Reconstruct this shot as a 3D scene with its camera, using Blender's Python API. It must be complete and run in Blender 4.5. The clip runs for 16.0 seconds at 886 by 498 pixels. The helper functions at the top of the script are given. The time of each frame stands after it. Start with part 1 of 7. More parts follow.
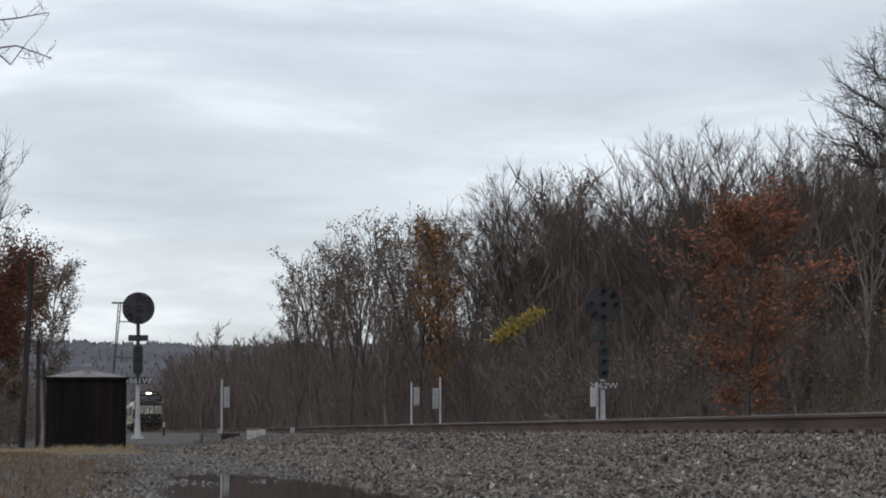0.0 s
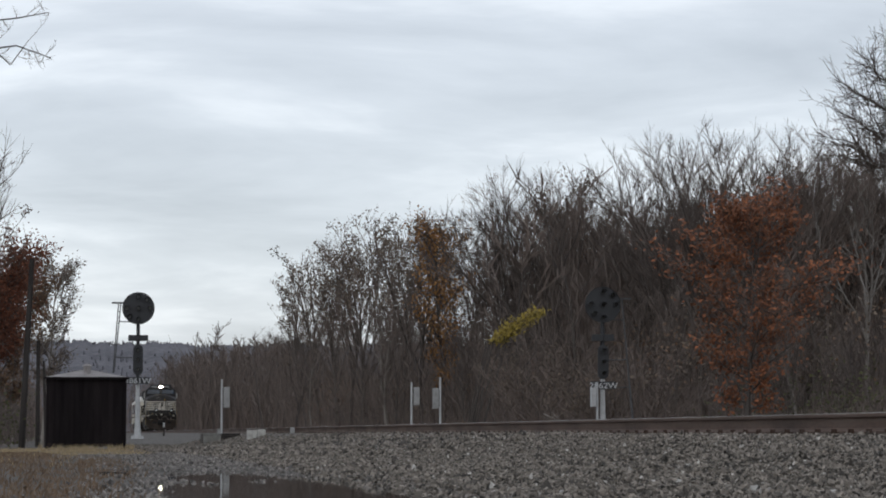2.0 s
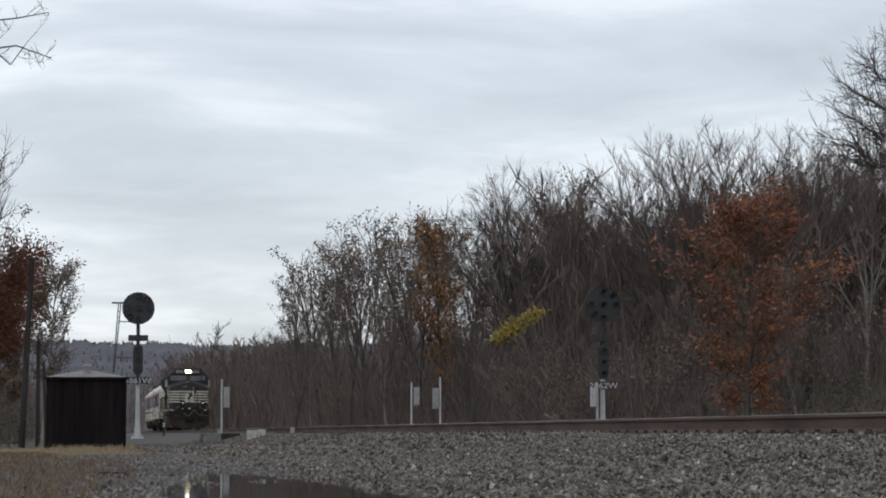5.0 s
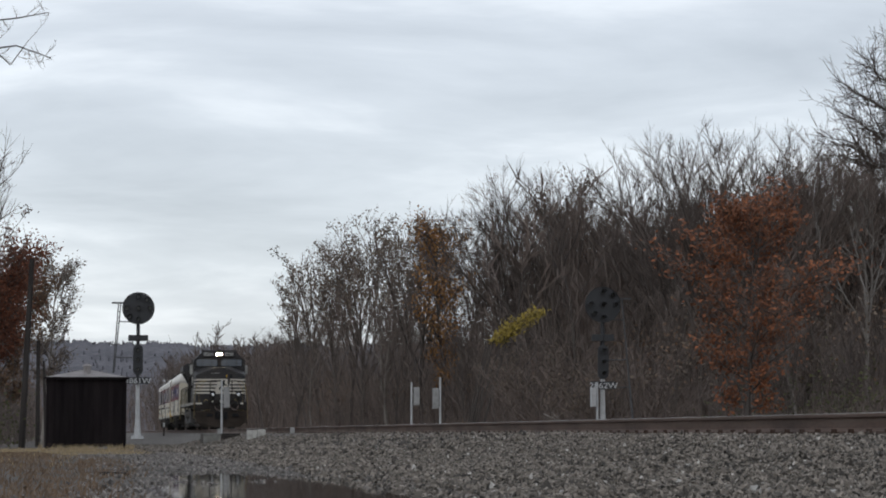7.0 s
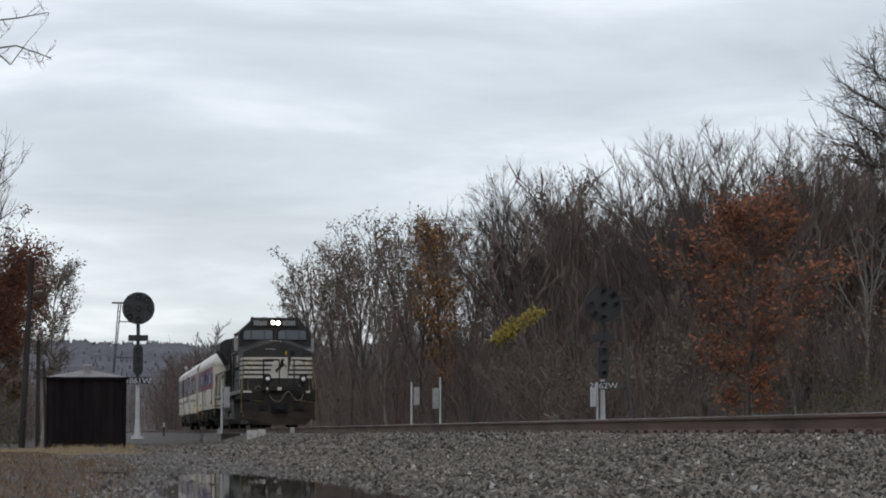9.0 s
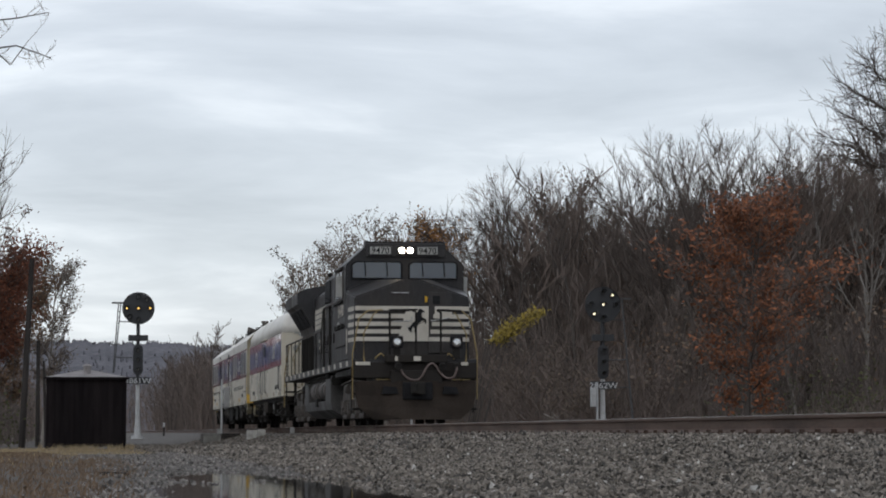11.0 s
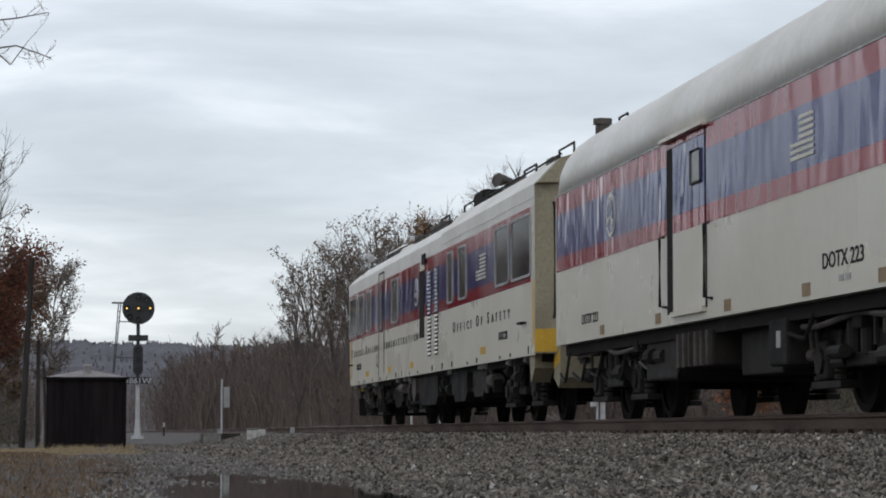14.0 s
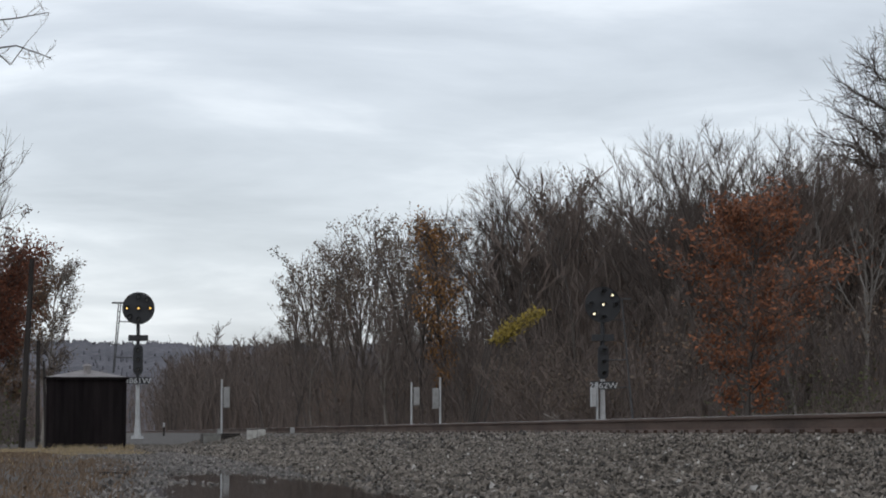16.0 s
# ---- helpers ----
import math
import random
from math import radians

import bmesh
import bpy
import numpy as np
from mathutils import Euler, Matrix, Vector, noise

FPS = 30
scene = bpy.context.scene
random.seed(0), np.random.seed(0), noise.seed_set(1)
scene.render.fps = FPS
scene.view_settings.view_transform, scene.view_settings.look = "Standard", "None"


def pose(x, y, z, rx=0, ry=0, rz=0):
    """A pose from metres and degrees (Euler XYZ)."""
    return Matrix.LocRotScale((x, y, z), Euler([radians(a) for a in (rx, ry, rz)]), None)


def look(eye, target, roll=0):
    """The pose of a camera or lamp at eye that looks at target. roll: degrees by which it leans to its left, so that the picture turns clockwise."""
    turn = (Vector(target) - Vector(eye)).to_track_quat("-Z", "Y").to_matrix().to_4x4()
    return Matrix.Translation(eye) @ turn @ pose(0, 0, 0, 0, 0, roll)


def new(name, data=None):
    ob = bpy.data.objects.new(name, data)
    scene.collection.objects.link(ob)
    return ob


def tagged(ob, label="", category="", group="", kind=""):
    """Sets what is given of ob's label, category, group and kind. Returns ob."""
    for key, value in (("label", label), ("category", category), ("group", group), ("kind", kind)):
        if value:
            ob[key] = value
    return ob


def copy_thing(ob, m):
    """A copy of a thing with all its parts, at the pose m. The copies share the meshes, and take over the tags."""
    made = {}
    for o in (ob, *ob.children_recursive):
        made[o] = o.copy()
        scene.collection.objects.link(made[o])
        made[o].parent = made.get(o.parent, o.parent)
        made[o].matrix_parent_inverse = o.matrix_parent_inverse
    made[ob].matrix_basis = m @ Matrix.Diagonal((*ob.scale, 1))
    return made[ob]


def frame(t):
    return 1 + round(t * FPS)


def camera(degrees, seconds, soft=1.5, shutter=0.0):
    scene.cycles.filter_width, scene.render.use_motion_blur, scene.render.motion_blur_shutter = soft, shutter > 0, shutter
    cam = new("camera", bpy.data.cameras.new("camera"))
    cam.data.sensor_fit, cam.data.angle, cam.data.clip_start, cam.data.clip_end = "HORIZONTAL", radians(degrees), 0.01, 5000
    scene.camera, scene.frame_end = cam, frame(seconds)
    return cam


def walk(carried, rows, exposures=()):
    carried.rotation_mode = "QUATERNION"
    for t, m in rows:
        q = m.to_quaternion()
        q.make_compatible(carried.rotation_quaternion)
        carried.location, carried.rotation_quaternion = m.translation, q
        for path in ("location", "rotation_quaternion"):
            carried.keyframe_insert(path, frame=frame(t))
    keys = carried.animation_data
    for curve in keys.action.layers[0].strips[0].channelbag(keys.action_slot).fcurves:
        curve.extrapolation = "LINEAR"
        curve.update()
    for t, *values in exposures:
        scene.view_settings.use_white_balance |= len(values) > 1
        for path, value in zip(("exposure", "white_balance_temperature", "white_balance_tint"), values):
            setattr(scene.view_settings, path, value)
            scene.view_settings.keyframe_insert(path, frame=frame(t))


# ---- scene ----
# ---------------------------------------------------------------- camera
# The track runs along Y at X = 0, railhead 0.49 m up; the camera stands low beside it.
EYE = (-8.0, 0.0, 0.30)
TURN, TILT = 7.90, 4.01
cam = camera(19.18, 16.0, soft=1.9)
_d = (math.sin(radians(TURN)) * math.cos(radians(TILT)), math.cos(radians(TURN)) * math.cos(radians(TILT)), math.sin(radians(TILT)))
_p = look(EYE, (EYE[0] + _d[0] * 10, EYE[1] + _d[1] * 10, EYE[2] + _d[2] * 10))
walk(cam, [(0.0, _p), (16.0, _p)])

# ---------------------------------------------------------------- world and sun
SUN_EL, SUN_AZ = 38.0, 200.0
world = bpy.data.worlds.new("overcast")
scene.world = world
world.use_nodes = True
_n, _l = world.node_tree.nodes, world.node_tree.links
_n.clear()


def wn(kind, **kw):
    nd = _n.new(kind)
    for k, v in kw.items():
        nd.inputs[k].default_value = v
    return nd


_out = wn("ShaderNodeOutputWorld")
_sky = _n.new("ShaderNodeTexSky")
_sky.sky_type, _sky.sun_disc = "NISHITA", False
_sky.sun_elevation, _sky.sun_rotation = radians(SUN_EL), radians(SUN_AZ)
_bg1 = wn("ShaderNodeBackground", Strength=0.02)
_l.new(_sky.outputs[0], _bg1.inputs[0])
_tc = _n.new("ShaderNodeTexCoord")
# cloud deck: the direction is laid out on a flat layer overhead and stretched into streaks
_sep = _n.new("ShaderNodeSeparateXYZ")
_l.new(_tc.outputs["Generated"], _sep.inputs[0])


def wm(op, a, b=None, c=None):
    nd = _n.new("ShaderNodeMath")
    nd.operation = op
    for k, v in enumerate((a, b, c)):
        if v is None:
            continue
        if isinstance(v, (int, float)):
            nd.inputs[k].default_value = v
        else:
            _l.new(v, nd.inputs[k])
    return nd.outputs[0]


_zz = wm("ADD", wm("MAXIMUM", _sep.outputs[2], 0.0), 0.26)
_comb = _n.new("ShaderNodeCombineXYZ")
_l.new(wm("DIVIDE", _sep.outputs[0], _zz), _comb.inputs[0])
_l.new(wm("DIVIDE", _sep.outputs[1], _zz), _comb.inputs[1])
_map = _n.new("ShaderNodeMapping")
_map.inputs["Rotation"].default_value = (0, 0, radians(24))
_map.inputs["Scale"].default_value = (0.55, 1.0, 1.0)
_map.inputs["Location"].default_value = (1.9, 0.85, 0.0)
_l.new(_comb.outputs[0], _map.inputs[0])
_nz = wn("ShaderNodeTexNoise", Scale=4.2, Detail=8.0, Roughness=0.54, Distortion=0.25)
_l.new(_map.outputs[0], _nz.inputs["Vector"])
_rmp = _n.new("ShaderNodeValToRGB")
_l.new(_nz.outputs["Fac"], _rmp.inputs[0])
_e = _rmp.color_ramp.elements
_e[0].position, _e[0].color = 0.30, (0.44, 0.47, 0.515, 1)
_e[1].position, _e[1].color = 0.68, (0.765, 0.80, 0.845, 1)
_x = _rmp.color_ramp.elements.new(0.50)
_x.color = (0.56, 0.595, 0.645, 1)
# sky dimmed towards the unseen zenith, added to lower the light on the ground
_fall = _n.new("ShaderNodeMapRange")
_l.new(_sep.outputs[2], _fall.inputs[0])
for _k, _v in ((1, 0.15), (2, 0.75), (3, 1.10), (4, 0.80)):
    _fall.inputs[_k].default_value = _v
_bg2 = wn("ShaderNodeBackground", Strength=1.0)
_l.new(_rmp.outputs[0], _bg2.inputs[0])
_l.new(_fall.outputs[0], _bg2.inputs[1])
_add = _n.new("ShaderNodeAddShader")
_l.new(_bg1.outputs[0], _add.inputs[0])
_l.new(_bg2.outputs[0], _add.inputs[1])
_l.new(_add.outputs[0], _out.inputs[0])

_sun = bpy.data.lights.new("sun", "SUN")
_sun.energy, _sun.angle, _sun.color = 0.3, radians(40), (1.0, 0.96, 0.9)
sun = new("sun", _sun)
_az, _el = radians(SUN_AZ), radians(SUN_EL)
sun.matrix_world = look((0, 0, 60), (-math.sin(_az) * math.cos(_el), -math.cos(_az) * math.cos(_el), 60 - math.sin(_el)))
scene.view_settings.exposure = 0.0

# ---------------------------------------------------------------- materials
MATS = {}


def mat(name, color, rough=0.8, metal=0.0, dark=None, scale=6.0, amount=0.5, bump=0.0, bump_scale=40.0, fine=0.15, rand=0.0,
        island=0.0, emit=None, emit_power=0.0, stretch=(1, 1, 1), coat=0.0, spec=0.5, relief=0.02, bump_detail=5):
    """A node material: base colour broken by broad stains (dark) and fine grain, with relief."""
    if name in MATS:
        return MATS[name]
    m = bpy.data.materials.new(name)
    m.use_nodes = True
    nt = m.node_tree
    b = nt.nodes["Principled BSDF"]
    b.inputs["Roughness"].default_value, b.inputs["Metallic"].default_value = rough, metal
    b.inputs["Coat Weight"].default_value = coat
    b.inputs["Specular IOR Level"].default_value = spec
    tc = nt.nodes.new("ShaderNodeTexCoord")
    mp = nt.nodes.new("ShaderNodeMapping")
    mp.inputs["Scale"].default_value = stretch
    nt.links.new(tc.outputs["Object"], mp.inputs[0])

    def noise_tex(sc, det):
        t = nt.nodes.new("ShaderNodeTexNoise")
        t.inputs["Scale"].default_value, t.inputs["Detail"].default_value = sc, det
        nt.links.new(mp.outputs[0], t.inputs["Vector"])
        return t

    def mixc(fac, a, c, blend="MIX"):
        mx = nt.nodes.new("ShaderNodeMix")
        mx.data_type, mx.blend_type = "RGBA", blend
        for k, v in ((0, fac), (6, a), (7, c)):
            if isinstance(v, (int, float, tuple)):
                mx.inputs[k].default_value = v
            else:
                nt.links.new(v, mx.inputs[k])
        return mx.outputs[2]

    def span(val, a, bb, lo, hi):
        r = nt.nodes.new("ShaderNodeMapRange")
        nt.links.new(val, r.inputs[0])
        for k, v in ((1, a), (2, bb), (3, lo), (4, hi)):
            r.inputs[k].default_value = v
        return r.outputs[0]

    dark = dark or tuple(c * 0.55 for c in color)
    big = noise_tex(scale, 6)
    col = mixc(span(big.outputs[0], 0.42, 0.68, 0.0, amount), (*color, 1), (*dark, 1))
    if fine:
        small = noise_tex(scale * 14, 3)
        col = mixc(1.0, col, mixc(span(small.outputs[0], 0.3, 0.7, 0.0, 1.0), (1 - fine, 1 - fine, 1 - fine, 1), (1 + fine, 1 + fine, 1 + fine, 1)), "MULTIPLY")
    if rand or island:
        if rand:
            src = nt.nodes.new("ShaderNodeObjectInfo").outputs["Random"]
        else:
            src = nt.nodes.new("ShaderNodeNewGeometry").outputs["Random Per Island"]
        k = rand or island
        g0, g1 = 1 - k, 1 + k
        col = mixc(1.0, col, mixc(src, (g0, g0, g0, 1), (g1, g1 * 0.98, g1 * 0.95, 1)), "MULTIPLY")
    nt.links.new(col, b.inputs["Base Color"])
    nt.links.new(span(big.outputs[0], 0.3, 0.7, max(rough - 0.1, 0.03), min(rough + 0.12, 1)), b.inputs["Roughness"])
    if bump:
        bp = nt.nodes.new("ShaderNodeBump")
        bp.inputs["Strength"].default_value, bp.inputs["Distance"].default_value = min(bump, 1), relief
        nt.links.new(noise_tex(bump_scale, bump_detail).outputs[0], bp.inputs["Height"])
        nt.links.new(bp.outputs[0], b.inputs["Normal"])
    if emit:
        b.inputs["Emission Color"].default_value, b.inputs["Emission Strength"].default_value = (*emit, 1), emit_power
    MATS[name] = m
    return m


# ---------------------------------------------------------------- mesh helpers
def link(name, bm, material, parent=None, label="", smooth=False):
    me = bpy.data.meshes.new(name)
    bmesh.ops.recalc_face_normals(bm, faces=bm.faces)
    bm.to_mesh(me)
    bm.free()
    me.materials.append(material)
    if smooth:
        for p in me.polygons:
            p.use_smooth = True
    ob = new(name, me)
    if parent:
        ob.parent = parent
    if label:
        ob["label"] = label
    return ob


def part(name, bm, material, parent, label="", smooth=False):
    return link(name, bm, material, parent, label, smooth)


def again(ob, m, parent=None):
    """One more object on the same mesh, at m."""
    o = new(ob.name.split(".")[0], ob.data)
    o.parent = parent or ob.parent
    o.matrix_basis = m
    if "label" in ob:
        o["label"] = ob["label"]
    return o


def thing(name, m, label, category, group="", kind=""):
    e = new(name)
    e.empty_display_size = 0.2
    e.matrix_basis = m
    return tagged(e, label, category, group, kind)


def B():
    return bmesh.new()


def box(bm, x0, x1, y0, y1, z0, z1, bevel=0.0):
    r = bmesh.ops.create_cube(bm, size=1.0, matrix=Matrix.LocRotScale(((x0 + x1) / 2, (y0 + y1) / 2, (z0 + z1) / 2), None, (abs(x1 - x0), abs(y1 - y0), abs(z1 - z0))))
    if bevel:
        es = list({e for v in r["verts"] for e in v.link_edges})
        bmesh.ops.bevel(bm, geom=es, offset=bevel, segments=2, affect="EDGES", profile=0.6)
    return bm


def rod(bm, a, b, r0, r1=None, n=10, caps=True):
    a, b = Vector(a), Vector(b)
    m = Matrix.Translation((a + b) / 2) @ (b - a).to_track_quat("Z", "Y").to_matrix().to_4x4()
    bmesh.ops.create_cone(bm, cap_ends=caps, segments=n, radius1=r0, radius2=r0 if r1 is None else r1, depth=(b - a).length, matrix=m)
    return bm


def pipe(bm, pts, r, n=8):
    """A tube along a bent line."""
    pts = [Vector(p) for p in pts]
    rings = []
    for i, p in enumerate(pts):
        t = (pts[min(i + 1, len(pts) - 1)] - pts[max(i - 1, 0)]).normalized()
        q = t.to_track_quat("Z", "Y")
        rings.append([bm.verts.new(p + q @ Vector((r * math.cos(2 * math.pi * k / n), r * math.sin(2 * math.pi * k / n), 0))) for k in range(n)])
    for u, v in zip(rings, rings[1:]):
        for k in range(n):
            bm.faces.new((u[k], u[(k + 1) % n], v[(k + 1) % n], v[k]))
    bm.faces.new(rings[0][::-1])
    bm.faces.new(rings[-1])
    return bm


def smooth_line(pts, n=4):
    """A rounder line through the points."""
    p = [Vector(q) for q in pts]
    out = []
    for i in range(len(p) - 1):
        a, b, c, d = p[max(i - 1, 0)], p[i], p[i + 1], p[min(i + 2, len(p) - 1)]
        for k in range(n):
            t = k / n
            out.append(0.5 * (2 * b + (c - a) * t + (2 * a - 5 * b + 4 * c - d) * t * t + (3 * b - a - 3 * c + d) * t ** 3))
    return out + [p[-1]]


def prism(bm, outline, a, b, axis="y"):
    """A flat outline drawn out from a to b along an axis. axis y: outline in x, z; axis x: in y, z; axis z: in x, y."""
    def put(p, s):
        return {"y": (p[0], s, p[1]), "x": (s, p[0], p[1]), "z": (p[0], p[1], s)}[axis]
    u = [bm.verts.new(put(p, a)) for p in outline]
    v = [bm.verts.new(put(p, b)) for p in outline]
    bm.faces.new(u)
    bm.faces.new(v[::-1])
    for k in range(len(u)):
        j = (k + 1) % len(u)
        bm.faces.new((u[k], v[k], v[j], u[j]))
    return bm


def loft(bm, rings, closed=True, caps=True):
    vs = [[bm.verts.new(p) for p in r] for r in rings]
    n = len(vs[0])
    for u, v in zip(vs, vs[1:]):
        for k in range(n if closed else n - 1):
            bm.faces.new((u[k], u[(k + 1) % n], v[(k + 1) % n], v[k]))
    if caps:
        bm.faces.new(vs[0][::-1])
        bm.faces.new(vs[-1])
    return bm


def raw(name, verts, faces, material, parent=None, smooth=False):
    me = bpy.data.meshes.new(name)
    me.from_pydata(verts, [], faces)
    me.materials.append(material)
    if smooth:
        me.polygons.foreach_set("use_smooth", [True] * len(me.polygons))
    ob = new(name, me)
    if parent:
        ob.parent = parent
    return ob


def letters(name, text, size, m, material, parent, depth=0.004, squash=1.0, label=""):
    cu = bpy.data.curves.new(name, "FONT")
    cu.body, cu.size, cu.extrude, cu.align_x = text, size, depth, "CENTER"
    cu.resolution_u = 3
    cu.offset = 0.008 * size
    tmp = bpy.data.objects.new(name, cu)
    me = bpy.data.meshes.new_from_object(tmp)
    bpy.data.objects.remove(tmp)
    me.transform(Matrix.Diagonal((squash, 1, 1, 1)))
    me.materials.clear()
    me.materials.append(material)
    ob = new(name, me)
    ob.parent = parent
    ob.matrix_basis = m
    if label:
        ob["label"] = label
    return ob
# ---------------------------------------------------------------- ground, ballast, track
M_GROUND = mat("earth", (0.10, 0.088, 0.077), 0.95, dark=(0.062, 0.055, 0.048), scale=0.9, amount=0.9, bump=0.9, bump_scale=9.0, fine=0.3)
M_LITTER = mat("leaf_litter", (0.12, 0.09, 0.066), 0.95, dark=(0.07, 0.054, 0.042), scale=0.6, amount=0.9, bump=0.8, bump_scale=5.0, fine=0.35)
M_STONE = mat("ballast_stone", (0.20, 0.18, 0.16), 0.9, dark=(0.12, 0.105, 0.09), scale=3.0, amount=0.8, fine=0.12, island=0.8, bump=0.4, bump_scale=60)
# near-black bed: the shade in the gaps between stones is put into its colour
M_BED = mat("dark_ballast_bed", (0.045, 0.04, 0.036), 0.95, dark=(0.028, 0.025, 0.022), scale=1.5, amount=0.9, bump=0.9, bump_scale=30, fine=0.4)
M_GRAVEL = mat("wet_grey_gravel", (0.23, 0.215, 0.205), 0.75, dark=(0.14, 0.128, 0.12), scale=2.0, amount=0.8, fine=0.12, island=0.6)
M_STONY = mat("stony_ground", (0.125, 0.115, 0.105), 0.9, dark=(0.07, 0.063, 0.057), scale=1.6, amount=0.8, bump=1.0, bump_scale=14, relief=0.04, fine=0.35)
M_STONE_PALE = mat("pale_stone", (0.55, 0.53, 0.50), 0.8, scale=20.0, amount=0.4, island=0.25)
M_RAIL_SIDE = mat("rusty_rail", (0.105, 0.062, 0.043), 0.72, dark=(0.06, 0.04, 0.032), scale=3.0, amount=0.8, metal=0.1, stretch=(1, 0.2, 1))
M_RAIL_TOP = mat("polished_railhead", (0.36, 0.35, 0.34), 0.34, metal=0.9, scale=4.0, stretch=(1, 0.1, 1))
M_TIE = mat("weathered_tie", (0.10, 0.085, 0.075), 0.92, dark=(0.05, 0.042, 0.037), scale=5.0, amount=0.8, stretch=(0.3, 4, 4), rand=0.25)
M_PLATE = mat("rusty_tie_plate", (0.075, 0.045, 0.033), 0.8, metal=0.2, scale=20.0)


def smooth01(v):
    v = min(max(v, 0.0), 1.0)
    return v * v * (3 - 2 * v)


PUDDLE = (-7.02, 12.6, 0.55, 5.6)  # middle x, y and half sizes


def ground_z(x, y):
    """Height of the land: track bed, ballast shoulder, low wheel track with the puddle, wooded rise beyond."""
    z = 0.285
    if x < -1.6:
        k = smooth01((y - 45) / 35.0)
        z = 0.285 - 0.255 * smooth01((-1.9 + 0.3 * k - x) / (2.7 - 1.5 * k))
    elif x > 2.2:
        z = 0.285 - 0.12 * smooth01((x - 2.2) / 2.0)
    if x > 16:
        z += 0.24 * min(x - 16, 110) * smooth01((x - 16) / 30.0)
    if x < -8.0:
        z += 0.05 * smooth01((-8.0 - x) / 0.7) - 0.03
    z -= 0.25 * smooth01((y - 26) / 40.0) * smooth01((-5.9 + 3.3 * smooth01((y - 40) / 35.0) - x) / 1.4)
    if x < -16:
        z += 0.05 * min(-16 - x, 60)
    e = ((x - PUDDLE[0]) / PUDDLE[2]) ** 2 + ((y - PUDDLE[1]) / PUDDLE[3]) ** 2
    if e < 2.2:
        z -= 0.05 * smooth01((2.2 - e) / 1.6)
        if abs(y - 15.3) < 1.2:
            z += 0.034 * smooth01(1 - abs(y - 15.3 - 0.4 * math.sin(x * 9)) / 0.9) * (0.6 + 0.5 * math.sin(x * 11 + y * 3))
    if abs(x) > 4 or x < -2:
        k = 0.012 + 0.15 * smooth01((abs(x) - 14) / 20)
        z += k * min(1.0, abs(y) / 9.0 + 0.2) * noise.noise((x * 0.9, y * 0.5, 0.3)) + 0.008 * noise.noise((x * 4.1, y * 2.3, 5.0)) * (abs(x) < 14)
    return z


def axis(stops):
    out = []
    for a, b, s in stops:
        k = max(1, round((b - a) / s))
        out += [a + (b - a) * i / k for i in range(k)]
    return out + [stops[-1][1]]


gx = axis([(-2600, -300, 230), (-300, -40, 20), (-40, -12, 2), (-12, -9, 0.4), (-9, -1.6, 0.12), (-1.6, 1.6, 0.4), (1.6, 4, 0.3), (4, 20, 2), (20, 160, 10), (160, 300, 20), (300, 2600, 230)])
gy = axis([(-2600, -100, 250), (-100, -5, 5), (-5, 9, 1), (9, 32, 0.22), (32, 80, 0.8), (80, 200, 4), (200, 800, 30), (800, 3600, 280)])
gv = [(x, y, ground_z(x, y)) for y in gy for x in gx]
nx = len(gx)
gf = [(j * nx + i, j * nx + i + 1, (j + 1) * nx + i + 1, (j + 1) * nx + i) for j in range(len(gy) - 1) for i in range(nx - 1)]
ground = raw("ground", gv, gf, M_GROUND, smooth=True)
ground.data.materials.append(M_LITTER)
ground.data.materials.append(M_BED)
ground.data.materials.append(M_STONY)
for p in ground.data.polygons:
    if -7.6 < p.center.x < -1.7 and p.center.y > 50:
        p.material_index = 3
    elif p.center.x > 9 or p.center.x < -11:
        p.material_index = 1
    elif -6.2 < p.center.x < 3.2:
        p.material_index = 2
tagged(ground, "bare grey-brown earth and leaf litter beside the railway", "ground", kind="structure")

# water in the wheel track
M_WATER = bpy.data.materials.new("puddle_water")
M_WATER.use_nodes = True
_b = M_WATER.node_tree.nodes["Principled BSDF"]
_b.inputs["Base Color"].default_value = (0.022, 0.02, 0.017, 1)
_b.inputs["Roughness"].default_value, _b.inputs["IOR"].default_value = 0.03, 1.33
_wt = M_WATER.node_tree.nodes.new("ShaderNodeTexNoise")
_wt.inputs["Scale"].default_value = 5.0
_wb = M_WATER.node_tree.nodes.new("ShaderNodeBump")
_wb.inputs["Strength"].default_value, _wb.inputs["Distance"].default_value = 0.03, 0.01
M_WATER.node_tree.links.new(_wt.outputs[0], _wb.inputs["Height"])
M_WATER.node_tree.links.new(_wb.outputs[0], _b.inputs["Normal"])
bm = B()
_r = [bm.verts.new((PUDDLE[0] + 1.55 * PUDDLE[2] * math.cos(a), PUDDLE[1] + 1.5 * PUDDLE[3] * math.sin(a), 0.012)) for a in (2 * math.pi * k / 48 for k in range(48))]
bm.faces.new(_r)
puddle = tagged(link("puddle", bm, M_WATER), "shallow dark rain puddle mirroring the sky among gravel", "puddle", kind="structure")


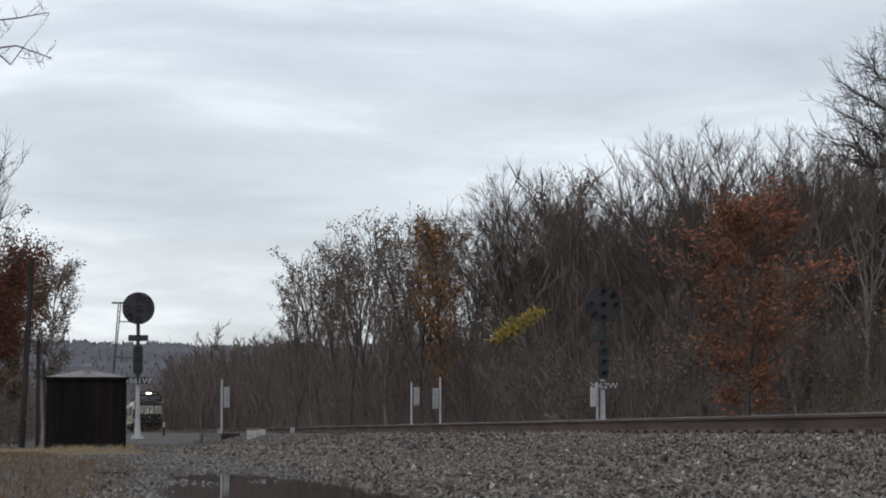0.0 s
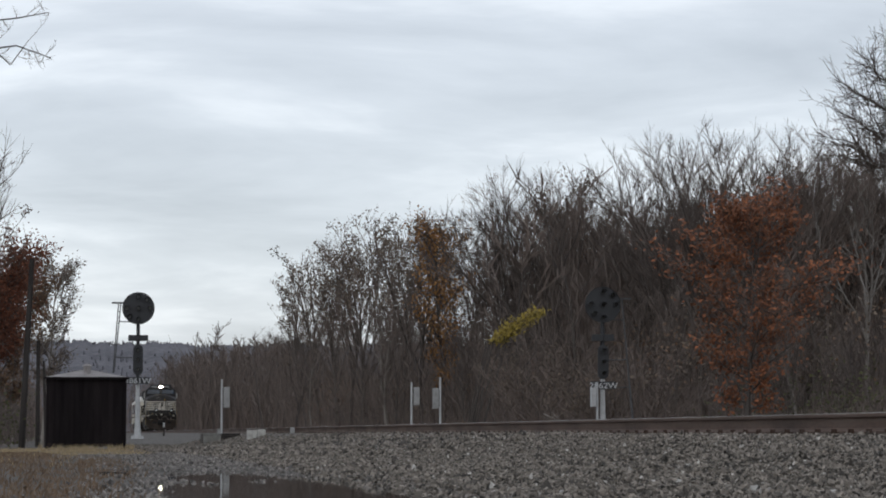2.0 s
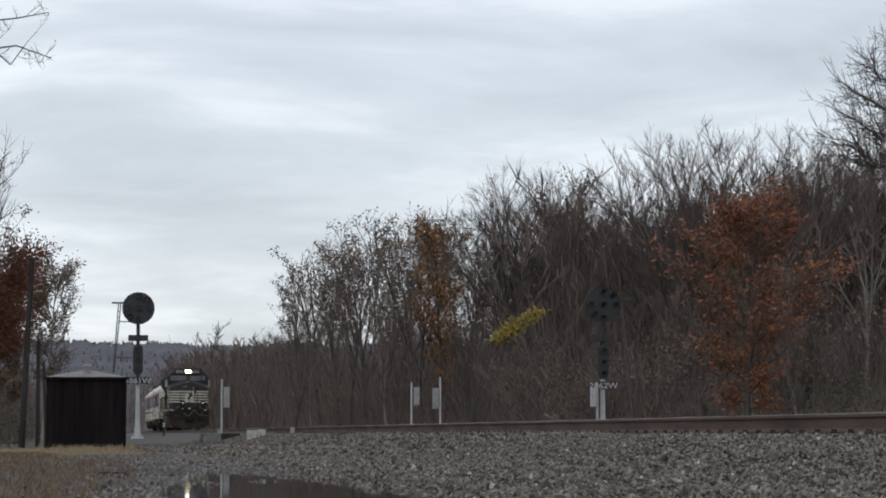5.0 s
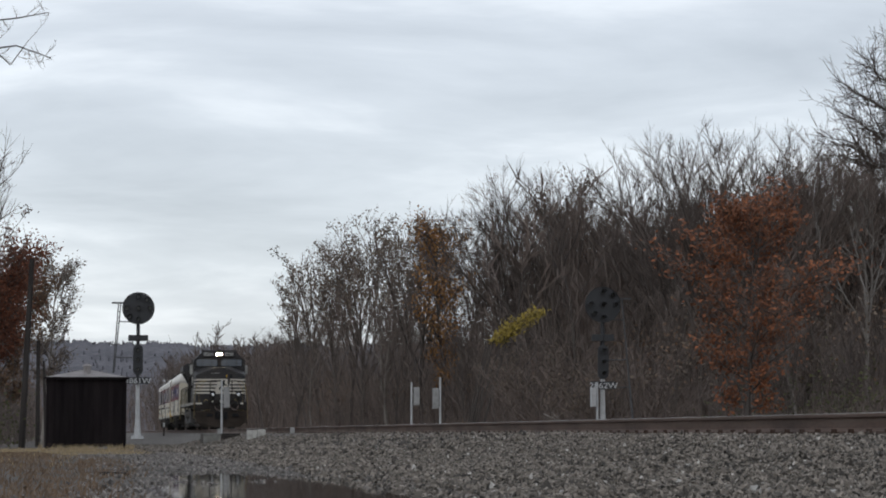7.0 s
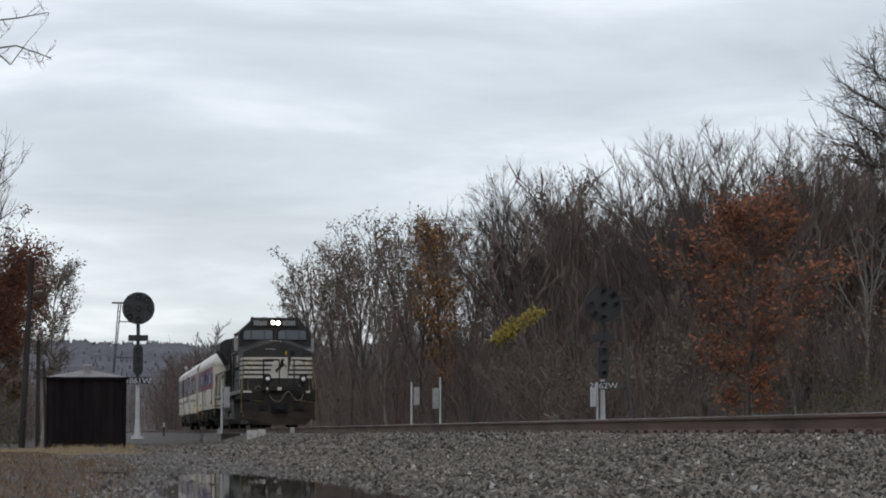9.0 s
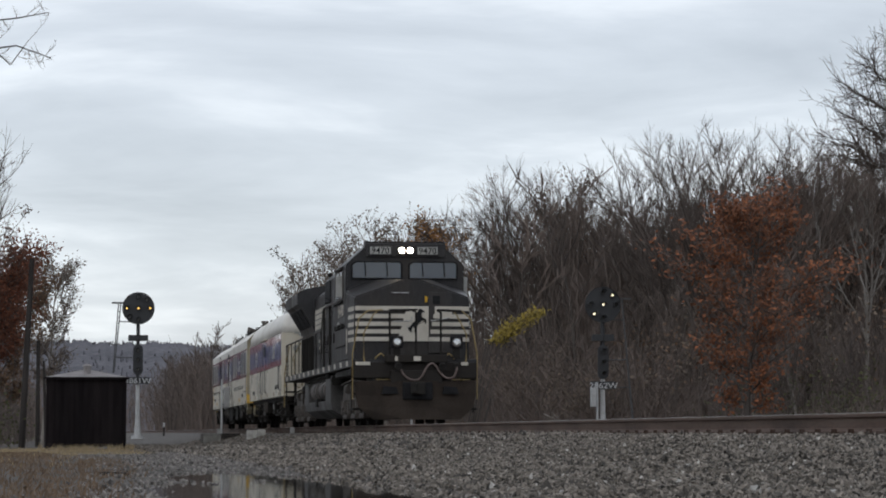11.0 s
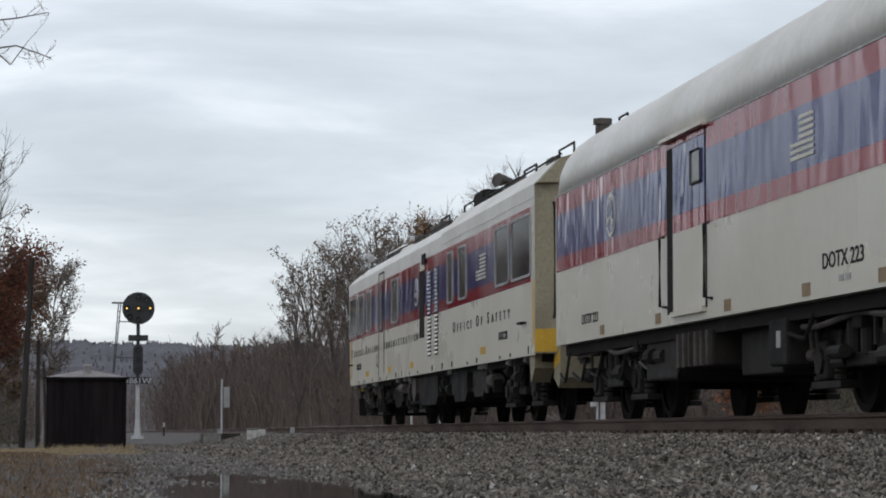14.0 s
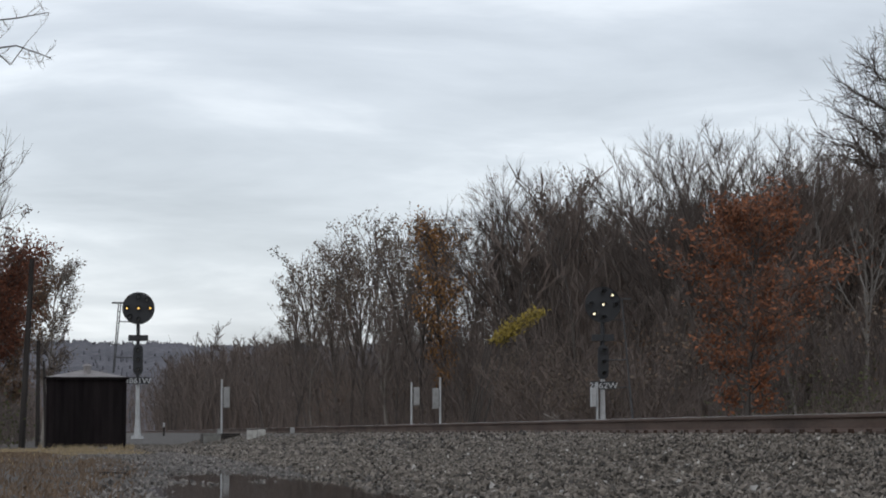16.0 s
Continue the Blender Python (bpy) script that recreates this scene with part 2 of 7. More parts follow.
# stones of the ballast: small angular blocks scattered over the shoulder
def stones(name, n, x0, x1, y0, y1, s0, s1, seed, material, ybias=1.0, keep=None):
    rng = np.random.default_rng(seed)
    base = np.array([(0.66, 0.05, 0), (-0.36, 0.56, 0.05), (-0.33, -0.58, 0), (0.08, 0.06, 0.6), (0, -0.06, -0.6)])
    quads = np.array([(0, 1, 3), (1, 2, 3), (2, 0, 3), (1, 0, 4), (2, 1, 4), (0, 2, 4)])
    xs = rng.uniform(x0, x1, n)
    ys = y0 + (y1 - y0) * rng.uniform(0, 1, n) ** ybias
    if keep is not None:
        ok = keep(xs, ys, rng)
        xs, ys = xs[ok], ys[ok]
        n = len(xs)
    size = rng.uniform(s0, s1, n) * (1 + 0.6 * rng.uniform(0, 1, n) ** 4)
    v = np.repeat(base[None], n, 0) * (1 + rng.uniform(-0.4, 0.35, (n, 5, 3))) + rng.uniform(-0.16, 0.16, (n, 5, 3))
    v *= (size[:, None] * rng.uniform(0.6, 1.2, (n, 3)))[:, None, :]
    ang = rng.uniform(0, 2 * math.pi, (n, 3))
    for a, (i, j) in enumerate(((1, 2), (0, 2), (0, 1))):
        c, s = np.cos(ang[:, a])[:, None], np.sin(ang[:, a])[:, None]
        vi, vj = v[:, :, i].copy(), v[:, :, j].copy()
        v[:, :, i], v[:, :, j] = c * vi - s * vj, s * vi + c * vj
    zs = np.array([ground_z(a, b) for a, b in zip(xs, ys)])
    zs -= 0.04 * np.clip((xs + 2.3) / 0.7, 0.0, 1.0)
    v += np.stack([xs, ys, zs + size * rng.uniform(0.0, 0.6, n)], 1)[:, None, :]
    f = (np.arange(n) * 5)[:, None, None] + quads[None]
    me = bpy.data.meshes.new(name)
    me.from_pydata(v.reshape(-1, 3).tolist(), [], f.reshape(-1, 3).tolist())
    me.materials.append(material)
    return new(name, me)


def in_ruts(xs, ys, rng):
    # gravel also stands out of the water in uneven islands
    e = ((xs - PUDDLE[0]) / PUDDLE[2]) ** 2 + ((ys - PUDDLE[1]) / PUDDLE[3]) ** 2
    isle = np.sin(xs * 7.3 + ys * 0.9) + np.sin(ys * 1.7 - xs * 3.1)
    verge = xs > -7.85 - 0.25 * np.sin(ys * 0.21) - 0.012 * (ys - 12) + 0.15 * rng.normal(0, 1, len(xs))
    return verge & ((e > 1.0 + 0.4 * rng.uniform(-1, 1, len(xs))) | ((np.abs(ys - 15.3 - 0.5 * np.sin(xs * 9)) < 0.5 + 0.25 * np.sin(xs * 23)) & (rng.uniform(0, 1, len(xs)) < 0.8)) | ((isle > 0.95) & (e > 0.3) & (rng.uniform(0, 1, len(xs)) < 0.75)))



def on_bank(xs, ys, rng):
    e = ((xs - PUDDLE[0]) / PUDDLE[2]) ** 2 + ((ys - PUDDLE[1]) / PUDDLE[3]) ** 2
    thin = np.clip((xs + 8.6) / 2.2, 0.0, 1.0)
    return (e > 1.0 + 0.35 * rng.uniform(-1, 1, len(xs))) & (rng.uniform(0, 1, len(xs)) < 0.12 + 0.88 * thin) & ((xs < -1.04) | (np.abs(np.abs(xs) - 0.76) > 0.24))


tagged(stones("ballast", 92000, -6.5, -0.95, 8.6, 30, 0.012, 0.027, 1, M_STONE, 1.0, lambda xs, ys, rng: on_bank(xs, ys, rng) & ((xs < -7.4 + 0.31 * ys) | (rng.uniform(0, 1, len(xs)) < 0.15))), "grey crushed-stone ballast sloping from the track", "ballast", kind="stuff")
tagged(stones("ballast", 30000, -6.6, -0.95, 30, 112, 0.022, 0.045, 2, M_STONE, 1.3, on_bank), "grey crushed-stone ballast along the track shoulder", "ballast", kind="stuff")
tagged(stones("ballast", 5000, -0.6, 2.6, 14, 90, 0.04, 0.07, 3, M_STONE, 1.3, on_bank), "grey crushed-stone ballast between and beyond the rails", "ballast", kind="stuff")
tagged(stones("gravel", 26000, -9.0, -6.2, 10.5, 70, 0.008, 0.022, 4, M_GRAVEL, 1.4, in_ruts), "fine grey gravel of the muddy wheel track", "gravel", kind="stuff")
tagged(stones("pale_gravel", 1500, -6.4, -1.0, 11, 50, 0.014, 0.028, 5, M_STONE_PALE, 1.2, on_bank), "scattered pale stones lying on the ballast", "stones", kind="stuff")

# rails: head, web and foot
RAIL_Z = 0.30


def rail(x, seed):
    e = thing("rail", pose(x, 0, RAIL_Z), "rust-brown steel rail with a polished head spiked to ties", "rail", "rails of the track", "structure")
    o = [(-0.076, 0), (0.076, 0), (0.076, 0.012), (0.03, 0.028), (0.0095, 0.045), (0.0095, 0.135), (0.036, 0.148), (0.037, 0.172), (0.03, 0.183),
         (-0.03, 0.183), (-0.037, 0.172), (-0.036, 0.148), (-0.0095, 0.135), (-0.0095, 0.045), (-0.03, 0.028), (-0.076, 0.012)]
    part("rail_body", prism(B(), o, -20, 480), M_RAIL_SIDE, e)
    part("railhead", prism(B(), [(-0.029, 0.1835), (0.029, 0.1835), (0.022, 0.186), (-0.022, 0.186)], -20, 480), M_RAIL_TOP, e, "bright worn running surface")
    return e


rail(-0.755, 1)
rail(0.755, 2)

# ties with plates and spikes
TIE_STEP = 0.56


def tie_mesh():
    bm = B()
    box(bm, -1.3, 1.3, -0.11, 0.11, -0.16, -0.012, 0.012)
    return bm


track = thing("track_bed", pose(0, 0, RAIL_Z), "dark timber ties with rusty plates bedded in ballast", "railway track", kind="structure")
tie = part("tie", tie_mesh(), M_TIE, track)
tie.matrix_basis = pose(0, 12, 0)
bm = B()
for sx in (-0.755, 0.755):
    box(bm, sx - 0.19, sx + 0.19, -0.095, 0.095, -0.012, -0.001)
    for qx in (-0.105, 0.105):
        for qy in (-0.05, 0.05):
            box(bm, sx + qx - 0.012, sx + qx + 0.012, qy - 0.01, qy + 0.01, -0.002, 0.035)
plate = part("tie_plate", bm, M_PLATE, track)
plate.matrix_basis = pose(0, 12, 0)
for k in range(1, 230):
    again(tie, pose(0.03 * math.sin(k * 7.1), 12 + k * TIE_STEP, 0, 0, 0, 0.8 * math.sin(k * 3.7)))
    if k < 150:
        again(plate, pose(0, 12 + k * TIE_STEP, 0))
# ---------------------------------------------------------------- the train (y runs from the front coupler to the rear, z from the railhead)
TRAIN, AXLES = [], []
M_BLACK = mat("loco_black", (0.030, 0.0295, 0.032), 0.45, dark=(0.052, 0.045, 0.041), scale=1.1, amount=0.8, spec=0.3, bump=0.05, bump_scale=3, stretch=(1, 1, 0.35))
M_BLACK2 = mat("dusty_black", (0.027, 0.025, 0.023), 0.75, dark=(0.015, 0.014, 0.013), spec=0.15, scale=2.0, amount=0.8, bump=0.15, bump_scale=25)
M_TRUCK = mat("grimy_grey_steel", (0.10, 0.086, 0.076), 0.75, dark=(0.045, 0.039, 0.035), scale=2.5, amount=0.9, bump=0.2, bump_scale=20)
M_TANK = mat("dusty_grey_tank", (0.085, 0.083, 0.082), 0.65, dark=(0.05, 0.046, 0.043), scale=1.2, amount=0.8)
M_UNDER = mat("underframe_dirt", (0.017, 0.015, 0.014), 0.85, dark=(0.034, 0.029, 0.025), spec=0.2, scale=3.0, amount=0.6)
M_GEAR = mat("oily_black_gear", (0.018, 0.0145, 0.0125), 0.7, dark=(0.032, 0.028, 0.024), spec=0.3, scale=3.0, amount=0.6, bump=0.2, bump_scale=20)
M_STRIPE = mat("loco_white", (0.60, 0.56, 0.49), 0.5, dark=(0.42, 0.38, 0.32), scale=1.6, amount=0.7, fine=0.04)
M_YELLOW = mat("yellow_handrail", (0.30, 0.22, 0.09), 0.6, dark=(0.21, 0.155, 0.07), scale=6.0, amount=0.7)
M_GLASS = mat("dark_cab_glass", (0.03, 0.045, 0.07), 0.08, dark=(0.045, 0.06, 0.085), scale=0.8, amount=0.4, fine=0, spec=0.9)
M_LAMP = mat("lit_headlight", (1, 0.9, 0.75), 0.3, emit=(1.0, 0.86, 0.6), emit_power=120.0)
M_DITCH = mat("ditch_lamp_glass", (0.75, 0.78, 0.8), 0.12, metal=0.8, scale=30, amount=0.5)
M_BOARD = mat("number_board", (0.42, 0.42, 0.40), 0.5, scale=4)
M_CHROME = mat("bare_steel", (0.45, 0.45, 0.45), 0.3, metal=0.9, scale=8)
M_HOSE = mat("rubber_hose", (0.16, 0.12, 0.11), 0.7, scale=8)
M_WHITE = mat("coach_white", (0.71, 0.665, 0.56), 0.3, dark=(0.60, 0.55, 0.45), scale=0.5, amount=0.45, bump=0.05, bump_scale=1.3, spec=0.3, fine=0.02)
M_ROOF = mat("coach_roof_white", (0.86, 0.84, 0.79), 0.5, dark=(0.70, 0.67, 0.61), scale=0.6, amount=0.6, fine=0.06)
M_RED = mat("coach_red", (0.34, 0.018, 0.035), 0.07, dark=(0.26, 0.016, 0.03), scale=0.6, amount=0.6, bump=1.0, bump_scale=2.2, relief=0.031, bump_detail=1, spec=0.42, fine=0.05, stretch=(1, 1, 0.45))
M_BLUE = mat("coach_blue", (0.036, 0.046, 0.20), 0.07, dark=(0.03, 0.038, 0.14), scale=0.6, amount=0.6, bump=1.0, bump_scale=2.2, relief=0.031, bump_detail=1, spec=0.42, fine=0.05, stretch=(1, 1, 0.45))
M_RED_FLAT = mat("flat_coach_red", (0.30, 0.018, 0.033), 0.06, dark=(0.22, 0.016, 0.03), scale=0.6, amount=0.6, bump=1.0, bump_scale=1.6, relief=0.015, bump_detail=1, spec=0.2, fine=0.05, stretch=(1, 1, 0.45))
M_BLUE_FLAT = mat("flat_coach_blue", (0.034, 0.043, 0.17), 0.06, dark=(0.028, 0.036, 0.12), scale=0.6, amount=0.6, bump=1.0, bump_scale=1.6, relief=0.015, bump_detail=1, spec=0.2, fine=0.05, stretch=(1, 1, 0.45))
M_CREAM = mat("end_grey_beige", (0.33, 0.29, 0.20), 0.6, dark=(0.20, 0.17, 0.12), scale=1.5, amount=0.7)
M_INK = mat("black_lettering", (0.016, 0.016, 0.018), 0.7, fine=0, spec=0.2)
M_WINDOW = mat("coach_window_glass", (0.03, 0.034, 0.036), 0.05, fine=0, scale=0.5, amount=0.3, spec=0.5, bump=0.01, bump_scale=2)
M_ALU = mat("window_frame_aluminium", (0.42, 0.42, 0.41), 0.45, metal=0.5, scale=5)
M_AMBER_PAINT = mat("yellow_marking", (0.62, 0.36, 0.02), 0.55, dark=(0.5, 0.3, 0.03), scale=4)


def bars(bm, x, y0, y1, z0, z1, n):
    """A line of unreadable or plain marks as short bars on a side at x."""
    w = (y1 - y0) / n
    for k in range(n):
        box(bm, x - 0.004, x + 0.004, y0 + k * w + 0.1 * w, y0 + (k + 0.78) * w, z0, z1)
    return bm


def near(yc, z, x):
    """The pose of lettering on the side towards the camera: reads towards the front of the train."""
    return Matrix.Translation((x, yc, z)) @ Matrix(((0, 0, -1, 0), (-1, 0, 0, 0), (0, 1, 0, 0), (0, 0, 0, 1)))


def wheelset(parent, y, r):
    ax = thing("wheelset", pose(0, y, r), "", "")
    for key in ("label", "category"):
        if key in ax:
            del ax[key]
    ax.parent = parent
    me = B()
    rod(me, (-1.05, 0, 0), (1.05, 0, 0), 0.085, n=12)
    part("axle", me, M_UNDER, ax)
    for s in (-1, 1):
        w = B()
        prof = [(0.0, 0.10), (0.70 * r, 0.035), (0.82 * r, 0.035), (0.84 * r, 0.065), (r, 0.065), (r * 1.0, -0.05), (r + 0.025, -0.06), (r + 0.025, -0.075), (0.82 * r, -0.07), (0.2, -0.03), (0.0, -0.07)]
        rings = []
        for k in range(28):
            a = 2 * math.pi * k / 28
            rings.append([(s * (0.755 + o), q * math.cos(a), q * math.sin(a)) for q, o in prof])
        vs = [[w.verts.new(p) for p in rg] for rg in rings]
        for k in range(28):
            u, v = vs[k], vs[(k + 1) % 28]
            for j in range(len(prof) - 1):
                if j == 0:
                    w.faces.new((u[0], u[1], v[1]))
                elif j == len(prof) - 2:
                    w.faces.new((u[j], u[j + 1], v[j]))
                else:
                    w.faces.new((u[j], u[j + 1], v[j + 1], v[j]))
        bmesh.ops.remove_doubles(w, verts=w.verts, dist=1e-4)
        part("wheel", w, M_UNDER, ax, smooth=False)
    AXLES.append((ax, y, r))
    return ax


def coupler(parent, y, s):
    """Knuckle coupler; s = -1 for a front end."""
    bm = B()
    box(bm, -0.1, 0.1, y - s * 0.75, y - s * 0.2, 0.78, 0.98, 0.02)
    box(bm, -0.17, 0.16, y - s * 0.22, y - s * 0.02, 0.72, 1.02, 0.04)
    box(bm, -0.2, -0.06, y - s * 0.06, y + s * 0.04, 0.74, 1.0, 0.04)
    part("coupler", bm, M_BLACK2, parent)


# ---------------------------------------------------------------- locomotive
def loco_truck(root, ys, mirror):
    t = part("truck", B(), M_TRUCK, root)
    m = t.data
    bm = B()
    y0, y1 = ys[0] - 0.95, ys[2] + 0.95
    for s in (-1, 1):
        # side frame: a cranked beam with three pedestals
        o = [(y0, 0.62), (y0 + 0.25, 0.98), (ys[1] - 1.5, 1.0), (ys[1] - 0.6, 0.86), (ys[1] + 0.6, 0.86), (ys[1] + 1.5, 1.0), (y1 - 0.25, 0.98), (y1, 0.62), (y1 - 0.3, 0.58),
             (ys[2] + 0.34, 0.56), (ys[2] - 0.4, 0.6), (ys[1] + 0.4, 0.6), (ys[1] - 0.4, 0.6), (ys[0] + 0.4, 0.6), (ys[0] - 0.34, 0.56), (y0 + 0.3, 0.58)]
        prism(bm, o, s * 1.02, s * 1.16, "x")
        for y in ys:
            for dy in (-0.36, 0.24):
                prism(bm, [(y + dy - 0.03, 0.6), (y + dy + 0.15, 0.6), (y + dy + 0.13, 0.24), (y + dy - 0.01, 0.24)], s * 1.0, s * 1.17, "x")
            box(bm, s * 1.0, s * 1.2, y - 0.46, y + 0.46, 0.17, 0.28, 0.015)
            box(bm, s * 1.04, s * 1.24, y - 0.17, y + 0.17, 0.32, 0.66, 0.04)
            rod(bm, (s * 1.24, y, 0.5), (s * 1.27, y, 0.5), 0.11, n=14)
        for y in (ys[1] - 1.0, ys[1] + 1.0, ys[0] - 0.7, ys[2] + 0.7):
            for k in range(5):
                rod(bm, (s * 1.12, y, 0.3 + k * 0.075), (s * 1.12, y, 0.345 + k * 0.075), 0.12, n=12)
        for y in (ys[0] - 0.75, ys[1] + 0.95):
            rod(bm, (s * 1.18, y - 0.3, 0.93), (s * 1.18, y + 0.22, 0.93), 0.13, n=14)
        pipe(bm, [(s * 1.22, ys[0] - 0.6, 1.05), (s * 1.24, ys[1], 1.12), (s * 1.22, ys[2] + 0.6, 1.05)], 0.025)
        box(bm, s * 1.1, s * 1.22, ys[1] - 0.3, ys[1] + 0.5, 0.82, 1.0, 0.02)
        rod(bm, (s * 1.2, ys[1] - 0.35, 1.2), (s * 1.16, ys[1] - 0.1, 0.7), 0.045)
    box(bm, -1.0, 1.0, ys[1] - 0.4, ys[1] + 0.4, 0.6, 1.0)
    box(bm, -0.6, 0.6, y0 + 0.2, y1 - 0.2, 0.45, 0.85)
    bmesh.ops.recalc_face_normals(bm, faces=bm.faces)
    bm.to_mesh(m)
    bm.free()
    for y in ys:
        wheelset(root, y, 0.52)


def locomotive():
    L = thing("locomotive", pose(0, 300, 0.486), "black six-axle diesel locomotive with white nose stripes, headlights lit", "locomotive")
    # deck and side sills
    bm = B()
    box(bm, -1.5, 1.5, 0.78, 21.75, 1.40, 1.58, 0.01)
    box(bm, -0.9, 0.9, 1.0, 21.4, 0.95, 1.40)
    deck = part("deck", bm, M_BLACK, L)
    y = 1.9
    while y < 21.4:
        a, b = y, y + 0.42
        for x in (-1.509, 1.503):
            bm = B()
            prism(bm, [(a + 0.12, 1.565), (b + 0.12, 1.565), (b, 1.43), (a, 1.43)], x, x + 0.006, "x")
            part("sill_stripe", bm, M_STRIPE, deck)
        y += 1.55
    # nose
    bm = B()
    loft(bm, [[(-1.40, 1.42, 1.58), (1.40, 1.42, 1.58), (1.40, 1.36, 3.10), (0.2, 1.33, 3.53), (-0.2, 1.33, 3.53), (-1.40, 1.36, 3.10)],
              [(-1.47, 2.35, 1.58), (1.47, 2.35, 1.58), (1.47, 2.35, 3.26), (0.6, 2.35, 3.58), (-0.6, 2.35, 3.58), (-1.47, 2.35, 3.26)],
              [(-1.48, 3.3, 1.58), (1.48, 3.3, 1.58), (1.48, 3.3, 3.45), (0.6, 3.3, 3.66), (-0.6, 3.3, 3.66), (-1.48, 3.3, 3.45)]])
    bmesh.ops.bevel(bm, geom=[e for e in bm.edges], offset=0.035, segments=2, affect="EDGES")
    nose = part("nose", bm, M_BLACK, L)
    # white stripes on the nose, wrapping its corners
    bm = B()
    rows = [(2.88, 2.775), (2.69, 2.585), (2.50, 2.40), (2.315, 2.215), (2.13, 2.03)]
    for k, (a, b) in enumerate(rows):
        e = -0.11 - 0.055 * k
        g = 0.36 + 0.05 * (4 - k)
        box(bm, -1.385, e, 1.34, 1.385, b, a)
        box(bm, g, 1.385, 1.34, 1.385, b, a)
        for s in (-1, 1):
            prism(bm, [(s * 1.412, 1.44), (s * 1.418, 1.44), (s * 1.476, 2.2), (s * 1.468, 2.2)], b - 0.01, a - 0.01, "z")
    prism(bm, [(-0.36, 2.03), (0.37, 2.03), (0.58, 2.88), (-0.12, 2.88)], 1.338, 1.36)
    box(bm, 0.2, 0.7, 1.339, 1.36, 2.60, 2.88)
    part("nose_stripe", bm, M_STRIPE, nose, "white bands across the nose")
    # dark emblem: a plain rearing silhouette
    bm = B()
    prism(bm, [(0.19, 2.83), (0.23, 2.80), (0.30, 2.755), (0.29, 2.73), (0.24, 2.735), (0.22, 2.69), (0.25, 2.60), (0.33, 2.57), (0.345, 2.48), (0.31, 2.44), (0.30, 2.47),
               (0.31, 2.53), (0.24, 2.54), (0.20, 2.50), (0.13, 2.44), (0.10, 2.36), (0.08, 2.25), (0.05, 2.24), (0.06, 2.34), (0.02, 2.40), (-0.02, 2.30), (-0.01, 2.24),
               (-0.06, 2.27), (-0.10, 2.33), (-0.11, 2.39), (-0.08, 2.36), (-0.03, 2.42), (0.03, 2.50), (0.08, 2.53), (0.10, 2.60), (0.12, 2.74), (0.16, 2.80)], 1.312, 1.322)
    part("emblem", bm, M_INK, nose, "dark emblem on the white nose panel")
    bm = B()
    box(bm, 0.40, 0.98, 1.326, 1.34, 1.75, 3.22, 0.006)
    part("nose_door", bm, M_BLACK, nose)
    bm = B()
    for k, (a, b) in enumerate(rows):
        box(bm, 0.41 + 0.035 * (4 - k), 0.975, 1.32, 1.328, b - (0.09 if k < 2 else 0.0) * (k == 0), a)
    part("nose_stripe", bm, M_STRIPE, nose, "white bands across the nose door")
    bm = B()
    box(bm, 0.31, 0.37, 1.315, 1.34, 2.98, 3.12)
    part("warning_label", bm, M_AMBER_PAINT, nose, "small yellow label")
    bm = B()
    box(bm, 0.50, 0.68, 1.316, 1.33, 2.93, 3.14, 0.01)
    part("door_window", bm, M_INK, nose)
    for line in ([(-0.5, 1.30, 3.2), (-0.5, 1.24, 3.2), (-0.1, 1.24, 3.2), (-0.1, 1.30, 3.2)], [(-0.48, 1.30, 2.5), (-0.48, 1.22, 2.5), (-0.02, 1.22, 2.52), (-0.02, 1.3, 2.62)],
                 [(0.45, 1.30, 2.55), (0.45, 1.2, 2.52), (0.9, 1.2, 2.6), (0.9, 1.30, 2.6)]):
        part("grab_iron", pipe(B(), line, 0.014), M_CHROME, nose)
    # cab
    bm = B()
    sec = [(-1.48, 1.58), (-1.48, 3.98), (-1.02, 4.40), (-0.92, 4.50), (0.92, 4.50), (1.02, 4.40), (1.48, 3.98), (1.48, 1.58)]
    loft(bm, [[(x, 2.78 - 0.02 * (z - 3) if z > 3 else 2.9, z) for x, z in sec], [(x, 5.5, z) for x, z in sec]])
    bmesh.ops.bevel(bm, geom=[e for e in bm.edges], offset=0.03, segments=2, affect="EDGES")
    cab = part("cab", bm, M_BLACK, L)
    bm = B()
    prism(bm, [(-1.02, 4.405), (-0.92, 4.51), (0.92, 4.51), (1.02, 4.405), (1.0, 4.55), (-1.0, 4.55)], 2.74, 3.1)
    for x in (-0.95, -0.45, 0.1, 0.55, 0.9):
        rod(bm, (x, 2.95, 4.53), (x, 2.95, 4.585), 0.045, n=8)
    box(bm, -1.0, 1.0, 2.7, 2.76, 4.16, 4.50, 0.02)
    part("headlight_housing", bm, M_BLACK, cab)
    for x0, x1, dx in ((-1.33, -0.09, -1), (0.10, 1.30, 1)):
        bm = B()
        o = [(x0, 3.63), (x1, 3.63), (x1, 4.0), (x1 - 0.06, 4.05), (x0 + 0.1, 4.05), (x0, 3.97)]
        prism(bm, [(x * 1.0, z) for x, z in o], 2.742, 2.79)
        w = part("windshield", bm, M_GLASS, cab, "dark reflecting windshield pane")
        bm = B()
        for k in range(6):
            (xa, za), (xb, zb) = o[k], o[(k + 1) % 6]
            pipe(bm, [(xa, 2.74, za), (xb, 2.74, zb)], 0.022, 6)
        part("gasket", bm, M_INK, w)
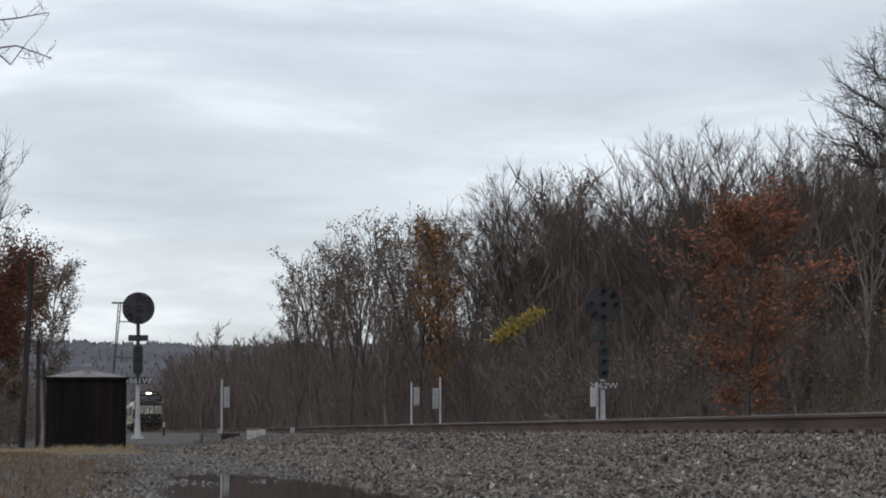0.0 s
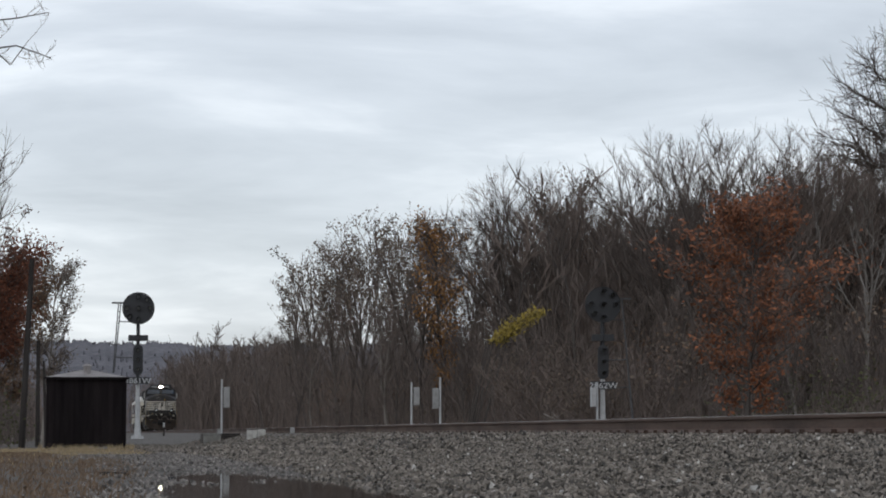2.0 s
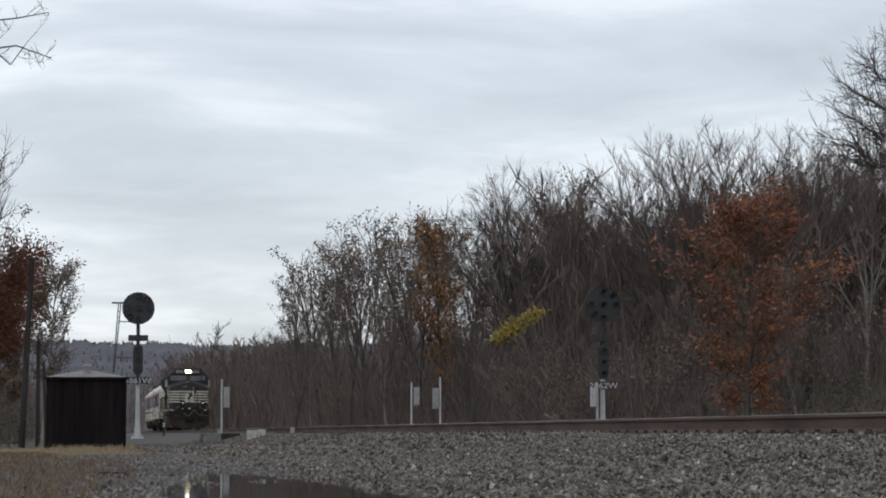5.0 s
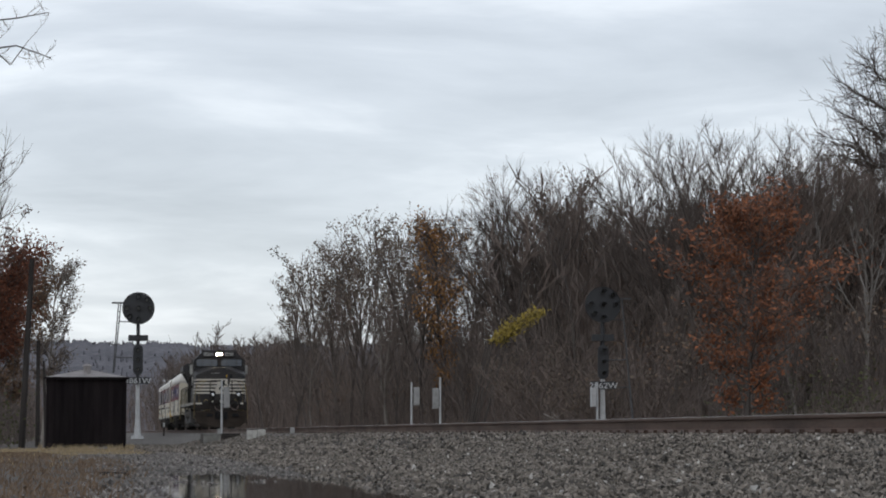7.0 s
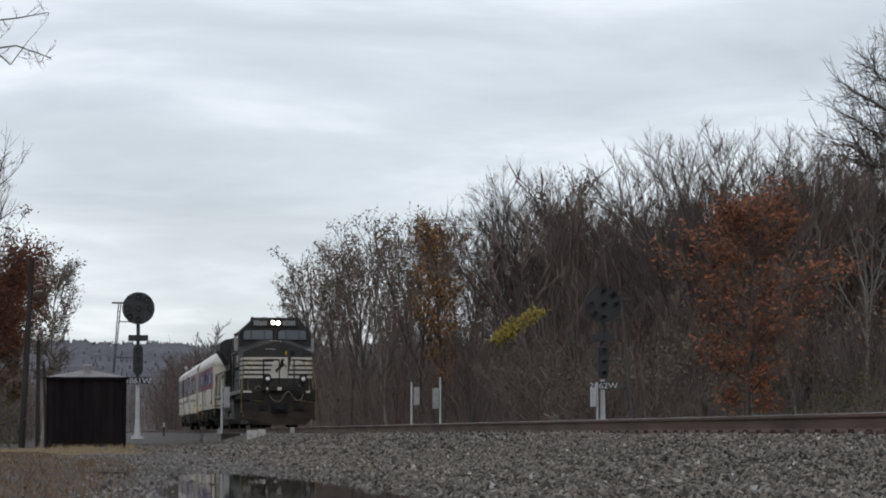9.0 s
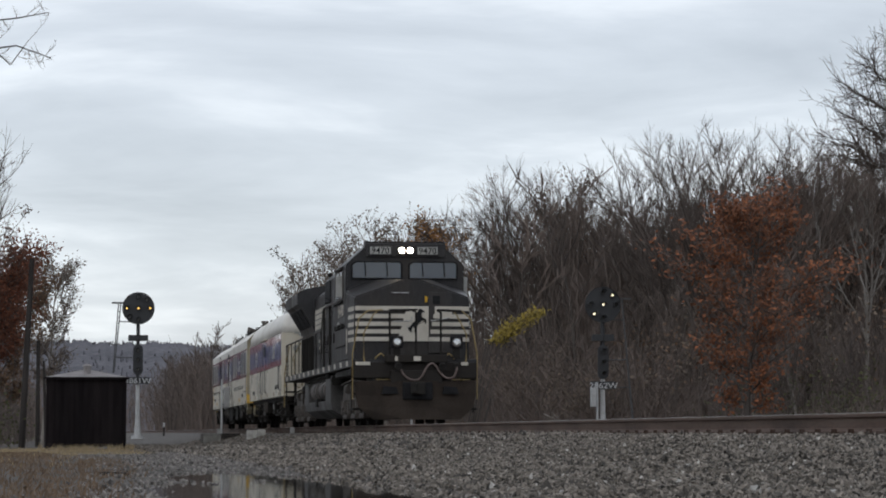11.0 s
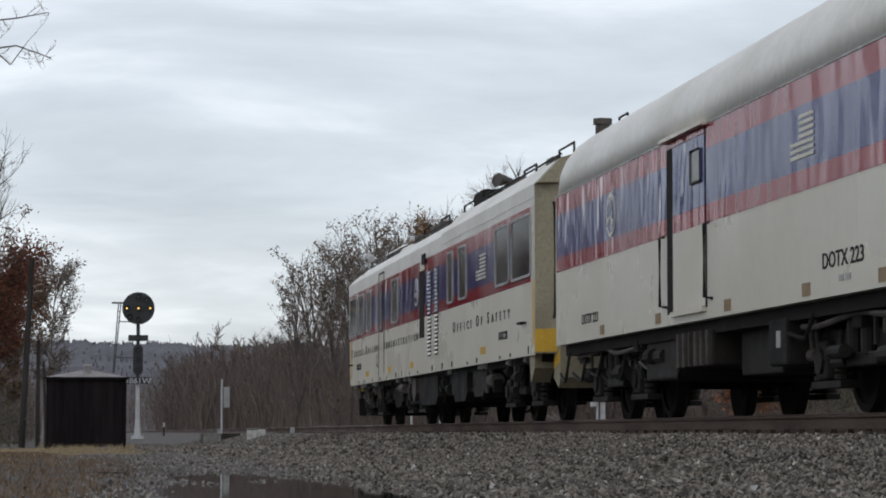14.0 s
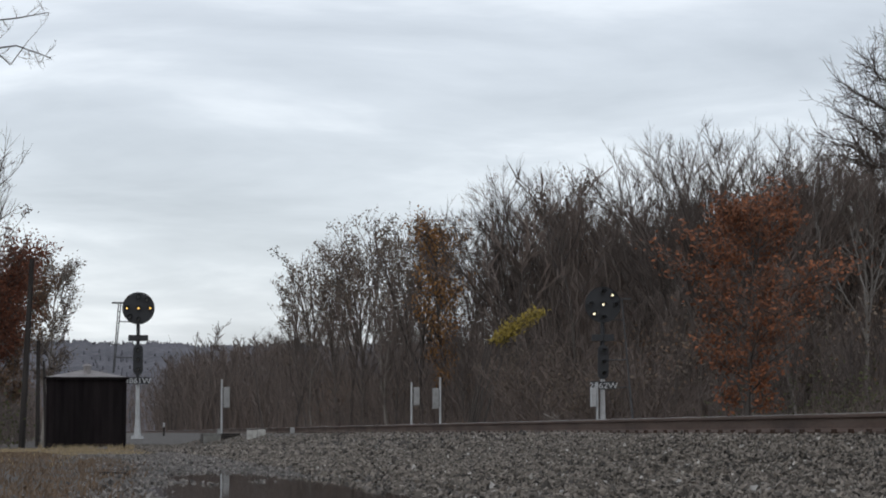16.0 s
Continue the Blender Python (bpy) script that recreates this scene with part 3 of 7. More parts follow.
        for xw in (x0 + 0.32, x0 + 0.86):
            bm = B()
            pipe(bm, [(xw, 2.70, 4.03), (xw + 0.02, 2.68, 3.8), (xw + 0.03, 2.70, 3.7)], 0.009, 6)
            box(bm, xw + 0.01, xw + 0.028, 2.70, 2.715, 3.68, 3.95)
            part("wiper", bm, M_INK, w)
    for x0, x1 in ((-0.92, -0.34), (0.27, 0.83)):
        bm = B()
        box(bm, x0, x1, 2.66, 2.74, 4.20, 4.44, 0.02)
        nb = part("number_board", bm, M_BLACK, cab)
        bm = B()
        box(bm, x0 + 0.03, x1 - 0.03, 2.652, 2.664, 4.23, 4.41, 0.004)
        part("panel", bm, M_BOARD, nb)
        letters("number", "9470", 0.215, Matrix.Translation(((x0 + x1) / 2, 2.648, 4.245)) @ pose(0, 0, 0, 90), M_INK, nb, squash=1.05)
    bm = B()
    box(bm, -0.24, 0.24, 2.655, 2.74, 4.20, 4.45, 0.02)
    hh = part("headlight", bm, M_BLACK, cab, "pair of lit headlights above the windshield")
    for x in (-0.105, 0.105):
        bm = B()
        rod(bm, (x, 2.60, 4.325), (x, 2.655, 4.325), 0.085, n=20)
        part("rim", bm, M_INK, hh)
        bm = B()
        rod(bm, (x, 2.588, 4.325), (x, 2.602, 4.325), 0.068, n=20)
        part("lamp", bm, M_LAMP, hh, "glowing warm-white lamp")
    # cab side: windows with an awning, door, mirror
    for s in (-1, 1):
        for a, b in ((3.42, 4.25), (4.33, 5.2)):
            bm = B()
            box(bm, s * 1.483, s * 1.492, a, b, 3.16, 3.86, 0.003)
            w = part("cab_window", bm, M_GLASS, cab)
            bm = B()
            for k in ((a - 0.04, a, 3.12, 3.9), (b, b + 0.04, 3.12, 3.9), (a, b, 3.86, 3.9), (a, b, 3.12, 3.16)):
                box(bm, s * 1.484, s * 1.506, *k)
            part("frame", bm, M_TRUCK, w)
        bm = B()
        prism(bm, [(s * 1.48, 3.93), (s * 1.48, 3.96), (s * 1.565, 3.925), (s * 1.565, 3.905)], 3.38, 5.2)
        part("awning", bm, M_BLACK, cab)
        bm = B()
        box(bm, s * 1.49, s * 1.66, 3.42, 3.47, 3.2, 3.72, 0.01)
        part("wind_deflector", bm, M_BOARD, cab, "pale wind deflector glass")
        bm = B()
        box(bm, s * 1.485, s * 1.56, 3.35, 5.25, 3.05, 3.11, 0.01)
        part("arm_rest", bm, M_BLACK2, cab)
        bm = B()
        box(bm, s * 1.484, s * 1.492, 2.35, 2.52, 1.75, 2.35)
        part("side_stripe", bm, M_STRIPE, cab)
        bm = B()
        box(bm, s * 1.482, s * 1.51, 2.6, 5.0, 1.95, 1.985)
        box(bm, s * 1.482, s * 1.52, 2.9, 4.9, 2.42, 2.47, 0.01)
        for y in (3.1, 4.0, 4.75):
            box(bm, s * 1.482, s * 1.56, y, y + 0.12, 2.40, 2.52, 0.02)
        part("side_trim", bm, M_BLACK2, cab)
    letters("number", "9470", 0.46, near(3.98, 2.71, -1.484), M_STRIPE, cab, squash=1.45)
    part("marking", bars(B(), -1.486, 4.3, 4.85, 2.55, 2.61, 6), M_BOARD, cab)
    # equipment cabinet behind the cab
    bm = B()
    loft(bm, [[(x, y, z) for x, z in [(-1.40, 1.58), (-1.40, 3.90), (-1.2, 4.08), (-0.6, 4.2), (0.6, 4.2), (1.2, 4.08), (1.40, 3.90), (1.40, 1.58)]] for y in (5.5, 8.95)])
    bmesh.ops.bevel(bm, geom=[e for e in bm.edges], offset=0.025, segments=1, affect="EDGES")
    cabinet = part("equipment_cabinet", bm, M_BLACK, L)
    for s in (-1, 1):
        bm = B()
        box(bm, s * 1.402, s * 1.43, 7.35, 8.85, 3.28, 3.86, 0.01)
        for k in range(9):
            box(bm, s * 1.43, s * 1.436, 7.42, 8.78, 3.31 + 0.06 * k, 3.33 + 0.06 * k)
        part("intake_grille", bm, M_INK, cabinet)
        for a, b in ((5.65, 6.35), (6.4, 7.15), (7.2, 8.0), (8.05, 8.85)):
            bm = B()
            box(bm, s * 1.402, s * 1.418, a, b, 1.68, 2.92, 0.006)
            d = part("cabinet_door", bm, M_BLACK, cabinet)
            bm = B()
            box(bm, s * 1.418, s * 1.45, b - 0.1, b - 0.06, 2.15, 2.4, 0.008)
            part("latch", bm, M_BLACK2, d)
            if a > 7:
                bm = B()
                for k in range(5):
                    box(bm, s * 1.418, s * 1.435, a + 0.15, b - 0.2, 1.95 + 0.07 * k, 1.98 + 0.07 * k)
                part("louvre", bm, M_INK, d)
    bm = B()
    rod(bm, (-1.3, 8.8, 3.95), (-1.3, 8.8, 4.05), 0.025)
    bmesh.ops.create_cone(bm, cap_ends=True, segments=12, radius1=0.06, radius2=0.06, depth=0.04, matrix=pose(-1.3, 8.8, 4.07, 90))
    part("lifting_eye", bm, M_BLACK2, cabinet)
    # long hood
    bm = B()
    loft(bm, [[(x, y, z) for x, z in [(-1.0, 1.58), (-1.0, 3.80), (-0.75, 4.02), (0.75, 4.02), (1.0, 3.80), (1.0, 1.58)]] for y in (8.95, 21.2)])
    bmesh.ops.bevel(bm, geom=[e for e in bm.edges], offset=0.03, segments=2, affect="EDGES")
    hood = part("long_hood", bm, M_BLACK, L)
    ydoor = 9.15
    while ydoor < 16.0:
        for s in (-1, 1):
            bm = B()
            box(bm, s * 1.002, s * 1.02, ydoor, ydoor + 0.78, 1.70, 2.78, 0.006)
            d = part("hood_door", bm, M_BLACK, hood)
            bm = B()
            box(bm, s * 1.02, s * 1.045, ydoor + 0.66, ydoor + 0.70, 2.1, 2.34, 0.008)
            part("latch", bm, M_BLACK2, d)
        ydoor += 0.84
    # white block with dark joints on the hood, and plain bars where the road's name stands
    bm = B()
    for r in range(4):
        for c in range(3):
            box(bm, -1.008, -1.001, 13.35 + c * 1.07, 14.38 + c * 1.07, 2.86 + 0.155 * r, 2.985 + 0.155 * r)
    part("hood_stripe", bm, M_STRIPE, hood, "white bands on the hood side")
    bm = B()
    prism(bm, [(11.95, 3.46), (12.25, 3.46), (12.35, 3.2), (12.05, 3.14), (12.1, 2.98), (12.5, 2.86), (12.15, 2.86), (11.9, 2.9), (11.82, 3.08), (12.12, 3.22), (12.05, 3.34), (11.9, 3.38)], -1.008, -1.001, "x")
    prism(bm, [(12.45, 2.86), (12.62, 2.86), (12.66, 3.2), (12.95, 2.86), (13.22, 2.86), (13.18, 3.48), (12.98, 3.48), (12.96, 3.14), (12.68, 3.48), (12.44, 3.48)], -1.008, -1.001, "x")
    part("emblem", bm, M_STRIPE, hood, "bold white emblem on the hood side")
    for z0, n in ((2.43, 7), (2.13, 8)):
        w = 1.65 / n
        for k in range(n):
            part("name_bar", box(B(), -1.028, -1.020, 11.75 + (k + 0.1) * w, 11.75 + (k + 0.78) * w, z0, z0 + 0.22), M_STRIPE, hood)
    for y, w, z in ((14.32, 0.18, 2.45), (14.55, 0.18, 2.45), (14.78, 0.18, 2.45), (14.33, 0.26, 2.25), (14.68, 0.26, 2.25)):
        part("marking", box(B(), -1.028, -1.020, y, y + w, z, z + 0.08), M_STRIPE, hood)
    # exhaust stack and roof gear
    bm = B()
    box(bm, -0.8, -0.2, 13.9, 15.0, 4.0, 4.30, 0.05)
    part("exhaust_outlet", bm, M_UNDER, hood)
    bm = B()
    for y in (9.6, 10.7, 11.9, 12.9):
        box(bm, -0.5, 0.5, y, y + 0.7, 4.02, 4.1, 0.02)
    part("roof_hatch", bm, M_BLACK2, hood)
    # radiator section with overhanging wings
    bm = B()
    loft(bm, [[(x, y, z) for x, z in [(-1.0, 2.8), (-1.06, 2.98), (-1.42, 3.58), (-1.53, 3.66), (-1.53, 3.98), (-1.3, 4.12), (0, 4.35), (1.3, 4.12), (1.53, 3.98), (1.53, 3.66), (1.42, 3.58), (1.06, 2.98), (1.0, 2.8)]] for y in (16.65, 21.15)])
    rad = part("radiator", bm, M_BLACK, L)
    for s in (-1, 1):
        for a in (17.0, 18.3, 19.6):
            bm = B()
            q = [(s * 1.075, 3.02), (s * 1.085, 3.01), (s * 1.40, 3.535), (s * 1.39, 3.545)]
            prism(bm, [(x * 1.006, z - 0.012) for x, z in q], a, a + 1.15)
            part("radiator_screen", bm, M_INK, rad)
        bm = B()
        for k in range(9):
            box(bm, s * 1.002, s * 1.05, 16.75 + 0.5 * k, 16.82 + 0.5 * k, 1.7, 2.72, 0.005)
        part("rib", bm, M_BLACK2, hood)
        for k in range(8):
            bm = B()
            box(bm, s * 1.002, s * 1.016, 16.9 + 0.5 * k, 17.16 + 0.5 * k, 1.75, 2.5)
            part("intake_screen", bm, M_INK, hood)
            bm = B()
            box(bm, s * 1.004, s * 1.02, 16.93 + 0.5 * k, 17.1 + 0.5 * k, 2.56, 2.7)
            part("marking", bm, M_BOARD, hood)
    bm = B()
    for k in range(9):
        box(bm, -1.05, -1.005, 21.0, 21.18, 1.75 + 0.13 * k, 1.82 + 0.13 * k)
    part("rear_stripe", bm, M_STRIPE, hood)
    bm = B()
    rod(bm, (-0.4, 21.2, 2.9), (-0.4, 21.75, 2.9), 0.32, n=18)
    part("rear_lamp_housing", bm, M_UNDER, hood)
    # walkway handrails
    for s in (-1, 1):
        bm = B()
        pipe(bm, [(s * 1.46, 21.6, 1.5), (s * 1.46, 21.6, 2.5), (s * 1.46, 21.5, 2.58), (s * 1.46, 9.62, 2.58), (s * 1.46, 9.45, 2.64), (s * 1.46, 9.0, 3.1), (s * 1.46, 8.85, 3.16), (s * 1.46, 5.1, 3.16), (s * 1.44, 5.0, 3.1)], 0.024)
        part("handrail", bm, M_TRUCK, L, "long grey handrail along the walkway")
        for y in (21.0, 19.6, 18.2, 16.8, 15.4, 14.0, 12.6, 11.1, 9.6):
            bm = B()
            box(bm, s * 1.45, s * 1.475, y - 0.03, y + 0.03, 1.5, 2.58)
            part("stanchion", bm, M_BLACK2, L)
        for y in (8.85, 7.2):
            bm = B()
            box(bm, s * 1.425, s * 1.475, y - 0.035, y + 0.035, 1.58, 3.16)
            part("stanchion", bm, M_BLACK2, L)
        # corner steps, front and rear
        for y0, sg in ((0.82, 1), (21.72, -1)):
            bm = B()
            for z in (0.36, 0.72, 1.08):
                box(bm, s * 1.18, s * 1.5, y0, y0 + sg * 0.5, z, z + 0.05)
            box(bm, s * 1.47, s * 1.5, y0 + sg * 0.46, y0 + sg * 0.52, 0.3, 1.45)
            box(bm, s * 1.16, s * 1.2, y0, y0 + sg * 0.5, 0.3, 1.45)
            part("step_ladder", bm, M_BLACK2, L)
            bm = B()
            pipe(bm, [(s * 1.51, y0 - sg * 0.02, 0.62), (s * 1.51, y0 - sg * 0.02, 1.7), (s * 1.36, y0 - sg * 0.02, 2.55), (s * 1.15, y0 - sg * 0.02, 2.74), (s * 0.78, y0 - sg * 0.02, 2.76)], 0.017)
            pipe(bm, [(s * 1.02, y0 - sg * 0.05, 1.25), (s * 1.2, y0 - sg * 0.05, 1.32), (s * 1.24, y0 - sg * 0.05, 1.6), (s * 1.24, y0 - sg * 0.05, 2.2), (s * 1.0, y0 - sg * 0.05, 2.66), (s * 0.92, y0 - sg * 0.05, 2.72)], 0.016)
            part("step_handrail", bm, M_YELLOW, L, "yellow corner handrail")
            bm = B()
            pipe(bm, [(s * 0.95, y0, 1.3), (s * 0.95, y0, 1.62), (s * 0.82, y0 - sg * 0.03, 1.72), (s * 0.72, y0 - sg * 0.03, 1.62), (s * 0.74, y0, 1.44)], 0.02)
            part("grab_iron", bm, M_YELLOW, L)
    # front platform
    bm = B()
    box(bm, -1.48, 1.48, 0.66, 0.82, 1.12, 1.50, 0.02)
    box(bm, -0.75, 0.75, 0.5, 0.8, 1.50, 1.68, 0.02)
    box(bm, -0.62, 0.62, 0.42, 0.75, 1.0, 1.3, 0.02)
    front = part("front_platform", bm, M_GEAR, L)
    for x0, x1 in ((-1.45, -1.1), (-0.52, -0.45), (-0.07, 0.10), (1.1, 1.27)):
        bm = B()
        box(bm, x0, x1, 0.49 if abs(x0) < 0.7 else 0.65, 0.67, 1.53 if abs(x0) < 0.7 else 1.43, 1.64 if abs(x0) < 0.7 else 1.51)
        part("edge_stripe", bm, M_STRIPE, front)
    for x in (-0.62, 0.02, 0.62):
        bm = B()
        pipe(bm, [(x, 0.74, 1.6), (x, 0.74, 2.7), (x + (0.5 if x < 0 else -0.1), 0.74, 2.76)], 0.03)
        part("front_stanchion", bm, M_BLACK2, front)
    part("front_handrail", pipe(B(), [(-0.64, 0.74, 2.76), (0.06, 0.74, 2.77)], 0.022), M_BLACK2, front)
    part("front_handrail", pipe(B(), [(0.55, 0.74, 2.76), (1.12, 0.74, 2.74)], 0.03), M_BLACK2, front)
    for x in (-0.46, 0.98):
        bm = B()
        box(bm, x - 0.15, x + 0.15, 0.56, 0.72, 1.84, 2.13, 0.03)
        d = part("ditch_light", bm, M_INK, front, "unlit chrome ditch light in a dark box")
        bm = B()
        rod(bm, (x, 0.52, 1.98), (x, 0.565, 1.98), 0.108, 0.115, n=20)
        part("rim", bm, M_TRUCK, d)
        bm = B()
        rod(bm, (x, 0.50, 1.98), (x, 0.525, 1.98), 0.06, 0.092, n=20)
        part("lens", bm, M_DITCH, d)
        bm = B()
        box(bm, x - 0.08, x + 0.08, 0.6, 0.72, 1.6, 1.83)
        part("bracket", bm, M_BLACK2, d)
    # air hoses
    bm = B()
    pts = [(-0.42, 1.4), (-0.34, 1.22), (-0.2, 1.1), (-0.02, 1.07), (0.1, 1.16), (0.2, 1.34), (0.32, 1.46), (0.44, 1.42), (0.56, 1.24), (0.7, 1.12), (0.86, 1.14), (0.93, 1.28), (0.95, 1.38)]
    pipe(bm, smooth_line([(x, 0.34 + 0.04 * math.sin(k), z) for k, (x, z) in enumerate(pts)]), 0.026)
    part("air_hose", bm, M_HOSE, front, "looped grey-pink brake hose")
    for x in (-0.45, 0.95, 0.62):
        part("hose_valve", rod(B(), (x, 0.3, 1.38), (x, 0.5, 1.42), 0.085, n=12), M_BLACK2, front)
    # plough: a shallow V blade
    bm = B()
    blade = ((1.46, 0.72, 0.36, 1.05), (1.45, 0.66, 0.32, 0.7), (1.38, 0.58, 0.24, 0.42), (1.05, 0.44, 0.12, 0.13))
    rings = [[(-w, yo, z), (-0.3, yi, z), (0.3, yi, z), (w, yo, z)] for w, yo, yi, z in blade]
    loft(bm, rings + [[(x, y + 0.07, z) for x, y, z in r] for r in rings[::-1]], closed=False, caps=False)
    plough = part("plough", bm, mat("plough_grime", (0.036, 0.027, 0.021), 0.8, spec=0.2, dark=(0.017, 0.014, 0.012), scale=1.6, amount=0.9, bump=0.2, bump_scale=14), L, "dusty dark steel snow plough blade")
    bm = B()
    for x0 in (-0.85, 0.6):
        prism(bm, [(x0, 0.74), (x0 + 0.4, 0.74), (x0 + 0.36, 0.9), (x0 + 0.05, 0.92)], 0.36, 0.6)
    box(bm, -0.36, 0.36, 0.24, 0.40, 0.6, 1.02, 0.03)
    part("plough_opening", bm, M_INK, plough)
    bm = B()
    for x0, x1 in ((-1.0, -0.5), (0.9, 1.3)):
        box(bm, x0, x1, 0.56, 0.6, 1.08, 1.095)
    part("yellow_edge", bm, M_YELLOW, plough)
    coupler(L, 0.0, -1)
    coupler(L, 22.3, 1)
    # fuel tank, air reservoirs
    for name, ya, yb, top in (("front_tank", 6.75, 8.2, 1.24), ("fuel_tank", 8.2, 13.4, 0.66), ("rear_tank", 13.4, 14.6, 1.2)):
        bm = B()
        loft(bm, [[(x, y, z) for x, z in [(-1.1, 0.22), (-1.42, 0.42), (-1.46, 0.62), (-1.46, top), (1.46, top), (1.46, 0.62), (1.42, 0.42), (1.1, 0.22)]] for y in (ya, yb)])
        part(name, bm, M_TANK, L, "grey fuel tank")
    part("tank_core", box(B(), -0.9, 0.9, 8.21, 13.39, 0.662, 1.4), M_TANK, L)
    for s in (-1, 1):
        for a, b in ((8.45, 10.75), (10.95, 13.2)):
            bm = B()
            rod(bm, (s * 1.2, a + 0.12, 0.96), (s * 1.2, b - 0.12, 0.96), 0.27, n=20)
            rod(bm, (s * 1.2, a, 0.96), (s * 1.2, a + 0.12, 0.96), 0.13, 0.27, n=20)
            rod(bm, (s * 1.2, b - 0.12, 0.96), (s * 1.2, b, 0.96), 0.27, 0.13, n=20)
            r = part("air_reservoir", bm, M_TRUCK, L)
            for y in (a + 0.45, b - 0.45):
                part("strap", rod(B(), (s * 1.2, y, 0.96), (s * 1.2, y + 0.06, 0.96), 0.28, n=20), M_BLACK2, r)
        bm = B()
        box(bm, s * 1.3, s * 1.5, 10.4, 10.9, 0.52, 0.75, 0.02)
        rod(bm, (s * 1.35, 8.3, 1.25), (s * 1.35, 8.3, 1.45), 0.1)
        pipe(bm, [(s * 1.32, 6.6, 1.3), (s * 1.32, 9.2, 1.32), (s * 1.3, 11.5, 1.35), (s * 1.3, 14.8, 1.3)], 0.035)
        rod(bm, (s * 1.3, 15.0, 1.1), (s * 1.3, 15.3, 1.1), 0.16, n=14)
        rod(bm, (s * 1.35, 6.3, 1.2), (s * 1.35, 6.6, 1.2), 0.14, n=14)
        box(bm, s * 1.2, s * 1.45, 1.3, 5.6, 1.22, 1.36)
        part("piping", bm, M_BLACK2, L)
    loco_truck(L, (1.75, 3.7, 5.65), False)
    loco_truck(L, (16.55, 18.6, 20.65), True)
    TRAIN.append((L, 0.0))
    return L


# ---------------------------------------------------------------- coaches
def coach_truck(root, yc, wb=2.45):
    bm = B()
    for s in (-1, 1):
        prism(bm, [(yc - 1.75, 0.62), (yc - 1.3, 0.78), (yc - 0.7, 0.72), (yc + 0.7, 0.72), (yc + 1.3, 0.78), (yc + 1.75, 0.62), (yc + 1.3, 0.55), (yc + 0.6, 0.42), (yc - 0.6, 0.42), (yc - 1.3, 0.55)], s * 1.0, s * 1.16, "x")
        for y in (yc - wb / 2, yc + wb / 2):
            box(bm, s * 1.02, s * 1.24, y - 0.19, y + 0.19, 0.3, 0.66, 0.04)
            rod(bm, (s * 1.24, y, 0.47), (s * 1.27, y, 0.47), 0.12, n=12)
            for dy in (-0.33, 0.33):
                for k in range(4):
                    rod(bm, (s * 1.12, y + dy, 0.3 + 0.07 * k), (s * 1.12, y + dy, 0.34 + 0.07 * k), 0.085, n=10)
            box(bm, s * 1.02, s * 1.2, y - 0.48, y + 0.48, 0.22, 0.29, 0.01)
        rod(bm, (s * 1.22, yc - 0.2, 0.5), (s * 1.22, yc - 0.2, 0.95), 0.07)
        rod(bm, (s * 1.22, yc + 0.2, 0.5), (s * 1.22, yc + 0.2, 0.95), 0.07)
        box(bm, s * 1.05, s * 1.25, yc - 0.5, yc + 0.5, 0.4, 0.52, 0.02)
        rod(bm, (s * 1.16, yc - 1.5, 0.86), (s * 1.16, yc - 0.9, 0.86), 0.11, n=12)
    box(bm, -1.1, 1.1, yc - 0.25, yc + 0.25, 0.5, 0.98)
    part("truck", bm, M_GEAR, root)
    for y in (yc - wb / 2, yc + wb / 2):
        wheelset(root, y, 0.47)


def side_panel(name, root, y0, y1, z0, z1, m, proud=0.004, label="", x=1.52):
    o = None
    for s in (-1, 1):
        bm = B()
        box(bm, s * (x - 0.02), s * (x + proud), y0, y1, z0, z1)
        o = part(name, bm, m, root, label)
    return o


def coach_window(root, y0, y1, z0, z1, tint=None):
    for s in (-1, 1):
        bm = B()
        r = 0.07
        o = []
        for cy, cz, a0 in ((y1 - r, z1 - r, 0), (y0 + r, z1 - r, 90), (y0 + r, z0 + r, 180), (y1 - r, z0 + r, 270)):
            for k in range(4):
                a = radians(a0 + 30 * k)
                o.append((cy + r * math.cos(a), cz + r * math.sin(a)))
        ring = [(cy + (0.04 if cy > (y0 + y1) / 2 else -0.04), cz + (0.04 if cz > (z0 + z1) / 2 else -0.04)) for cy, cz in o]
        n = len(o)
        xo, xi = s * 1.545, s * 1.50
        vs = [[bm.verts.new((x, *p)) for p in q] for x, q in ((xi, ring), (xo, ring), (xo, o), (xi, o))]
        for u, v in zip(vs, vs[1:]):
            for k in range(n):
                bm.faces.new((u[k], u[(k + 1) % n], v[(k + 1) % n], v[k]))
        w = part("window", bm, M_ALU, root, "dark window in a pale rounded frame")
        bm = B()
        prism(bm, o, s * 1.505, s * 1.531, "x")
        part("pane", bm, M_WINDOW, w)


def flag(root, y0, y1, z0, z1, x=-1.53):
    bm = B()
    n = 7
    for k in range(n):
        z = z0 + (z1 - z0) * k / n
        box(bm, x - 0.004, x, y0, y1 if k < 3 else y0 + 0.62 * (y1 - y0), z, z + (z1 - z0) / n * 0.55)
    f = part("striped_emblem", bm, M_WHITE, root, "pale striped flag emblem")
    return f


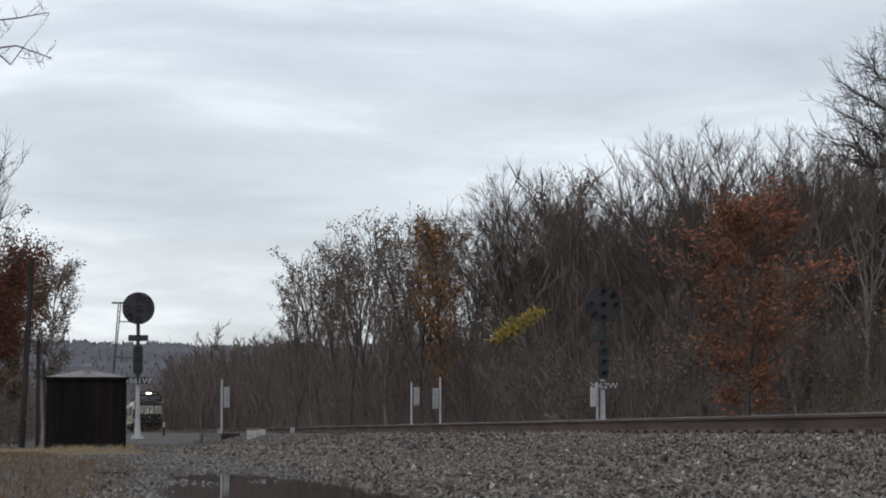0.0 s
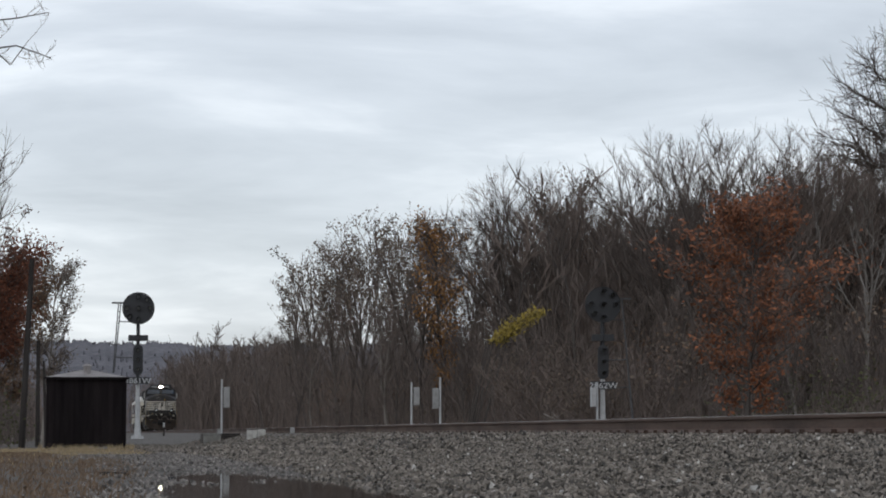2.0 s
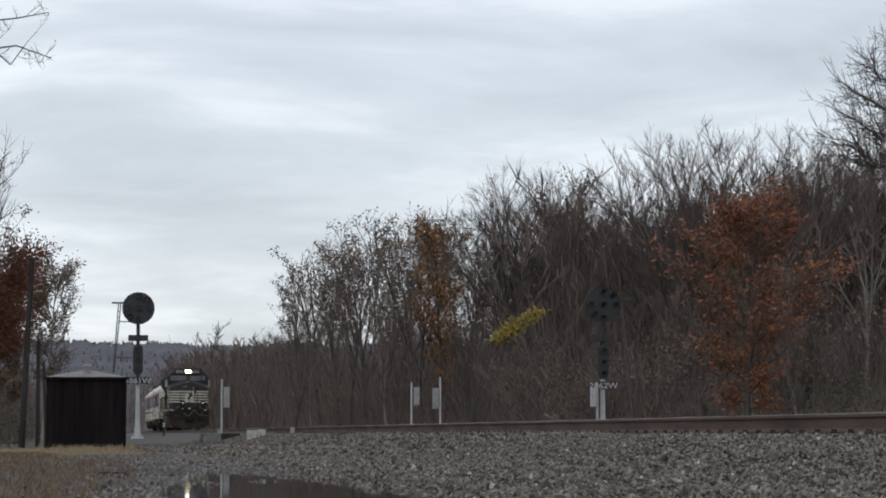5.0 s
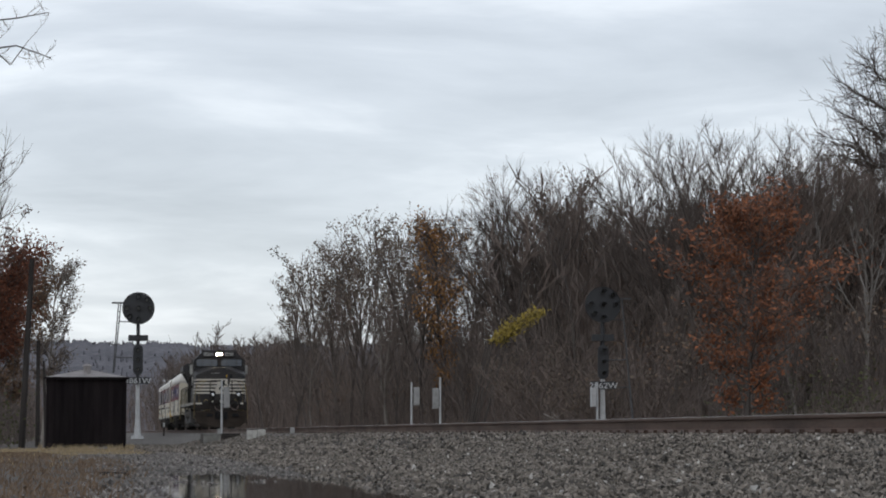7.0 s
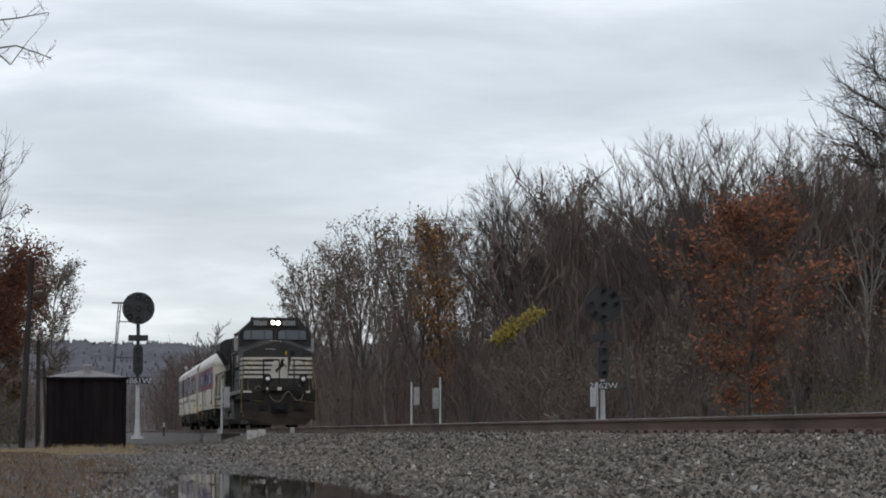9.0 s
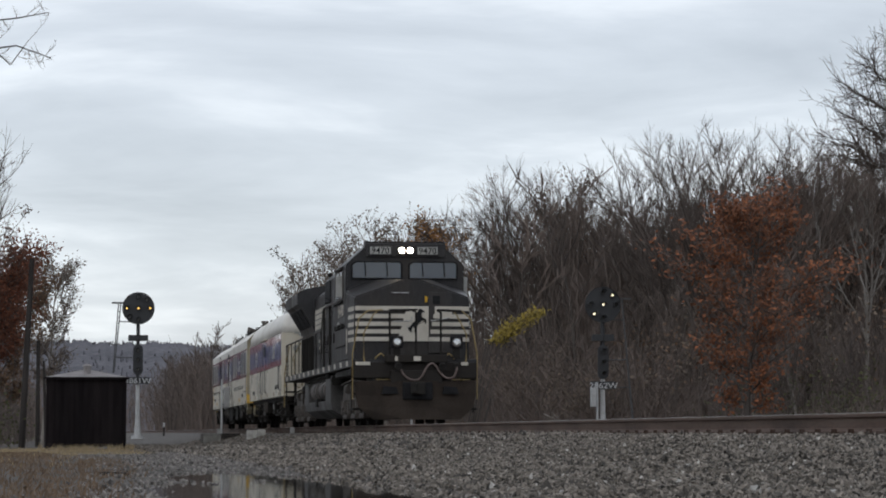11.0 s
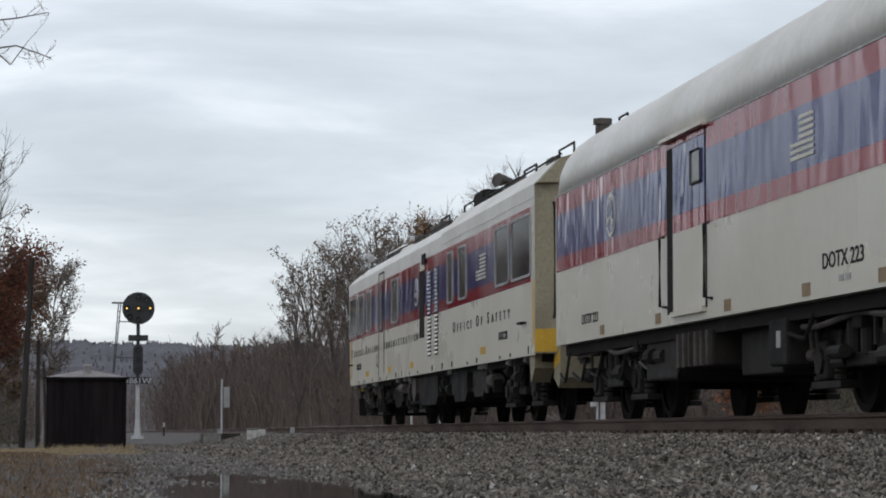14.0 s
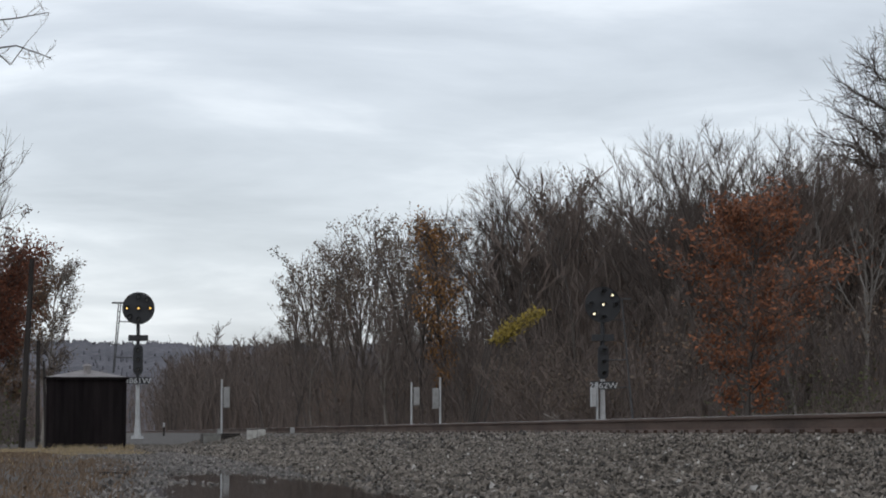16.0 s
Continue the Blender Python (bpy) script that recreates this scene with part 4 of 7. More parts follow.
def seal(root, yc, zc, r):
    bm = B()
    bmesh.ops.create_cone(bm, cap_ends=True, segments=28, radius1=r, radius2=r, depth=0.008, matrix=Matrix.Translation((-1.529, yc, zc)) @ pose(0, 0, 0, 0, 90))
    d = part("round_emblem", bm, M_WHITE, root, "round pale emblem with three blades")
    bm = B()
    bmesh.ops.create_cone(bm, cap_ends=True, segments=28, radius1=r * 0.8, radius2=r * 0.8, depth=0.008, matrix=Matrix.Translation((-1.533, yc, zc)) @ pose(0, 0, 0, 0, 90))
    part("disc", bm, M_BLUE, d)
    bm = B()
    for k in range(3):
        a = radians(90 + 120 * k)
        p = [(yc + rr * math.cos(a + da), zc + rr * math.sin(a + da)) for rr, da in ((0.08 * r, 0), (0.5 * r, 0.35), (0.72 * r, 0.25), (0.72 * r, -0.05), (0.4 * r, -0.1))]
        prism(bm, p, -1.541, -1.536, "x")
    part("blade", bm, M_WHITE, d)


def under_gear(root, spans, seed):
    """Valves, brackets, pipes and boxes hung along the near side below the floor, one part each."""
    rg = random.Random(seed)
    for y0, y1 in spans:
        y = y0
        while y < y1:
            x, z = -rg.uniform(1.12, 1.42), rg.uniform(0.45, 0.82)
            w, h = rg.uniform(0.06, 0.3), rg.uniform(0.06, 0.26)
            mt = rg.choice((M_GEAR, M_GEAR, M_UNDER, M_TRUCK, M_BLACK2))
            kind = rg.random()
            if kind < 0.35:
                part("valve_box", box(B(), x, x + 0.15, y, y + w, z, z + h, 0.015), mt, root)
            elif kind < 0.6:
                part("cylinder", rod(B(), (x, y, z), (x, y + w * 1.6, z), rg.uniform(0.04, 0.1), n=10), mt, root)
            elif kind < 0.8:
                part("pipe", pipe(B(), smooth_line([(x, y, 0.9), (x - 0.03, y + 0.1, z), (x, y + 0.4, z - 0.06), (x, y + rg.uniform(0.6, 1.3), z + 0.05)]), 0.022, 6), mt, root)
            else:
                part("hanger", box(B(), x, x + 0.03, y, y + 0.06, z - 0.1, 0.95), mt, root)
            y += rg.uniform(0.12, 0.34)


def sill_brackets(root, y0, y1, seed):
    rg = random.Random(seed)
    y = y0
    while y < y1:
        w = rg.choice((0.03, 0.03, 0.06, 0.09))
        part("sill_bracket", box(B(), -1.545, -1.53, y, y + w, 0.96, 0.96 + rg.uniform(0.04, 0.11)), rg.choice((M_INK, M_UNDER, M_TRUCK)), root)
        y += rg.uniform(0.9, 2.4)


def shell(name, root, outline, ya, yb, m, taper=None):
    bm = B()
    rings = []
    for k, y in enumerate((ya, yb)):
        rings.append([(x, y + (taper(z) if taper and k else 0.0), z) for x, z in outline])
    loft(bm, rings)
    return part(name, bm, m, root)


def coach_short():
    C = thing("coach", pose(0, 320, 0.486), "white railway car with blue and red bands, round roof", "railway car")
    body = [(-1.52, 1.0), (-1.52, 3.05), (1.52, 3.05), (1.52, 1.0)]
    shell("body", C, body, 0.0, 15.8, M_WHITE)
    roof = []
    for k in range(17):
        a = math.pi * k / 16
        roof.append((1.53 * math.cos(a), 3.052 + 1.06 * math.sin(a) ** 0.8))
    bm = B()
    rings = []
    for y, f in ((-0.02, 0.93), (0.1, 0.985), (0.35, 1.0), (15.45, 1.0), (15.7, 0.985), (15.82, 0.93)):
        rings.append([(x * f, y, 3.052 + (z - 3.052) * f) for x, z in roof])
    loft(bm, rings)
    part("roof", bm, M_ROOF, C, "white rounded roof", smooth=True)
    for a, b in ((0.12, 7.05), (8.92, 15.75)):
        side_panel("red_band", C, a, b, 2.78, 3.035, M_RED, label="glossy red band")
        side_panel("blue_band", C, a, b, 2.195, 2.78, M_BLUE, label="glossy blue band")
        side_panel("red_band", C, a, b, 2.0, 2.195, M_RED, label="glossy red band")
    side_panel("roof_edge", C, 0.02, 15.78, 3.035, 3.055, M_ALU, 0.012)
    # sliding door on a flat plate whose dark colour stands for the doorway's shade
    for s in (-1, 1):
        bm = B()
        box(bm, s * 1.50, s * 1.523, 7.05, 8.92, 1.12, 3.03)
        d = part("side_door", bm, M_UNDER, C, "flat dark plate with the open doorway's shade in its colour")
        bm = B()
        box(bm, s * 1.52, s * 1.53, 7.12, 8.6, 2.19, 2.95, 0.004)
        part("door_panel_blue", bm, M_BLUE, d)
        bm = B()
        box(bm, s * 1.52, s * 1.53, 7.12, 8.6, 2.0, 2.19)
        box(bm, s * 1.52, s * 1.53, 7.12, 8.9, 2.955, 3.02)
        part("door_panel_red", bm, M_RED, d)
        bm = B()
        box(bm, s * 1.52, s * 1.53, 7.12, 8.6, 1.14, 2.0)
        part("door_panel_white", bm, M_WHITE, d)
        bm = B()
        box(bm, s * 1.525, s * 1.54, 7.25, 7.7, 2.45, 2.82, 0.03)
        part("door_window", bm, M_WINDOW, d)
        part("door_track", box(B(), s * 1.50, s * 1.60, 7.0, 9.0, 3.03, 3.07), M_WHITE, d)
        part("door_sill", box(B(), s * 1.50, s * 1.57, 7.1, 8.6, 1.08, 1.13), M_WHITE, d)
        for y in (6.95, 9.05, 0.5):
            bm = B()
            pipe(bm, [(s * 1.52, y, 2.0), (s * 1.58, y, 1.98), (s * 1.58, y, 1.22), (s * 1.52, y - 0.14, 1.2)], 0.018)
            part("grab_iron", bm, M_INK, C)
    # ends
    bm = B()
    box(bm, -1.42, 1.42, -0.03, 0.0, 1.05, 3.02, 0.01)
    box(bm, -1.2, 1.2, -0.05, -0.02, 1.05, 1.15)
    end = part("end_wall", bm, M_WHITE, C)
    bm = B()
    box(bm, -0.62, 0.62, -0.34, -0.03, 1.05, 3.2, 0.05)
    dp = part("diaphragm", bm, M_WHITE, C, "white gangway surround")
    bm = B()
    box(bm, -0.42, 0.42, -0.36, -0.33, 1.1, 3.0, 0.03)
    part("end_door", bm, M_INK, dp)
    bm = B()
    box(bm, -1.1, -0.3, -0.08, -0.03, 3.02, 3.07)
    rod(bm, (-1.05, -0.12, 2.55), (-1.05, -0.03, 2.55), 0.1, n=14)
    rod(bm, (-0.7, -0.2, 2.75), (-0.95, -0.06, 3.02), 0.04)
    part("end_fitting", bm, M_BOARD, C)
    bm = B()
    for x in (-1.38, 1.38):
        pipe(bm, [(x, -0.03, 2.2), (x, -0.12, 2.18), (x, -0.12, 1.3), (x * 0.96, -0.03, 1.22)], 0.018)
        pipe(bm, [(x * 0.8, -0.03, 2.2), (x * 0.8, -0.16, 2.1), (x * 0.8, -0.16, 1.1)], 0.02)
    part("grab_iron", bm, M_YELLOW, C)
    bm = B()
    for a in ((0.9, 3.98), (1.5, 3.98), (14.5, 3.95)):
        pipe(bm, [(-0.75, a[0], a[1] - 0.1), (-0.78, a[0], a[1] + 0.12), (-0.78, a[0] + 0.55, a[1] + 0.12), (-0.75, a[0] + 0.55, a[1] - 0.1)], 0.016)
    part("roof_grab_iron", bm, M_INK, C)
    bm = B()
    rod(bm, (-1.0, 15.1, 3.55), (-1.0, 15.1, 3.98), 0.1, n=12)
    rod(bm, (-1.0, 15.1, 3.98), (-1.0, 15.1, 4.06), 0.13, n=12)
    part("roof_vent", bm, M_TRUCK, C)
    bm = B()
    bmesh.ops.create_uvsphere(bm, u_segments=16, v_segments=8, radius=0.42, matrix=Matrix.Translation((-0.1, 15.1, 4.0)) @ Matrix.Diagonal((1, 1, 0.65, 1)))
    part("roof_dome", bm, M_ROOF, C, smooth=True)
    flag(C, 2.98, 3.75, 2.3, 2.72)
    seal(C, 12.0, 2.49, 0.27)
    letters("number", "DOTX 223", 0.20, near(2.15, 1.25, -1.522), M_INK, C, squash=1.35)
    letters("number", "DOTX 223", 0.18, near(13.4, 1.22, -1.522), M_INK, C, squash=1.3)
    for y in (1.0, 3.3, 6.2, 9.4, 12.6):
        bm = B()
        box(bm, -1.526, -1.515, y - 0.13, y + 0.13, 1.04, 1.16)
        part("lift_marking", bm, mat("tan_marking", (0.32, 0.22, 0.12), 0.7), C)
    part("marking", bars(B(), -1.524, 1.9, 2.3, 1.12, 1.17, 2), M_BOARD, C)
    # underframe
    bm = B()
    box(bm, -1.4, 1.4, 0.1, 15.7, 0.86, 1.0)
    box(bm, -0.3, 0.3, 0.3, 15.5, 0.65, 0.9)
    part("underframe", bm, M_UNDER, C)
    for (a, b, z0, x0) in ((4.35, 5.0, 0.45, 1.42), (5.3, 6.9, 0.40, 1.2), (7.2, 8.9, 0.52, 1.44), (9.2, 10.8, 0.42, 1.35)):
        bm = B()
        box(bm, -x0, x0, a, b, z0, 0.9, 0.03)
        eb = part("equipment_box", bm, M_BLACK2 if a == 4.35 else M_GEAR, C)
        if a == 7.2:
            for k in range(6):
                bm = B()
                box(bm, -x0 - 0.03, x0 + 0.03, a + 0.1 + 0.27 * k, a + 0.16 + 0.27 * k, z0 + 0.01, 0.9)
                part("rib", bm, M_TRUCK, eb)
    bm = B()
    box(bm, -1.43, -1.42, 4.55, 4.68, 0.62, 0.78)
    part("box_label", bm, M_BOARD, C)
    for y in (3.9, 4.1, 11.2, 11.5):
        part("hanger", rod(B(), (-1.25, y, 0.9), (-1.2, y + 0.1, 0.5), 0.03), M_TRUCK, C)
    part("pipe", pipe(B(), smooth_line([(-1.35, 0.6, 0.9), (-1.38, 1.3, 0.8), (-1.3, 2.4, 0.86), (-1.36, 3.4, 0.78), (-1.3, 4.2, 0.8)]), 0.03), M_TRUCK, C)
    part("pipe", pipe(B(), smooth_line([(-1.35, 11.0, 0.85), (-1.38, 12.3, 0.8), (-1.33, 13.4, 0.88), (-1.3, 15.3, 0.82)]), 0.03), M_TRUCK, C)
    under_gear(C, ((0.4, 4.2), (9.0, 15.4)), 311)
    coach_truck(C, 2.6)
    coach_truck(C, 13.15)
    coupler(C, -0.75, -1)
    coupler(C, 16.4, 1)
    TRAIN.append((C, 22.95))
    return C


def coach_long():
    C = thing("inspection_coach", pose(0, 345, 0.486), "white track inspection coach with blue and red bands, dark windows", "railway car")
    prof = [(-1.52, 0.98), (-1.52, 3.10), (1.52, 3.10), (1.52, 0.98)]

    def rake(z):
        return 0.34 * (z - 1.0) / 2.4

    shell("body", C, prof, 0.55, 26.4, M_WHITE, rake)
    rp = [(-1.522, 3.102), (-1.522, 3.36), (-1.18, 3.68), (-0.6, 3.9), (0.6, 3.9), (1.18, 3.68), (1.522, 3.36), (1.522, 3.102)]
    shell("roof", C, rp, 0.55, 26.4, M_ROOF, rake)
    rp2 = [(-1.53, 3.2), (-1.53, 3.40), (-1.2, 3.74), (-0.6, 3.96), (0.6, 3.96), (1.2, 3.74), (1.53, 3.40), (1.53, 3.2)]
    shell("raised_roof", C, rp2, 0.55, 10.3, M_ROOF)
    # bands, cut at the doorways
    for a, b in ((0.9, 12.7), (13.42, 19.3), (20.3, 26.5)):
        side_panel("red_band", C, a, b, 2.83, 3.09, M_RED_FLAT, label="glossy red band")
        side_panel("blue_band", C, a, b, 2.2, 2.83, M_BLUE_FLAT, label="glossy blue band")
        side_panel("red_band", C, a, b, 2.0, 2.2, M_RED_FLAT, label="glossy red band")
    side_panel("sill", C, 0.6, 26.1, 0.93, 1.08, M_WHITE, 0.012)
    for a, b in ((0.85, 2.5), (2.8, 4.05), (7.25, 8.08), (8.86, 9.46), (16.85, 17.85), (21.85, 22.65), (23.35, 24.4), (24.85, 26.4)):
        coach_window(C, a, b, 2.12, 2.97)
    flag(C, 5.1, 6.12, 2.31, 2.74)
    seal(C, 13.85, 2.53, 0.27)
    for s in (-1, 1):
        # entrance door with a tall narrow window
        bm = B()
        box(bm, s * 1.50, s * 1.527, 19.32, 20.28, 0.95, 3.26)
        d = part("entrance_door", bm, M_WHITE, C, "coach door with tall narrow window")
        for z0, z1, mm in ((2.83, 3.09, M_RED_FLAT), (2.2, 2.83, M_BLUE_FLAT), (2.0, 2.2, M_RED_FLAT)):
            bm = B()
            box(bm, s * 1.52, s * 1.531, 19.36, 20.22, z0, z1)
            part("door_band", bm, mm, d)
        bm = B()
        box(bm, s * 1.52, s * 1.535, 20.24, 20.29, 0.95, 3.26)
        box(bm, s * 1.52, s * 1.535, 19.32, 20.29, 3.24, 3.28)
        box(bm, s * 1.52, s * 1.533, 19.31, 19.325, 0.95, 3.26)
        part("door_seal", bm, M_INK, d)
        bm = B()
        box(bm, s * 1.52, s * 1.54, 19.55, 19.98, 1.98, 3.0, 0.008)
        wf = part("door_window", bm, M_INK, d)
        bm = B()
        box(bm, s * 1.535, s * 1.543, 19.58, 19.88, 2.03, 2.95, 0.003)
        part("pane", bm, M_WINDOW, wf)
        for y in (20.45,):
            bm = B()
            pipe(bm, [(s * 1.52, y, 1.5), (s * 1.55, y, 1.49), (s * 1.55, y, 1.27), (s * 1.52, y, 1.25)], 0.011)
            part("grab_iron", bm, M_INK, C)
        # dark service door and two louvred panels
        bm = B()
        box(bm, s * 1.50, s * 1.528, 12.72, 13.4, 1.62, 2.9, 0.004)
        part("service_door", bm, M_UNDER, C, "dark narrow service door")
        for a, b in ((10.6, 11.4), (11.55, 12.4)):
            for z0, z1, mm in ((2.0, 2.86, M_BLUE_FLAT), (1.24, 2.0, M_WHITE)):
                bm = B()
                box(bm, s * 1.50, s * 1.528, a + 0.2, b - 0.2, z0, z1)
                pl = part("louvre_panel", bm, M_INK, C, "louvred vent panel")
                z = z0 + 0.02
                while z < z1 - 0.05:
                    bm = B()
                    prism(bm, [(s * 1.527, z + 0.05), (s * 1.527, z + 0.036), (s * 1.541, z), (s * 1.545, z + 0.012)], a + 0.2, b - 0.2)
                    part("slat", bm, mm, pl)
                    z += 0.075
        for a in (12.45, 12.72):
            part("marker_lamp", box(B(), s * 1.53, s * 1.56, a, a + 0.17, 3.0, 3.2, 0.01), M_INK, C)
        for y in (5.4, 14.6, 18.3, 22.6):
            bm = B()
            box(bm, s * 1.52, s * 1.535, y - 0.22, y + 0.22, 1.08, 1.2)
            part("jacking_pad_marking", bm, M_AMBER_PAINT, C)
        for y in (1.6, 26.0):
            bm = B()
            pipe(bm, [(s * 1.52, y, 1.42), (s * 1.6, y, 1.42), (s * 1.6, y - 0.3, 1.42), (s * 1.52, y - 0.3, 1.42)], 0.018)
            part("grab_iron", bm, M_INK, C)
    # small capitals: a large first letter and smaller ones
    def caps(words, y0, y1, z, big, small, gap):
        n = sum(0.9 * big / small + len(w) - 1 for w in words) + gap * (len(words) - 1)
        step = (y0 - y1) / n
        y = y0
        for w in words:
            letters("letter", w[0], big, near(y - step * 0.55, z, -1.523), M_INK, C, squash=1.45)
            y -= step * 0.9 * big / small
            for ch in w[1:]:
                letters("letter", ch, small, near(y - step * 0.5, z, -1.523), M_INK, C, squash=1.7)
                y -= step
            y -= step * gap
    caps(["FEDERAL", "RAILROAD", "ADMINISTRATION"], 26.15, 13.55, 1.60, 0.27, 0.20, 0.12)
    caps(["OFFICE", "OF", "SAFETY"], 8.95, 2.65, 1.56, 0.26, 0.195, 0.7)
    letters("number", "DOTX 218", 0.20, near(24.4, 1.28, -1.523), M_INK, C)
    letters("number", "DOTX 218", 0.18, near(3.4, 1.25, -1.523), M_INK, C)
    # grey-beige front end: slanted posts, gangway door, striped apron
    bm = B()
    for s in (-1, 1):
        loft(bm, [[(s * 1.52, 0.56, z), (s * 1.52, 0.50, z), (s * 1.0, 0.05, z), (s * 1.0, 0.56, z)] for z in (0.95, 3.4)])
    loft(bm, [[(x, y, z) for x, z in [(-1.53, 3.39), (-1.2, 3.74), (-0.6, 3.96), (0.6, 3.96), (1.2, 3.74), (1.53, 3.39)]] for y in (0.2, 0.58)])
    box(bm, -1.0, 1.0, 0.1, 0.55, 0.95, 3.5)
    end = part("front_end", bm, M_CREAM, C, "weathered grey-beige coach end")
    bm = B()
    box(bm, -0.48, 0.48, 0.04, 0.12, 1.35, 3.15, 0.06)
    part("end_window", bm, M_WINDOW, end)
    bm = B()
    pipe(bm, [(-1.3, 0.22, 3.1), (-1.3, 0.16, 3.05), (-1.3, 0.16, 1.5), (-1.3, 0.22, 1.45)], 0.018)
    part("grab_iron", bm, M_INK, end)
    bm = B()
    prism(bm, [(0.5, 1.35), (0.5, 0.6), (0.15, 0.45), (0.0, 0.6), (0.0, 1.35)], -1.25, 1.25, "x")
    ap = part("apron", bm, M_CREAM, C, "beige pilot apron with amber stripes")
    bm = B()
    for k in (0.72, 1.08):
        prism(bm, [(0.48, k), (0.48, k + 0.16), (0.02, k + 0.26), (0.02, k + 0.1)], -1.256, -1.24, "x")
    box(bm, -1.526, -1.515, 0.62, 0.72, 1.0, 2.0)
    loft(bm, [[(-1.525, 0.50, z), (-1.525, 0.485, z), (-1.06, 0.082, z), (-1.06, 0.10, z)] for z in (0.97, 1.3)])
    part("hazard_stripe", bm, M_AMBER_PAINT, ap)
    # raked rear end and pilot
    bm = B()
    prism(bm, [(26.45, 1.0), (26.8, 3.0), (26.82, 3.0), (26.5, 1.0)], -1.4, 1.4, "x")
    rear = part("rear_end", bm, M_CREAM, C)
    bm = B()
    box(bm, -1.526, -1.514, 26.02, 26.2, 1.1, 2.0)
    part("yellow_edge", bm, M_AMBER_PAINT, rear)
    bm = B()
    prism(bm, [(26.25, 0.98), (26.2, 0.62), (25.95, 0.22), (25.85, 0.22), (25.9, 0.6), (25.7, 0.98)], -1.35, 1.35, "x")
    part("pilot", bm, M_BLACK2, C)
    bm = B()
    prism(bm, [(0.75, 0.98), (0.8, 0.75), (1.1, 0.55), (1.3, 0.98)], -1.48, -1.2, "x")
    part("step_bracket", bm, M_CREAM, C)
    # underframe gear
    bm = B()
    box(bm, -1.38, 1.38, 0.7, 26.1, 0.84, 0.98)
    box(bm, -0.3, 0.3, 0.8, 25.8, 0.6, 0.86)
    part("underframe", bm, M_UNDER, C)
    for a, b, z0, x0, mm in ((6.3, 7.6, 0.42, 1.36, M_GEAR), (7.9, 9.5, 0.36, 1.42, M_BLACK2), (9.9, 11.2, 0.5, 1.3, M_GEAR), (11.6, 14.2, 0.34, 1.42, M_BLACK2), (14.5, 15.1, 0.45, 1.45, M_TRUCK), (17.9, 19.2, 0.36, 1.3, M_UNDER), (19.4, 20.9, 0.55, 1.2, M_GEAR)):
        bm = B()
        prism(bm, [(a, 0.88), (b, 0.88), (b, z0 + 0.15), (b - 0.2, z0), (a + 0.2, z0), (a, z0 + 0.15)], -x0, x0, "x")
        part("equipment_box", bm, mm, C)
    part("pipe", pipe(B(), [(-1.42, 11.0, 0.95), (-1.42, 17.0, 0.95)], 0.03), M_TRUCK, C)
    part("duct", pipe(B(), smooth_line([(-1.40, 15.0, 0.85), (-1.40, 15.6, 0.75), (-1.35, 16.0, 0.5)]), 0.07), M_TRUCK, C)
    for y in (1.6, 3.2, 5.6, 6.1, 9.7, 15.4, 16.1, 17.4, 21.4, 21.8, 23.7, 24.2, 25.6):
        part("hanger", rod(B(), (-1.36, y, 0.95), (-1.34, y + 0.05, 0.55 + 0.1 * math.sin(y * 5)), 0.035), M_TRUCK, C)
        part("lamp_bracket", rod(B(), (-1.42, y + 0.3, 0.86), (-1.38, y + 0.3, 0.98), 0.05), M_BOARD, C)
    part("pipe", pipe(B(), smooth_line([(-1.3, 21.0, 0.8), (-1.34, 22.4, 0.86), (-1.28, 23.9, 0.74), (-1.34, 25.5, 0.82)]), 0.03), M_TRUCK, C)
    part("air_cylinder", rod(B(), (-1.25, 24.6, 0.66), (-1.25, 25.1, 0.66), 0.11, n=12), M_TRUCK, C)
    part("air_cylinder", rod(B(), (-1.38, 16.6, 0.72), (-1.38, 17.3, 0.72), 0.1, n=12), M_TRUCK, C)
    part("air_cylinder", rod(B(), (-1.3, 5.3, 0.66), (-1.3, 5.8, 0.66), 0.12, n=12), M_TRUCK, C)
    bm = B()
    box(bm, -1.4, -1.3, 25.0, 25.2, 0.8, 0.97, 0.02)
    part("yellow_valve", bm, M_AMBER_PAINT, C)
    # roof gear: rails, horn, dome, air unit, search lamp
    bm = B()
    for a, b in ((1.0, 2.2), (4.2, 5.3), (8.8, 9.9), (10.6, 12.0), (14.0, 15.2), (16.6, 17.8)):
        pipe(bm, [(-0.85, a, 3.8), (-0.85, a, 4.06), (-0.85, b, 4.06), (-0.85, b, 3.8)], 0.018)
    pipe(bm, [(-0.95, 1.5, 3.94), (-0.95, 9.5, 3.94)], 0.016)
    pipe(bm, [(-0.95, 13.0, 3.88), (-0.95, 21.0, 3.88)], 0.016)
    part("roof_rail", bm, M_INK, C)
    for y in (2.6, 5.8, 6.6, 14.9, 16.0, 18.5):
        part("roof_box", box(B(), -0.9, -0.3, y, y + 0.5, 3.85, 4.02, 0.04), M_TRUCK, C)
    bm = B()
    box(bm, -0.9, 0.6, 9.5, 10.6, 3.85, 4.16, 0.06)
    part("air_unit", bm, M_UNDER, C, "dark rooftop unit")
    bm = B()
    for dy in (0, 0.28):
        rod(bm, (-0.8, 6.9 + dy, 4.06), (-1.05, 6.8 + dy, 4.07), 0.035, 0.11, n=16)
    rod(bm, (-0.82, 7.05, 3.85), (-0.82, 7.05, 4.06), 0.03)
    part("horn", bm, M_TRUCK, C)
    bm = B()
    bmesh.ops.create_uvsphere(bm, u_segments=16, v_segments=8, radius=0.34, matrix=pose(-0.4, 12.6, 3.85))
